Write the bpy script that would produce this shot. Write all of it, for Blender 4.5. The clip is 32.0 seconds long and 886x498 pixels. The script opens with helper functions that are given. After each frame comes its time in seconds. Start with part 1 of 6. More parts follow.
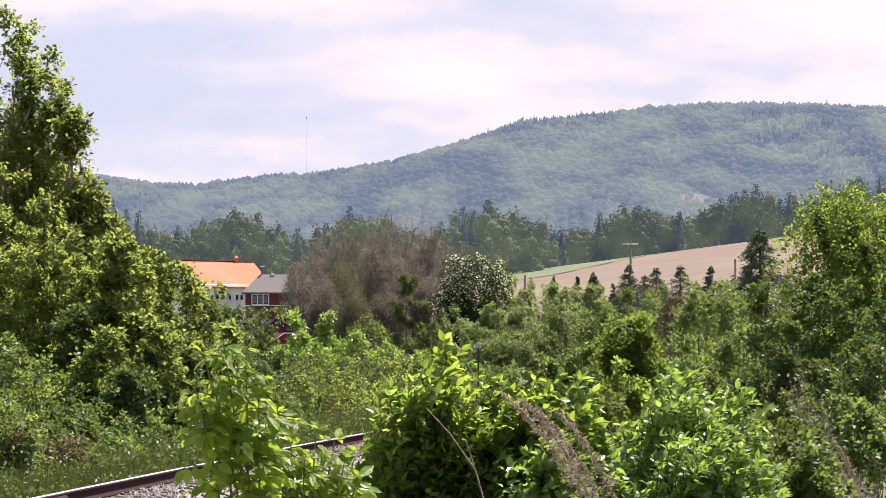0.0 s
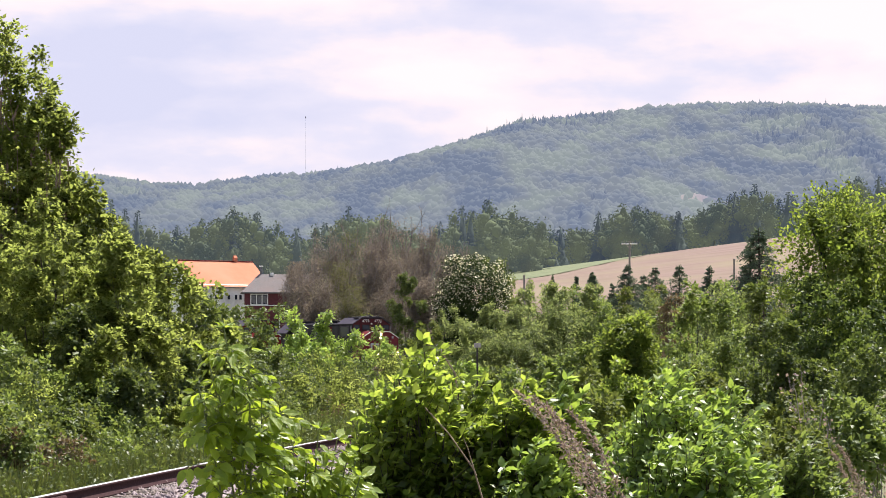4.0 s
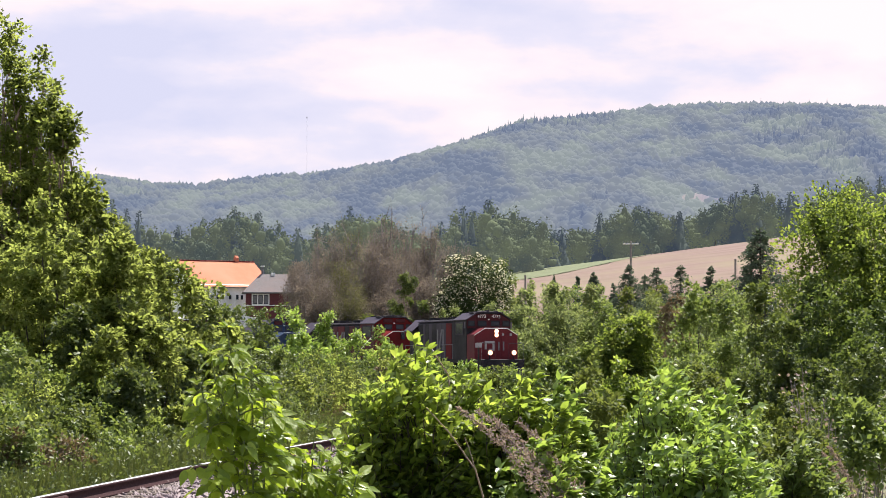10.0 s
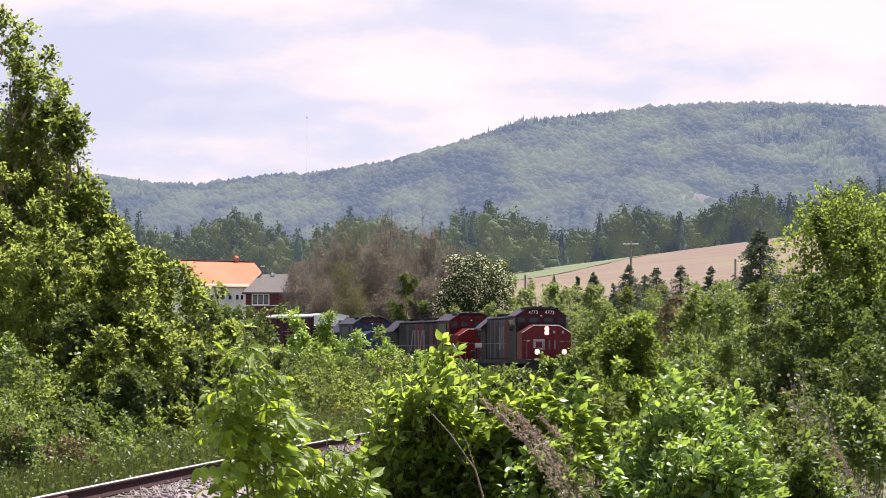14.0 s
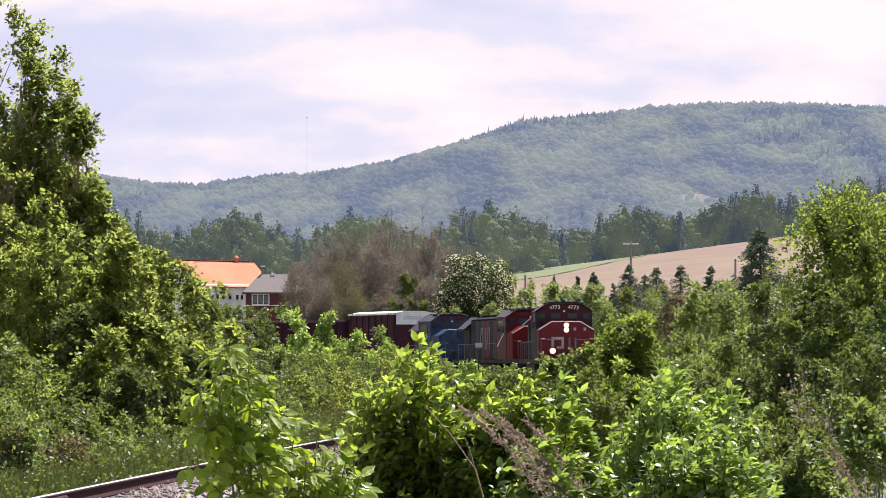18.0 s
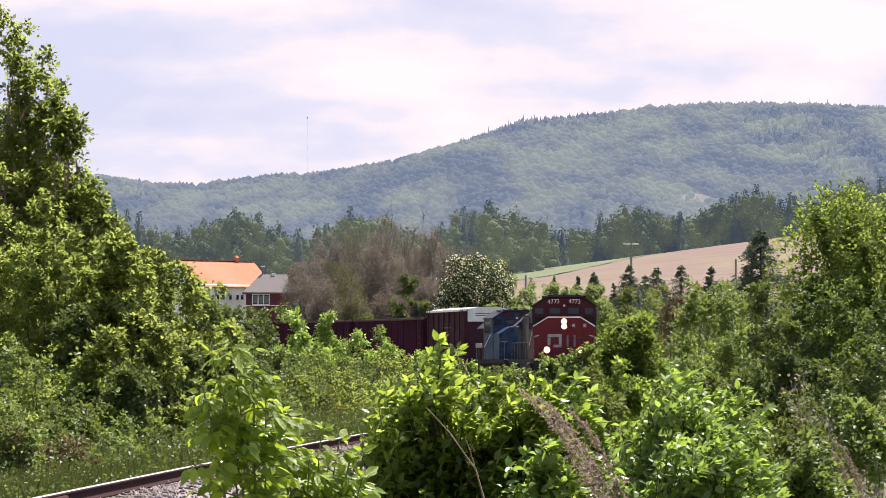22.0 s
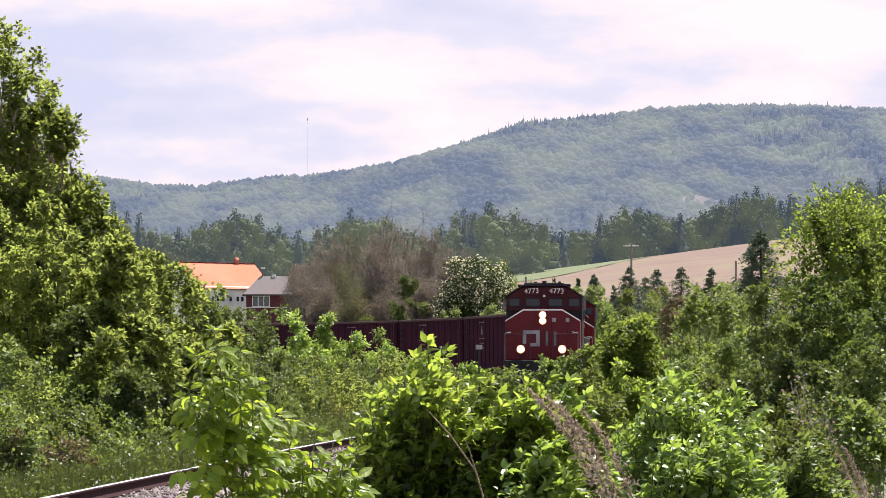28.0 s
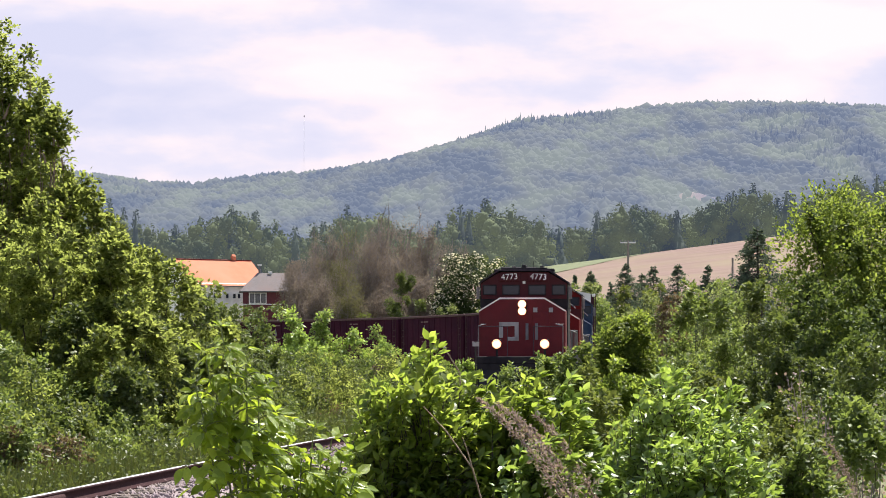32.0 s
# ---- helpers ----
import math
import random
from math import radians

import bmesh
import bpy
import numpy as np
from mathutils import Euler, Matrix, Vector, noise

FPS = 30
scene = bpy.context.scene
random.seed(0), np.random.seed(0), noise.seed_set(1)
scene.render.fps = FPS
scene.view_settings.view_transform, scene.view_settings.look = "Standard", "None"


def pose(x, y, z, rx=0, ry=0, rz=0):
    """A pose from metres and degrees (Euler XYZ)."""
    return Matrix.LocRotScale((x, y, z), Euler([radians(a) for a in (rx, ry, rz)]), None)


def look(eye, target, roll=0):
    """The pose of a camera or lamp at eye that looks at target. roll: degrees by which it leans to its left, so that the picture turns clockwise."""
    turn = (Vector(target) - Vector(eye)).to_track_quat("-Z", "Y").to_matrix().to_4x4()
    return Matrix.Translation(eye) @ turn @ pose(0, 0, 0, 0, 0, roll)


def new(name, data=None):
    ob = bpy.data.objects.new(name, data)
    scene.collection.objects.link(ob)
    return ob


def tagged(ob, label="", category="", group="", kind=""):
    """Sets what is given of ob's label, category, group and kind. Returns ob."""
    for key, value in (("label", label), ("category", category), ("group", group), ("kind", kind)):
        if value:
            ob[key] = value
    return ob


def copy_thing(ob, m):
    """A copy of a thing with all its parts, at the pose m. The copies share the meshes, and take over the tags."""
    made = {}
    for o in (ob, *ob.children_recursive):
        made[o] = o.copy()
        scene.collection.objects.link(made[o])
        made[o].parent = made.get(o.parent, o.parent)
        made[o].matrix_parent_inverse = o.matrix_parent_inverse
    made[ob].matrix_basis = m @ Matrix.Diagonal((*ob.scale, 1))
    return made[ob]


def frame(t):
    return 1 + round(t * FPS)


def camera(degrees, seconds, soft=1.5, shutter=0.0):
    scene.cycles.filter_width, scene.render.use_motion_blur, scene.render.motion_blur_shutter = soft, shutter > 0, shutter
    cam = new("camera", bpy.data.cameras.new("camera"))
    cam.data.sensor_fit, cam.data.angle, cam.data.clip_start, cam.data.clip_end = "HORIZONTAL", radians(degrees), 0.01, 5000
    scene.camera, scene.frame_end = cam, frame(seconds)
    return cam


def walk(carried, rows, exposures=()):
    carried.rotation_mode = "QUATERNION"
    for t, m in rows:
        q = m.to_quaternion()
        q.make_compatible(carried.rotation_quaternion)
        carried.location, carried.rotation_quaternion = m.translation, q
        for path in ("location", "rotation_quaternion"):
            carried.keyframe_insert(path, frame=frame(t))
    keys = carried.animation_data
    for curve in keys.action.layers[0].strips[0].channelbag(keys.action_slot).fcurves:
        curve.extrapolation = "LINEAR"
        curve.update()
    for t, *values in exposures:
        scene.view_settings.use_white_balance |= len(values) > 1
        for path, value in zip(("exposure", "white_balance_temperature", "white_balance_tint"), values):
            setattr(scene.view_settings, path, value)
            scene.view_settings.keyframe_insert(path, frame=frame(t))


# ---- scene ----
cam = camera(19.6, 32.0, soft=0.75)
EYE_Z, TILT = 1.8, 92.195
# small unrest of the tripod head: seconds, degrees of turn, degrees of tilt
TIMES = [0, 0.5, 1, 1.5, 2, 2.5, 3, 3.5, 5.5, 6, 6.5, 7, 7.5, 8, 8.5, 9, 9.5, 10, 10.5, 11, 11.5, 12, 12.5, 13, 13.5, 14, 14.5, 16.5, 17, 17.5, 18, 18.5, 19, 19.5, 20, 20.5, 21, 21.5, 22, 22.5, 23, 23.5, 24, 24.5, 25, 25.5, 27.5, 28, 28.5, 29, 29.5, 30, 30.5, 31, 31.5, 32]
UNREST_TURN = [0.000, 0.003, -0.013, -0.006, 0.006, -0.023, -0.023, -0.023, -0.023, -0.003, -0.013, -0.003, -0.023, 0.003, 0.000, 0.000, 0.013, 0.006, 0.003, 0.000, 0.006, 0.000, 0.000, 0.000, 0.006, 0.006, -0.010, 0.006, 0.013, 0.003, 0.006, 0.010, 0.016, 0.016, 0.019, 0.019, 0.015, 0.016, 0.013, -0.006, -0.013, -0.019, -0.006, -0.006, 0.000, 0.019, 0.019, 0.016, -0.019, -0.025, -0.013, -0.019, -0.035, -0.029, -0.045, -0.058]
UNREST_TILT = [0.003, 0.013, 0.000, 0.000, 0.000, -0.006, 0.006, 0.003, -0.004, 0.000, 0.000, -0.004, -0.019, 0.000, 0.000, 0.010, 0.000, 0.000, 0.000, 0.000, 0.000, 0.000, 0.000, 0.000, -0.004, 0.000, 0.000, -0.003, 0.003, 0.000, 0.000, 0.000, 0.000, 0.000, 0.003, 0.000, 0.000, 0.000, 0.003, 0.000, -0.004, 0.000, 0.003, 0.019, 0.015, 0.019, 0.019, 0.042, 0.019, 0.000, 0.019, 0.019, 0.015, 0.019, 0.015, -0.027]
walk(cam, [(t, pose(0, 0, EYE_Z, TILT + up, 0, turn)) for t, turn, up in zip(TIMES, UNREST_TURN, UNREST_TILT)])

# ---- light ----
SUN_EL, SUN_AZ = radians(62), radians(38)      # azimuth from +y towards +x
world = bpy.data.worlds.new("world")
scene.world = world
world.use_nodes = True
_n = world.node_tree.nodes
sky = _n.new("ShaderNodeTexSky")
sky.sky_type, sky.sun_disc = "NISHITA", False
sky.sun_elevation, sky.sun_rotation = SUN_EL, SUN_AZ
_n["Background"].inputs["Strength"].default_value = 0.088
world.node_tree.links.new(sky.outputs[0], _n["Background"].inputs["Color"])
sun = new("sun", bpy.data.lights.new("sun", "SUN"))
sun.data.energy, sun.data.angle, sun.data.color = 5.0, radians(0.6), (1.0, 0.95, 0.87)
_d = Vector((math.cos(SUN_EL) * math.sin(SUN_AZ), math.cos(SUN_EL) * math.cos(SUN_AZ), math.sin(SUN_EL)))
sun.matrix_world = look(_d * 100, (0, 0, 0))
scene.view_settings.exposure = 1.22


# ---- materials ----
def material(name, rough=0.7, metal=0.0, spec=0.4):
    m = bpy.data.materials.new(name)
    m.use_nodes = True
    b = m.node_tree.nodes["Principled BSDF"]
    b.inputs["Roughness"].default_value, b.inputs["Metallic"].default_value = rough, metal
    b.inputs["Specular IOR Level"].default_value = spec
    return m, m.node_tree.nodes, m.node_tree.links, b


def ramp(n, stops):
    r = n.new("ShaderNodeValToRGB")
    e = r.color_ramp.elements
    while len(e) < len(stops):
        e.new(0.5)
    for el, (p, c) in zip(e, stops):
        el.position, el.color = p, (*c, 1)
    return r


def noise_tex(n, l, scale, detail=4.0, rough=0.6, coord="Object", stretch=None):
    tc = n.new("ShaderNodeTexCoord")
    t = n.new("ShaderNodeTexNoise")
    t.inputs["Scale"].default_value, t.inputs["Detail"].default_value = scale, detail
    t.inputs["Roughness"].default_value = rough
    if stretch:
        mp = n.new("ShaderNodeMapping")
        mp.inputs["Scale"].default_value = stretch
        l.new(tc.outputs[coord], mp.inputs[0])
        l.new(mp.outputs[0], t.inputs[0])
    else:
        l.new(tc.outputs[coord], t.inputs[0])
    return t


def mix_col(n, l, fac, a, b, mode="MIX"):
    m = n.new("ShaderNodeMix")
    m.data_type, m.blend_type = "RGBA", mode
    for sock, v in ((m.inputs[0], fac), (m.inputs[6], a), (m.inputs[7], b)):
        if hasattr(v, "links"):
            l.new(v, sock)
        elif isinstance(v, tuple):
            sock.default_value = (*v, 1)
        else:
            sock.default_value = v
    return m.outputs[2]


def leaf_material(name, lo, mid, hi, trans=0.4, rough=0.56, spec=0.34, patch=0.9):
    """Leaves: each leaf (an island) has its own tone; light also passes through."""
    m, n, l, b = material(name, rough, 0, spec)
    g = n.new("ShaderNodeNewGeometry")
    r = ramp(n, [(0.0, lo), (0.55, mid), (1.0, hi)])
    big = noise_tex(n, l, patch, 2)
    a = n.new("ShaderNodeMath")
    a.operation = "MULTIPLY_ADD"
    oi = n.new("ShaderNodeObjectInfo")
    w = n.new("ShaderNodeMath")
    w.operation = "ADD"
    l.new(g.outputs["Random Per Island"], w.inputs[0])
    l.new(oi.outputs["Random"], w.inputs[1])
    fr = n.new("ShaderNodeMath")
    fr.operation = "FRACT"
    l.new(w.outputs[0], fr.inputs[0])
    l.new(fr.outputs[0], a.inputs[0])
    a.inputs[1].default_value = 0.45
    sub = n.new("ShaderNodeMath")
    sub.operation = "MULTIPLY_ADD"
    l.new(big.outputs[0], sub.inputs[0])
    sub.inputs[1].default_value, sub.inputs[2].default_value = 0.9, -0.18
    l.new(sub.outputs[0], a.inputs[2])
    l.new(a.outputs[0], r.inputs[0])
    fine = noise_tex(n, l, 38.0, 3)
    mot = n.new("ShaderNodeMapRange")
    mot.inputs[3].default_value, mot.inputs[4].default_value = 0.72, 1.25
    l.new(fine.outputs[0], mot.inputs[0])
    tone = n.new("ShaderNodeVectorMath")
    tone.operation = "SCALE"
    l.new(r.outputs[0], tone.inputs[0])
    l.new(mot.outputs[0], tone.inputs[3])
    l.new(tone.outputs[0], b.inputs["Base Color"])
    bp = n.new("ShaderNodeBump")
    bp.inputs["Strength"].default_value, bp.inputs["Distance"].default_value = 0.35, 0.01
    l.new(fine.outputs[0], bp.inputs["Height"])
    l.new(bp.outputs[0], b.inputs["Normal"])
    t = n.new("ShaderNodeBsdfTranslucent")
    tint = mix_col(n, l, 1.0, tone.outputs[0], (1.33, 1.22, 0.9), "MULTIPLY")
    l.new(tint, t.inputs[0])
    mx = n.new("ShaderNodeMixShader")
    mx.inputs[0].default_value = trans
    l.new(b.outputs[0], mx.inputs[1])
    l.new(t.outputs[0], mx.inputs[2])
    l.new(mx.outputs[0], n["Material Output"].inputs[0])
    return m


def grained(name, c1, c2, scale, rough=0.8, bump=0.2, metal=0.0, spec=0.3, stretch=None, c3=None, scale2=None):
    """Two-scale variation: a fine grain between c1 and c2 and broad stains towards c3, with fine relief."""
    m, n, l, b = material(name, rough, metal, spec)
    t = noise_tex(n, l, scale, 5, 0.65, stretch=stretch)
    r = ramp(n, [(0.3, c1), (0.7, c2)])
    l.new(t.outputs[0], r.inputs[0])
    out = r.outputs[0]
    if c3:
        t2 = noise_tex(n, l, scale2 or scale * 0.12, 3, 0.6)
        r2 = ramp(n, [(0.42, (0, 0, 0)), (0.68, (1, 1, 1))])
        l.new(t2.outputs[0], r2.inputs[0])
        out = mix_col(n, l, r2.outputs[0], out, c3)
    l.new(out, b.inputs["Base Color"])
    if bump:
        bp = n.new("ShaderNodeBump")
        bp.inputs["Strength"].default_value, bp.inputs["Distance"].default_value = bump, 0.02
        l.new(t.outputs[0], bp.inputs["Height"])
        l.new(bp.outputs[0], b.inputs["Normal"])
    return m


def backdrop_leaf(name, lo, hi, haze_glow, patch=0.024, grain=0.12, mass=0.4):
    """Distant backdrop of wooded hills: crowns vary one by one, haze painted as emission."""
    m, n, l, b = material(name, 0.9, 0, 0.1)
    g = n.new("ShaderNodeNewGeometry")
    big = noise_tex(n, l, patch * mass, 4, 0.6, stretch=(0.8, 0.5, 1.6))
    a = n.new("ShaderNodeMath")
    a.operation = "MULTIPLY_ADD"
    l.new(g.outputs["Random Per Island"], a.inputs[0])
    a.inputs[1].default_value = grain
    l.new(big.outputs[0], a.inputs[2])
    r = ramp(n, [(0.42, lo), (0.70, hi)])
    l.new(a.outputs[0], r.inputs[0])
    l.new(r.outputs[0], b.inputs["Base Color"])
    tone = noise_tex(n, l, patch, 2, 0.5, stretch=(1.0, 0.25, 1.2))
    er = ramp(n, [(0.38, tuple(v * k for v, k in zip(haze_glow, (0.74, 0.80, 0.95)))), (0.50, haze_glow), (0.62, tuple(v * k for v, k in zip(haze_glow, (1.22, 1.23, 1.05))))])
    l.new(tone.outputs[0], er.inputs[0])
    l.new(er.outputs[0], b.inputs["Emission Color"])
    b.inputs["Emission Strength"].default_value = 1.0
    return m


def glow(name, colour, strength):
    m, n, l, b = material(name, 0.3)
    b.inputs["Base Color"].default_value = (0.8, 0.8, 0.8, 1)
    b.inputs["Emission Color"].default_value = (*colour, 1)
    b.inputs["Emission Strength"].default_value = strength
    return m


M = {}
M["poplar"] = leaf_material("poplar_leaf", (0.108, 0.140, 0.038), (0.172, 0.216, 0.062), (0.226, 0.268, 0.092), 0.84, 0.55, 0.25)
M["hedge"] = leaf_material("hedge_leaf", (0.03726, 0.05838, 0.01491), (0.09001, 0.1242, 0.02981), (0.1584, 0.1987, 0.05901), 0.55, 0.45, 0.5)
M["lime"] = leaf_material("bright_leaf", (0.081, 0.135, 0.01944), (0.2052, 0.3002, 0.06264), (0.3888, 0.4968, 0.1404), 0.6, 0.38, 0.8)
M["mid"] = leaf_material("shrub_leaf", (0.06538, 0.1036, 0.02615), (0.1442, 0.1988, 0.05066), (0.2452, 0.3067, 0.09395), 0.6, 0.45, 0.5)
M["dark"] = leaf_material("glossy_leaf", (0.066, 0.106, 0.019), (0.185, 0.260, 0.044), (0.3732, 0.4458, 0.0985), 0.78, 0.35, 0.75)
M["tree"] = leaf_material("tree_leaf", (0.050, 0.080, 0.015), (0.145, 0.202, 0.038), (0.285, 0.342, 0.085), 0.74, 0.48, 0.45)
# Darker copy of tree_leaf; its colour holds the shade under the tree.
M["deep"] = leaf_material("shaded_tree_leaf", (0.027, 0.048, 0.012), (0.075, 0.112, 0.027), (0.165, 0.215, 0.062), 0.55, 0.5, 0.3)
M["olive"] = leaf_material("olive_leaf", (0.06677, 0.09342, 0.02365), (0.1202, 0.1524, 0.03547), (0.1692, 0.2065, 0.05518), 0.55)
M["willow"] = leaf_material("willow_leaf", (0.09488, 0.1328, 0.05313), (0.1707, 0.2151, 0.08855), (0.2404, 0.291, 0.1265), 0.7)
M["rust"] = leaf_material("withered_leaf", (0.0765, 0.055, 0.0315), (0.136, 0.099, 0.054), (0.187, 0.165, 0.09), 0.3)
M["brush"] = leaf_material("budding_leaf", (0.118, 0.100, 0.100), (0.150, 0.128, 0.126), (0.176, 0.158, 0.132), 0.6, 0.9, 0.05, patch=0.35)
M["thicket_green"] = leaf_material("thicket_leaf", (0.085, 0.085, 0.045), (0.125, 0.125, 0.065), (0.165, 0.165, 0.085), 0.45, 0.9, 0.05, patch=0.35)
M["sapling"] = leaf_material("sapling_leaf", (0.085, 0.138, 0.013), (0.235, 0.325, 0.034), (0.42, 0.52, 0.08), 0.62, 0.34, 0.7, patch=3.0)
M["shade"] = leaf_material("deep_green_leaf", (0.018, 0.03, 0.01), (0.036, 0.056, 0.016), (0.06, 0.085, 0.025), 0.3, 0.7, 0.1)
M["needle"] = leaf_material("needle", (0.062, 0.09, 0.066), (0.10, 0.136, 0.094), (0.145, 0.188, 0.12), 0.3, 0.7, 0.1)
M["blossom"] = leaf_material("blossom", (0.58, 0.56, 0.44), (0.70, 0.68, 0.55), (0.80, 0.79, 0.68), 0.3)
M["grass"] = leaf_material("grass_blade", (0.045, 0.065, 0.016), (0.08, 0.105, 0.025), (0.16, 0.165, 0.06), 0.4, 0.6)
M["dry"] = leaf_material("dry_plume", (0.1824, 0.1392, 0.1248), (0.3264, 0.2592, 0.24), (0.4992, 0.4224, 0.3936), 0.3, 0.9, 0.1)
# Valley and hill woods: the air's haze is put into their emission colour.
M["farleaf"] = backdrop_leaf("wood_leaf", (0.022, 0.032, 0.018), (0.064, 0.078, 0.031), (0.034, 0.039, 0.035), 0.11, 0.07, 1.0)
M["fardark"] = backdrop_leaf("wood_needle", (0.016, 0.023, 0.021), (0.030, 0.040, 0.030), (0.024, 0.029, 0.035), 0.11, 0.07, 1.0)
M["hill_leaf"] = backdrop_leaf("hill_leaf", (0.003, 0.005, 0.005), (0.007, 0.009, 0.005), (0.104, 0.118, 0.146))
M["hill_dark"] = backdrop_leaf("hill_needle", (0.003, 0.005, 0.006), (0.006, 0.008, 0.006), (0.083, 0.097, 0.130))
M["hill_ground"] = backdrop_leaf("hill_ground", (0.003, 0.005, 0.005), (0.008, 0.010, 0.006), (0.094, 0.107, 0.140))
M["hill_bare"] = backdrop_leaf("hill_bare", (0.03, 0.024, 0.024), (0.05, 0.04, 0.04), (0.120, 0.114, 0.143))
M["bark"] = grained("bark", (0.03, 0.025, 0.02), (0.085, 0.07, 0.055), 14, 0.9, 0.5, stretch=(1, 1, 0.2))
M["greybark"] = grained("grey_bark", (0.1265, 0.1058, 0.1012), (0.253, 0.2185, 0.207), 14, 0.9, 0.5, stretch=(1, 1, 0.2))
M["twig"] = grained("twig", (0.16, 0.11, 0.08), (0.30, 0.22, 0.17), 20, 0.9, 0.3)
M["greenstem"] = grained("green_stem", (0.07, 0.10, 0.03), (0.16, 0.18, 0.06), 25, 0.6, 0.2)
M["soil"] = grained("meadow_soil", (0.05, 0.075, 0.025), (0.11, 0.13, 0.05), 3.0, 0.95, 0.5, c3=(0.14, 0.12, 0.07), scale2=0.35)
M["field"] = grained("field_soil", (0.115, 0.074, 0.060), (0.172, 0.114, 0.094), 0.45, 0.95, 0.6, stretch=(0.05, 0.5, 1), c3=(0.16, 0.125, 0.078), scale2=0.025)
M["meadow"] = grained("meadow_grass", (0.0935, 0.1105, 0.05525), (0.1275, 0.1403, 0.07225), 0.5, 0.95, 0.5)
M["ballast"] = grained("ballast", (0.13, 0.10, 0.105), (0.29, 0.235, 0.245), 22, 0.9, 0.8, c3=(0.16, 0.13, 0.11), scale2=1.5)
M["railside"] = grained("rusty_rail", (0.0324, 0.01764, 0.02025), (0.0648, 0.0357, 0.036), 30, 0.9, 0.3, spec=0.05)
M["railtop"] = grained("worn_steel", (0.62, 0.60, 0.60), (0.75, 0.73, 0.72), 40, 0.35, 0.05, metal=0.85)
M["tie"] = grained("creosoted_wood", (0.04, 0.03, 0.025), (0.11, 0.085, 0.07), 18, 0.9, 0.6, stretch=(0.15, 1, 1))
M["red"] = grained("red_paint", (0.1089, 0.01109, 0.01739), (0.1435, 0.01664, 0.02125), 3, 0.6, 0.05, spec=0.2, c3=(0.09072, 0.01478, 0.01931), scale2=0.8)
M["darkred"] = grained("dark_red_paint", (0.05832, 0.01134, 0.0162), (0.08424, 0.0162, 0.02106), 3, 0.5, 0.05, spec=0.15, c3=(0.0648, 0.0162, 0.01944), scale2=0.8)
M["orange_red"] = grained("faded_red_paint", (0.1181, 0.007875, 0.01013), (0.1462, 0.01125, 0.01238), 3, 0.6, 0.05, spec=0.1, c3=(0.09563, 0.009, 0.01013), scale2=0.8)
M["black"] = grained("black_paint", (0.01287, 0.01144, 0.0143), (0.02574, 0.02288, 0.02717), 5, 0.6, 0.1, spec=0.1, c3=(0.04004, 0.03575, 0.03861), scale2=0.9)
M["greypaint"] = grained("grey_paint", (0.02888, 0.02259, 0.0342), (0.05415, 0.04207, 0.0589), 5, 0.6, 0.1, spec=0.2, c3=(0.05415, 0.04207, 0.057), scale2=0.9)
M["faded"] = grained("faded_marking", (0.13, 0.1222, 0.1352), (0.221, 0.208, 0.2236), 4, 0.7, 0.1, spec=0.1)
M["roofgrey"] = grained("weathered_roof_paint", (0.11, 0.105, 0.115), (0.19, 0.18, 0.19), 4, 0.6, 0.1, spec=0.2)
M["palegrey"] = grained("pale_grey_paint", (0.289, 0.264, 0.272), (0.3825, 0.352, 0.36), 4, 0.6, 0.05)
M["white"] = grained("white_paint", (0.72, 0.71, 0.69), (0.82, 0.81, 0.79), 4, 0.5, 0.05, c3=(0.6, 0.58, 0.55), scale2=0.7)
M["blue"] = grained("blue_paint", (0.016, 0.0306, 0.0714), (0.0256, 0.0476, 0.102), 4, 0.5, 0.05, spec=0.15, c3=(0.056, 0.0765, 0.1156), scale2=1.6)
M["oxide"] = grained("oxide_paint", (0.05002, 0.01755, 0.028), (0.07504, 0.0273, 0.0385), 4, 0.75, 0.1, spec=0.1, c3=(0.04335, 0.0195, 0.02625), scale2=0.5)
M["gondola_oxide"] = grained("dark_oxide_paint", (0.043, 0.0118, 0.0235), (0.064, 0.0185, 0.034), 4, 0.85, 0.1, spec=0.02, c3=(0.03272, 0.01228, 0.02322), scale2=0.5)
M["gondola_rim"] = grained("dark_rusted_rim", (0.07, 0.0392, 0.042), (0.119, 0.0728, 0.0728), 6, 0.8, 0.2, spec=0.1)
M["oxide_light"] = grained("rusted_rim", (0.13, 0.08, 0.078), (0.22, 0.15, 0.145), 6, 0.8, 0.2, spec=0.1)
M["steel"] = grained("dark_steel", (0.03, 0.027, 0.026), (0.07, 0.06, 0.058), 8, 0.6, 0.2, spec=0.15, metal=0.3)
# Emitting reflector ring: imitates the orange glare halo round each lens.
M["reflector"] = glow("headlight_halo", (1.0, 0.28, 0.08), 1.1)
M["lens"] = glow("headlight_lens", (1.0, 0.80, 0.58), 4)
M["roof_orange"] = grained("orange_sheet_roof", (0.44, 0.165, 0.10), (0.48, 0.18, 0.112), 1.2, 0.85, 0.05, spec=0.05, c3=(0.47, 0.205, 0.135), scale2=0.15)
M["roof_grey"] = grained("grey_shingle", (0.11, 0.095, 0.095), (0.18, 0.16, 0.16), 5, 0.9, 0.3, c3=(0.16, 0.125, 0.12), scale2=0.4)
M["maroon"] = grained("maroon_siding", (0.085, 0.02, 0.028), (0.13, 0.032, 0.04), 4, 0.7, 0.1)
M["pole"] = grained("grey_pole_wood", (0.16, 0.14, 0.125), (0.28, 0.25, 0.23), 10, 0.9, 0.4, stretch=(1, 1, 0.1))
_m, _nn, _ll, _b = material("dark_glass", 0.1, 0, 0.3)
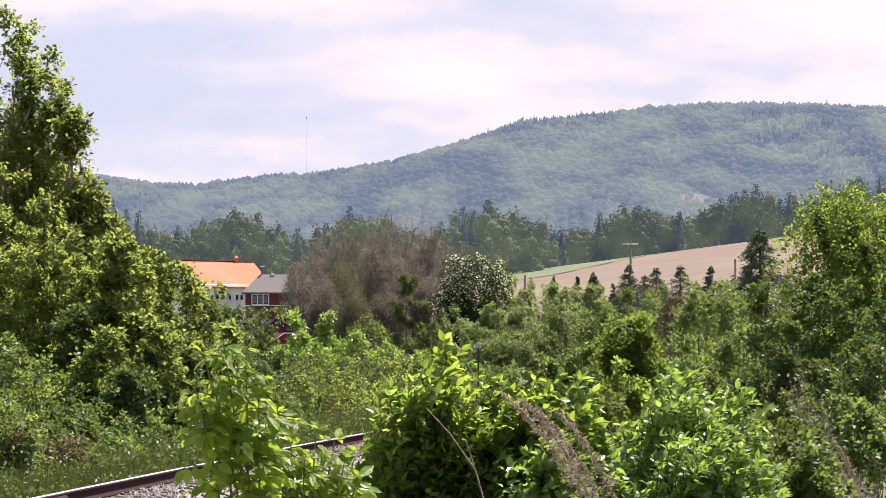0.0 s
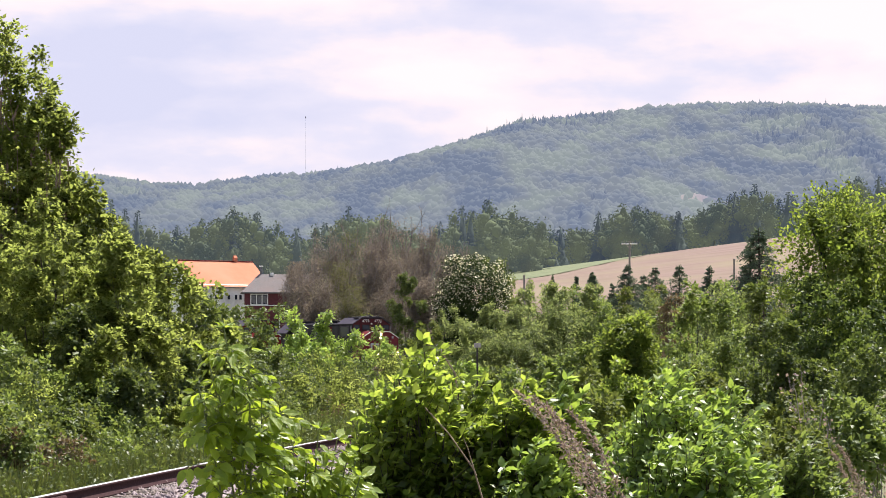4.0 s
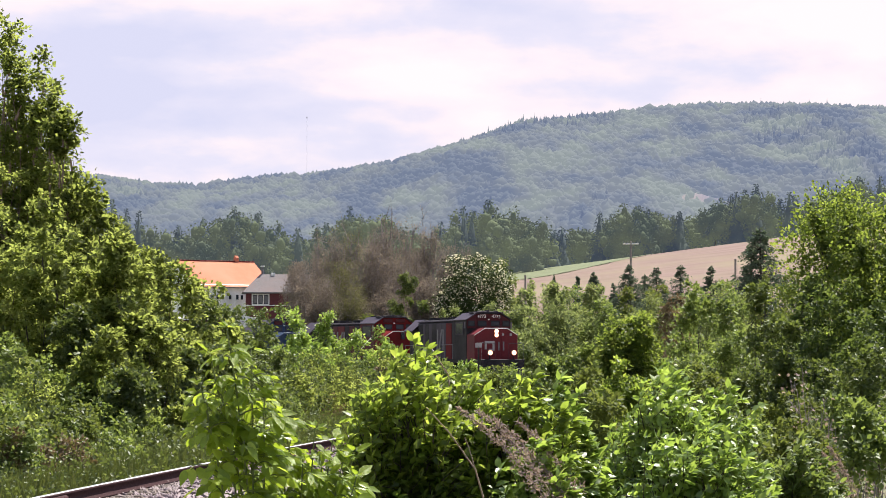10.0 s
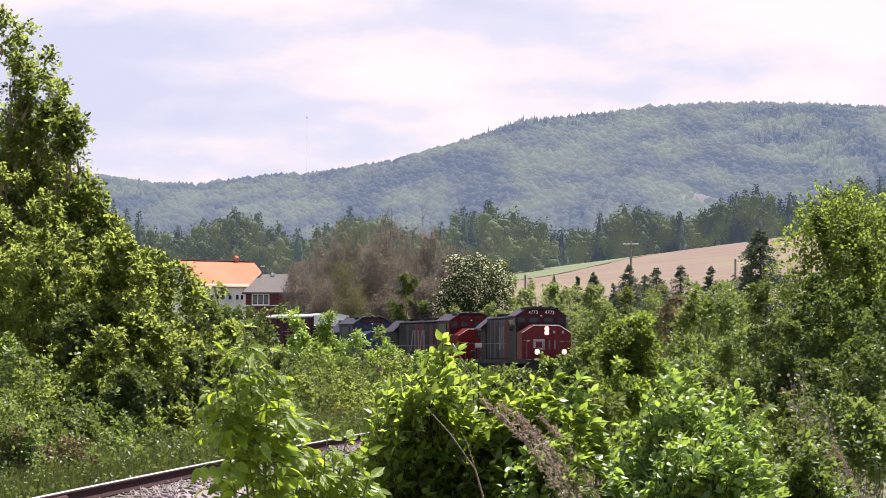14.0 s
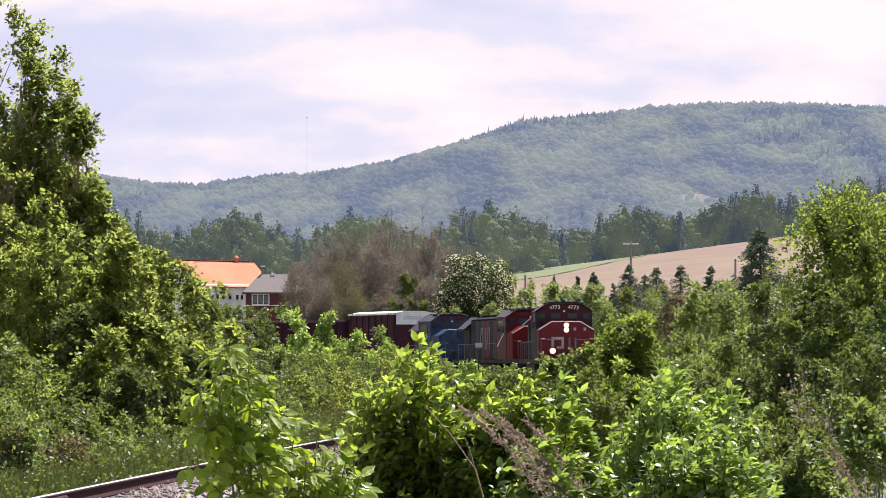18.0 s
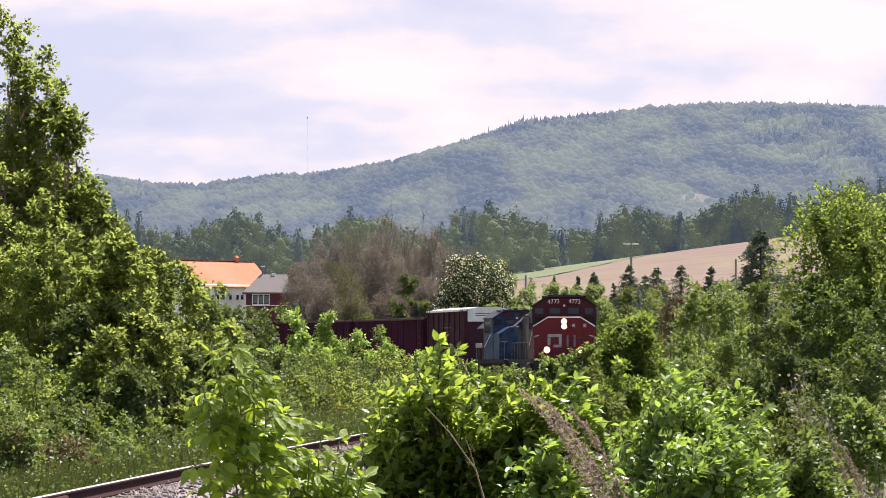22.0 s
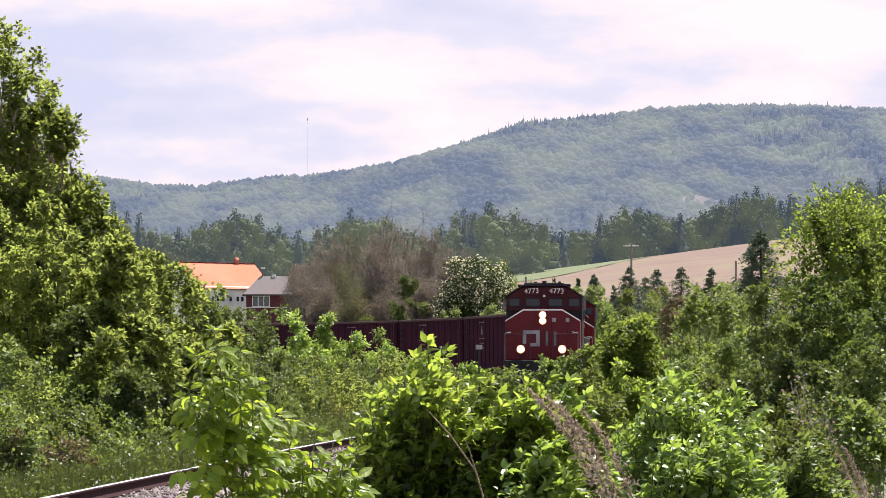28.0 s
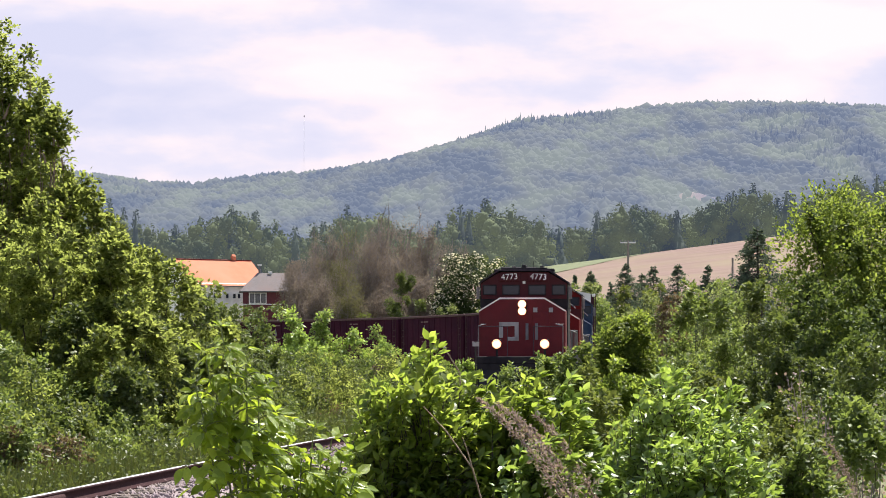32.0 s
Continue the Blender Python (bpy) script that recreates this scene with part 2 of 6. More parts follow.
_b.inputs["Base Color"].default_value = (0.025, 0.03, 0.04, 1)
M["glass"] = _m

# sky: drifting stratus, glowing, far behind everything
_m, _nn, _ll, _b = material("cloud_sky", 1.0)
_c = noise_tex(_nn, _ll, 1.0, 5, 0.55, stretch=(0.0028, 0.0028, 0.0078))
_c2 = noise_tex(_nn, _ll, 1.0, 3, 0.5, stretch=(0.0009, 0.0009, 0.0042))
_s = _nn.new("ShaderNodeMath")
_s.operation = "MULTIPLY_ADD"
_ll.new(_c.outputs[0], _s.inputs[0])
_s.inputs[1].default_value = 0.55
_ll.new(_c2.outputs[0], _s.inputs[2])
_r = ramp(_nn, [(0.69, (0.755, 0.76, 0.97)), (0.79, (0.87, 0.838, 1.0)), (0.85, (1.04, 0.925, 1.0)), (0.92, (1.12, 1.0, 1.02))])
_tc = _nn.new("ShaderNodeTexCoord")
_sx = _nn.new("ShaderNodeSeparateXYZ")
_ll.new(_tc.outputs["Object"], _sx.inputs[0])
_mr = _nn.new("ShaderNodeMapRange")
for _k, _v0 in ((1, 370.0), (2, 440.0), (3, 0.055), (4, 0.0)):
    _mr.inputs[_k].default_value = _v0
_ll.new(_sx.outputs["Z"], _mr.inputs[0])
_low = _nn.new("ShaderNodeMath")
_low.operation = "ADD"
_ll.new(_s.outputs[0], _low.inputs[0])
_ll.new(_mr.outputs[0], _low.inputs[1])
_ll.new(_low.outputs[0], _r.inputs[0])
_e = _nn.new("ShaderNodeEmission")
_ll.new(_r.outputs[0], _e.inputs[0])
_e.inputs[1].default_value = 0.418
_ll.new(_e.outputs[0], _nn["Material Output"].inputs[0])
M["sky"] = _m


# ---- mesh helpers ----
def raw(name, verts, faces, mats, parent=None, label="", index=None, soft=False):
    """One mesh object from arrays of vertices and equal-sided faces (or a list of face arrays)."""
    verts = np.asarray(verts, dtype=np.float32).reshape(-1, 3)
    groups = faces if isinstance(faces, list) else [faces]
    groups = [np.asarray(f, dtype=np.int32) for f in groups if len(f)]
    me = bpy.data.meshes.new(name)
    me.vertices.add(len(verts))
    me.vertices.foreach_set("co", verts.ravel())
    loops = np.concatenate([f.ravel() for f in groups])
    totals = np.concatenate([np.full(len(f), f.shape[1], dtype=np.int32) for f in groups])
    starts = np.concatenate([[0], np.cumsum(totals)[:-1]]).astype(np.int32)
    me.loops.add(len(loops))
    me.loops.foreach_set("vertex_index", loops)
    me.polygons.add(len(totals))
    me.polygons.foreach_set("loop_start", starts)
    me.polygons.foreach_set("loop_total", totals)
    for m in (mats if isinstance(mats, (list, tuple)) else [mats]):
        me.materials.append(m)
    if index is not None:
        me.polygons.foreach_set("material_index", np.asarray(index, dtype=np.int32))
    if soft:
        me.polygons.foreach_set("use_smooth", np.ones(len(totals), dtype=bool))
    me.update(calc_edges=True)
    ob = new(name, me)
    if parent:
        ob.parent = parent
    if label:
        ob["label"] = label
    return ob


def part(name, bm, mat, parent, label=""):
    me = bpy.data.meshes.new(name)
    bm.to_mesh(me)
    bm.free()
    me.materials.append(mat)
    ob = new(name, me)
    ob.parent = parent
    if label:
        ob["label"] = label
    return ob


def empty(name, m=None):
    ob = new(name)
    if m is not None:
        ob.matrix_basis = m
    return ob


def boxes(*dims, bevel=0.0):
    """Boxes (x0, x1, y0, y1, z0, z1) in one bmesh, edges eased by bevel."""
    bm = bmesh.new()
    for x0, x1, y0, y1, z0, z1 in dims:
        vs = [bm.verts.new((x, y, z)) for x in (x0, x1) for y in (y0, y1) for z in (z0, z1)]
        for f in ((0, 1, 3, 2), (4, 6, 7, 5), (0, 4, 5, 1), (2, 3, 7, 6), (0, 2, 6, 4), (1, 5, 7, 3)):
            bm.faces.new([vs[i] for i in f])
    bmesh.ops.recalc_face_normals(bm, faces=bm.faces)
    if bevel:
        bmesh.ops.bevel(bm, geom=bm.edges[:], offset=bevel, segments=1, affect="EDGES")
    return bm


def ring(a0, a1, b0, b1, t, d0, d1, axis):
    """A rectangular frame of width t round an opening, from depth d0 to d1 along an axis."""
    bm = bmesh.new()
    put = (lambda a, b, c: (c, a, b)) if axis == "x" else (lambda a, b, c: (a, c, b))
    lay = [[[bm.verts.new(put(a, b, d)) for a, b in ((a0 + k, b0 + k), (a1 - k, b0 + k), (a1 - k, b1 - k), (a0 + k, b1 - k))] for k in (0, t)] for d in (d0, d1)]
    for i in range(4):
        j = (i + 1) % 4
        (o0, i0), (o1, i1) = lay
        for q in ((o0[i], o0[j], i0[j], i0[i]), (o1[i], o1[j], i1[j], i1[i]), (o0[i], o0[j], o1[j], o1[i]), (i0[i], i0[j], i1[j], i1[i])):
            bm.faces.new(q)
    bmesh.ops.recalc_face_normals(bm, faces=bm.faces)
    return bm


def prism(profile, x0, x1, bevel=0.0, axis="x", bm=None):
    """A profile of (a, b) drawn along an axis."""
    bm = bm or bmesh.new()
    put = (lambda a, b, c: (c, a, b)) if axis == "x" else ((lambda a, b, c: (a, c, b)) if axis == "y" else (lambda a, b, c: (a, b, c)))
    lo = [bm.verts.new(put(a, b, x0)) for a, b in profile]
    hi = [bm.verts.new(put(a, b, x1)) for a, b in profile]
    k = len(profile)
    bm.faces.new(lo)
    bm.faces.new(hi[::-1])
    for i in range(k):
        bm.faces.new((lo[i], hi[i], hi[(i + 1) % k], lo[(i + 1) % k]))
    bmesh.ops.recalc_face_normals(bm, faces=bm.faces)
    if bevel:
        bmesh.ops.bevel(bm, geom=bm.edges[:], offset=bevel, segments=1, affect="EDGES")
    return bm


def disc(cx, cy, cz, r, depth, axis="x", seg=20, bm=None):
    return prism([((cy if axis == "x" else cx) + r * math.cos(a), (cz if axis != "z" else cy) + r * math.sin(a))
                  for a in [2 * math.pi * i / seg for i in range(seg)]],
                 {"x": cx, "y": cy, "z": cz}[axis], {"x": cx, "y": cy, "z": cz}[axis] + depth, axis=axis, bm=bm)


def tubes(paths, sides=5):
    """Tapered tubes: paths of (points, r0, r1). Returns vertices and quads."""
    V, Fc, o = [], [], 0
    ang = np.arange(sides) * 2 * np.pi / sides
    for pts, r0, r1 in paths:
        p = np.asarray(pts, float)
        k = len(p)
        t = np.gradient(p, axis=0)
        t /= np.linalg.norm(t, axis=1)[:, None] + 1e-9
        ref = np.where(np.abs(t[:, 2:3]) > 0.9, np.array([[1.0, 0, 0]]), np.array([[0, 0, 1.0]]))
        a = np.cross(t, ref)
        a /= np.linalg.norm(a, axis=1)[:, None] + 1e-9
        b = np.cross(t, a)
        r = np.linspace(r0, r1, k)[:, None, None]
        V.append((p[:, None] + r * (a[:, None] * np.cos(ang)[None, :, None] + b[:, None] * np.sin(ang)[None, :, None])).reshape(-1, 3))
        i, j = np.meshgrid(np.arange(k - 1), np.arange(sides), indexing="ij")
        q = np.stack([i * sides + j, i * sides + (j + 1) % sides, (i + 1) * sides + (j + 1) % sides, (i + 1) * sides + j], -1).reshape(-1, 4)
        Fc.append(q + o)
        o += k * sides
    return np.concatenate(V), np.concatenate(Fc)


def tube_mesh(paths, sides=5):
    bm = bmesh.new()
    v, f = tubes(paths, sides)
    vs = [bm.verts.new(p) for p in v]
    for q in f:
        bm.faces.new([vs[k] for k in q])
    return bm


def tube_part(name, paths, mat, parent, label="", sides=5):
    v, f = tubes(paths, sides)
    return raw(name, v, f, mat, parent, label)


def smooth(x, a, b):
    t = np.clip((np.asarray(x, float) - a) / (b - a), 0, 1)
    return t * t * (3 - 2 * t)


# ---- the track's line: u metres along it, heading from curvature knots ----
U = np.arange(-200, 200, 0.5)
_k = np.interp(U, [-200, -90, -75, -50, -25, 0, 25, 50, 75, 100, 125, 200], [0, 0, -0.0063, -0.0066, -0.0071, -0.0079, -0.0124, -0.0047, 0.0017, -0.0048, 0.0016, 0])
_th = np.concatenate([[0], np.cumsum(_k[:-1] + _k[1:]) * 0.25])
_i0 = int(np.searchsorted(U, 0))
TH = _th - _th[_i0] + 0.4217
_dx, _dy = np.sin(TH), -np.cos(TH)
TX = np.concatenate([[0], np.cumsum(_dx[:-1] + _dx[1:]) * 0.25])
TY = np.concatenate([[0], np.cumsum(_dy[:-1] + _dy[1:]) * 0.25])
TX += -2.249 - TX[_i0]
TY += 181.642 - TY[_i0]


def rail_z(u):
    return np.interp(u, [-200, 0, 100, 200], [-0.9, -0.54, 0.0, 0.0])


def on_track(u, side=0.0, up=0.0):
    """The point at u, side metres to the right as the camera sees it, up metres over the rail."""
    u = np.asarray(u, float)
    th = np.interp(u, U, TH)
    return np.stack([np.interp(u, U, TX) + side * np.cos(th), np.interp(u, U, TY) + side * np.sin(th), rail_z(u) + up], -1)


def ground_z(x, y):
    x, y = np.asarray(x, float), np.asarray(y, float)
    z = -0.75 + 5.5 * smooth(y, 195, 350) + 15.5 * smooth(y, 350, 750) + 9 * smooth(y, 800, 1600)
    z = z + 0.131 * np.clip(x, 0, 260) * smooth(y, 300, 700) * (1 - 0.8 * smooth(y, 800, 1500))
    z = z + 0.10 * np.sin(x * 0.35 + 1.3 * np.sin(y * 0.21)) * (1 - smooth(y, 200, 400))
    d = np.full(x.shape, 1e9)
    zr = np.zeros(x.shape)
    for i in range(0, len(U), 4):
        q = np.hypot(x - TX[i], y - TY[i])
        near = q < d
        d, zr = np.where(near, q, d), np.where(near, rail_z(U[i]), zr)
    w = 1 - smooth(d, 2.4, 7.0)
    return z * (1 - w) + (zr - 0.62) * w


def gz(x, y):
    return float(ground_z(np.array([x]), np.array([y]))[0])


# ---- ground, track ----
def polar(radii, az):
    r, a = np.meshgrid(radii, az, indexing="ij")
    x, y = r * np.sin(a), r * np.cos(a)
    i, j = np.meshgrid(np.arange(len(radii) - 1), np.arange(len(az) - 1), indexing="ij")
    k = len(az)
    return x, y, np.stack([i * k + j, i * k + j + 1, (i + 1) * k + j + 1, (i + 1) * k + j], -1).reshape(-1, 4)


AZ = np.radians(np.concatenate([np.arange(-180, -16, 6), np.arange(-15, 15.1, 0.3), np.arange(18, 181, 6)]))
_x, _y, _f = polar(np.concatenate([[0.01], np.geomspace(2, 4800, 150)]), AZ)
_x = _x + 0.5
tagged(raw("ground", np.stack([_x, _y, ground_z(_x, _y)], -1).reshape(-1, 3), _f, M["soil"]), "rough green meadow ground rolling to the hills", "ground", kind="structure")

_us = np.arange(-190, 190, 1.0)
_prof = [(-2.7, -0.66), (-1.75, -0.20), (1.75, -0.20), (2.7, -0.66)]
_v = np.stack([on_track(_us, s, h) for s, h in _prof], 1)
_i, _j = np.meshgrid(np.arange(len(_us) - 1), np.arange(3), indexing="ij")
_q = np.stack([_i * 4 + _j, _i * 4 + _j + 1, (_i + 1) * 4 + _j + 1, (_i + 1) * 4 + _j], -1).reshape(-1, 4)
bed = tagged(raw("trackbed", _v.reshape(-1, 3), _q, M["ballast"]), "grey crushed-stone ballast bed of the railway", "trackbed", kind="structure")

RAILPROF = [(-0.07, -0.17), (-0.07, -0.155), (-0.012, -0.135), (-0.012, -0.045), (-0.036, -0.035), (-0.036, -0.004), (0.036, -0.004), (0.036, -0.035), (0.012, -0.045), (0.012, -0.135), (0.07, -0.155), (0.07, -0.17)]
for _side in (-0.755, 0.755):
    rail = tagged(empty("rail"), "rusty steel rail with a bright worn head", "rail", "rails")
    k = len(RAILPROF)
    _v = np.stack([on_track(_us, _side + s, h) for s, h in RAILPROF], 1)
    _i, _j = np.meshgrid(np.arange(len(_us) - 1), np.arange(k), indexing="ij")
    _q = np.stack([_i * k + _j, _i * k + (_j + 1) % k, (_i + 1) * k + (_j + 1) % k, (_i + 1) * k + _j], -1).reshape(-1, 4)
    raw("web", _v.reshape(-1, 3), _q, M["railside"], rail)
    _v = np.stack([on_track(_us, _side + s, h) for s, h in ((-0.036, -0.003), (-0.03, 0.003), (0.03, 0.003), (0.036, -0.003))], 1)
    _i, _j = np.meshgrid(np.arange(len(_us) - 1), np.arange(3), indexing="ij")
    _q = np.stack([_i * 4 + _j, _i * 4 + _j + 1, (_i + 1) * 4 + _j + 1, (_i + 1) * 4 + _j], -1).reshape(-1, 4)
    raw("running_surface", _v.reshape(-1, 3), _q, M["railtop"], rail, "bright worn steel running surface")
    for uj in (152.0, 129.0, 139.0):
        c = on_track(np.array([uj - 0.4, uj + 0.4]), _side + 0.045, -0.085)
        v, f = tubes([(c, 0.055, 0.055)], 6)
        raw("joint_bar", v, f, M["railside"], rail, "bolted joint bar")


# ---- foliage ----
def unit(a):
    return a / (np.linalg.norm(a, axis=-1, keepdims=True) + 1e-9)


def leaf_arrays(pos, out, size, rng, width=0.36, up=0.7, spread=0.9, jitter=0.35, face=None):
    """Folded four-cornered leaves growing from pos towards out."""
    n = len(pos)
    L = (size * (1 + jitter * rng.uniform(-1, 1, n)))[:, None]
    d = unit(out + spread * rng.normal(size=(n, 3)) * 0.6 + np.array([0, 0, -0.15]))
    nn = unit(rng.normal(size=(n, 3)) * (0.7 if face is None else 0.55) + np.array([0, 0, up]) + (0.3 * out if face is None else face))
    s = unit(np.cross(d, nn))
    nn = np.cross(s, d)
    mid = pos + d * L * 0.45
    v = np.stack([pos, mid + s * L * width + nn * L * 0.12, pos + d * L, mid - s * L * width + nn * L * 0.12], 1)
    base = np.arange(n)[:, None] * 4
    return v.reshape(-1, 3), np.concatenate([base + np.array([[0, 1, 2]]), base + np.array([[0, 2, 3]])])


def broad_arrays(pos, out, size, rng, width=0.34, up=0.7, spread=0.9, face=None):
    """Larger leaves with a curved midrib and a pointed tip: 8 corners each."""
    n = len(pos)
    L = (size * rng.uniform(0.65, 1.25, n))[:, None]
    d = unit(out + spread * rng.normal(size=(n, 3)) * 0.6 + np.array([0, 0, -0.1]))
    nn = unit(rng.normal(size=(n, 3)) * (0.7 if face is None else 0.55) + np.array([0, 0, up]) + (0.3 * out if face is None else face))
    s = unit(np.cross(d, nn))
    nn = np.cross(s, d)
    droop = rng.uniform(0.02, 0.3, n)[:, None]
    P = lambda a, b, c: pos + d * L * a + s * L * b + nn * L * (c - droop * a * a)
    v = np.stack([P(0, 0, 0), P(0.22, width * 0.8, 0.05), P(0.55, width * 0.85, 0.06), P(1, 0, 0), P(0.55, -width * 0.85, 0.06), P(0.22, -width * 0.8, 0.05), P(0.22, 0, 0), P(0.55, 0, 0)], 1)
    b = np.arange(n)[:, None] * 8
    tri = np.concatenate([b + np.array([[0, 1, 6]]), b + np.array([[0, 6, 5]]), b + np.array([[7, 2, 3]]), b + np.array([[7, 3, 4]])])
    quad = np.concatenate([b + np.array([[6, 1, 2, 7]]), b + np.array([[5, 6, 7, 4]])])
    return v.reshape(-1, 3), [tri, quad]


def bent(a, b, rng, k=5, sag=0.12):
    a, b = np.asarray(a, float), np.asarray(b, float)
    t = np.linspace(0, 1, k)[:, None]
    w = rng.normal(size=3) * np.linalg.norm(b - a) * sag * 0.5
    return a + (b - a) * t + np.sin(t * np.pi) * w


def crown_clumps(rng, n, width, height, profile, low=0.0, flat=1.0, least=0.085):
    """Centres and radii of clumps inside an envelope: profile gives the relative radius at relative height."""
    C, R = [], []
    while len(C) < n:
        h = low + (1 - low) * rng.uniform() ** 0.8
        rad = profile(h) * width / 2
        a = rng.uniform(0, 2 * math.pi)
        q = rad * math.sqrt(rng.uniform(0.15, 1)) * 0.95
        C.append((q * math.cos(a), q * math.sin(a) * flat, h * height))
        R.append(max(least * width, min(rad * 0.36, 0.17 * width)) * rng.uniform(0.6, 1.2))
    return np.array(C), np.array(R)


CONE = lambda h: float(np.interp(h, [0, 0.3, 0.52, 0.7, 0.85, 0.95, 1.0], [0.95, 1.0, 0.80, 0.60, 0.44, 0.26, 0.10]))
DOME = lambda h: math.sqrt(max(0.03, 1 - h * h * 0.97))


def leafy(name, x, y, top, width, n, leaf, mat, seed, label, category="shrub", group="", profile=DOME, low=0.06, clumps=26,
          bark="bark", stems=7, flat=1.0, spires=5, sink=0.0, trunk_r=None, wide=0.36, shoots=0.72, least=0.085):
    """A shrub or tree: an Empty at its foot, stems or a trunk with limbs, and a crown of leaves in uneven clumps."""
    rng = np.random.default_rng(seed)
    z = gz(x, y) - sink
    h = top - z
    ob = tagged(empty(name, pose(x, y, z)), label, category, group)
    C, R = crown_clumps(rng, clumps, width, h * 0.90, profile, low, flat, least)
    C[:, 2] = np.minimum(C[:, 2], h - R * 0.8)
    sp = []
    for _ in range(spires):                      # shoots that break the outline
        i = rng.integers(len(C))
        tip = C[i] + np.array([rng.normal() * 0.3 * R[i], rng.normal() * 0.3 * R[i], R[i] * rng.uniform(1.0, 1.7)])
        tip[2] = min(tip[2], h)
        sp.append((C[i], tip))
    paths = []
    if trunk_r:
        paths.append((bent((0, 0, -0.1), (rng.normal() * 0.05 * width, 0, h * 0.85), rng, 7, 0.04), trunk_r, trunk_r * 0.25))
    for i, c in enumerate(C):
        if i >= stems * 3:
            break
        foot = np.array([rng.normal() * 0.06 * width, rng.normal() * 0.06 * width, -0.1]) if not trunk_r else np.array([0, 0, c[2] * rng.uniform(0.35, 0.7)])
        r = 0.004 * h * rng.uniform(0.5, 1) if not trunk_r else trunk_r * 0.3
        paths.append((bent(foot, c, rng, 5), r, r * 0.3))
    for a, b in sp:
        paths.append((bent(a, b, rng, 4), 0.004 * h, 0.002 * h))
    tube_part("trunk" if trunk_r else "branchwork", paths, M[bark], ob, sides=6 if trunk_r else 3)
    w = R ** 2
    # leafy shoots growing out of the clumps, leaning with the wind
    per = 18
    ns = int(n * shoots) // per
    k = rng.choice(len(C), size=ns, p=w / w.sum())
    d = unit(rng.normal(size=(ns, 3)) + np.array([0.25, 0, 0.35]))
    a = C[k] + d * R[k][:, None] * 0.25
    g = unit(d + np.array([0.22, 0, 0.3]) + rng.normal(size=(ns, 3)) * 0.25)
    ln = np.maximum(R[k] * rng.uniform(0.45, 1.0, ns), leaf * 2.0)
    t = rng.uniform(0.1, 1.0, (ns, per)) ** 0.75
    side = rng.normal(size=(ns, per, 3))
    shoot_pos = (a[:, None] + g[:, None] * (ln[:, None] * t)[..., None] + side * (leaf * 0.5 * (1.25 - 0.75 * t))[..., None]).reshape(-1, 3)
    shoot_out = unit(unit(side) + 0.9 * g[:, None]).reshape(-1, 3)
    n = n - ns * per
    k = rng.choice(len(C), size=n, p=w / w.sum())
    d = unit(rng.normal(size=(n, 3)))
    d[:, 2] = np.where((d[:, 2] < 0) & (rng.uniform(size=n) < 0.5), -d[:, 2], d[:, 2])
    lump = 1 + 0.22 * np.sin(d[:, 0] * 5 + k) * np.cos(d[:, 2] * 6 + 2 * k)
    rad = R[k] * (0.55 + 0.5 * rng.uniform(size=n) ** 0.6) * lump
    pos = np.concatenate([C[k] + d * rad[:, None], shoot_pos])
    d = np.concatenate([d, shoot_out])
    if sp:
        m = max(12, n // 25)
        ends = []
        for a, b in sp:
            t = rng.uniform(0.1, 1, m)[:, None]
            ends.append(a + (b - a) * t + rng.normal(size=(m, 3)) * leaf * 0.7)
        pos = np.concatenate([pos] + ends)
        d = np.concatenate([d] + [unit(rng.normal(size=(m, 3))) for _ in sp])
    pos[:, 2] *= h / np.percentile(pos[:, 2], 99.6)
    keep = pos[:, 2] > 0.02
    pos, d = pos[keep], d[keep]
    v, f = leaf_arrays(pos, d, leaf, rng, wide, face=0.75 * unit(pos * np.array([1, 1, 0.2])))
    raw("crown", v, f, M[mat], ob)
    return ob


def spruce(name, x, y, top, width, n, seed, label, group="", mat="needle"):
    """A conifer: trunk, whorls of drooping branches, needle sprays along them."""
    rng = np.random.default_rng(seed)
    z = gz(x, y)
    h = top - z
    ob = tagged(empty(name, pose(x, y, z)), label, "spruce", group)
    paths = [(bent((0, 0, -0.2), (0, 0, h), rng, 6, 0.01), 0.022 * h, 0.004 * h)]
    P, D = [], []
    nb = 150
    for i in range(nb):
        q = rng.uniform(0.06, 0.99)
        a = rng.uniform(0, 2 * math.pi)
        ln = width / 2 * (1 - q) ** 0.95 * rng.uniform(0.45, 1.2) + 0.02 * width
        foot = np.array([0, 0, q * h])
        tip = foot + np.array([math.cos(a) * ln, math.sin(a) * ln, -0.28 * ln + 0.1 * h * 0.1])
        paths.append((np.stack([foot, (foot + tip) / 2 + np.array([0, 0, 0.05 * ln]), tip]), 0.004 * h, 0.0015 * h))
        m = max(4, int(n / nb * (0.4 + 1.2 * (1 - q))))
        t = rng.uniform(0.1, 1, m)[:, None] ** 0.7
        P.append(foot + (tip - foot) * t + rng.normal(size=(m, 3)) * ln * np.array([0.16, 0.16, 0.10]))
        D.append(np.repeat(unit(tip - foot)[None], m, 0))
    P.append(np.stack([rng.normal(size=30) * 0.02 * width, rng.normal(size=30) * 0.02 * width, rng.uniform(0.85, 1.0, 30) * h], -1))
    D.append(np.repeat(np.array([[0, 0, 1.0]]), 30, 0))
    tube_part("trunk", paths, M["bark"], ob, sides=4)
    v, f = leaf_arrays(np.concatenate(P), np.concatenate(D), 0.027 * h, rng, 0.2, 0.5, 0.7)
    raw("crown", v, f, M[mat], ob)
    return ob


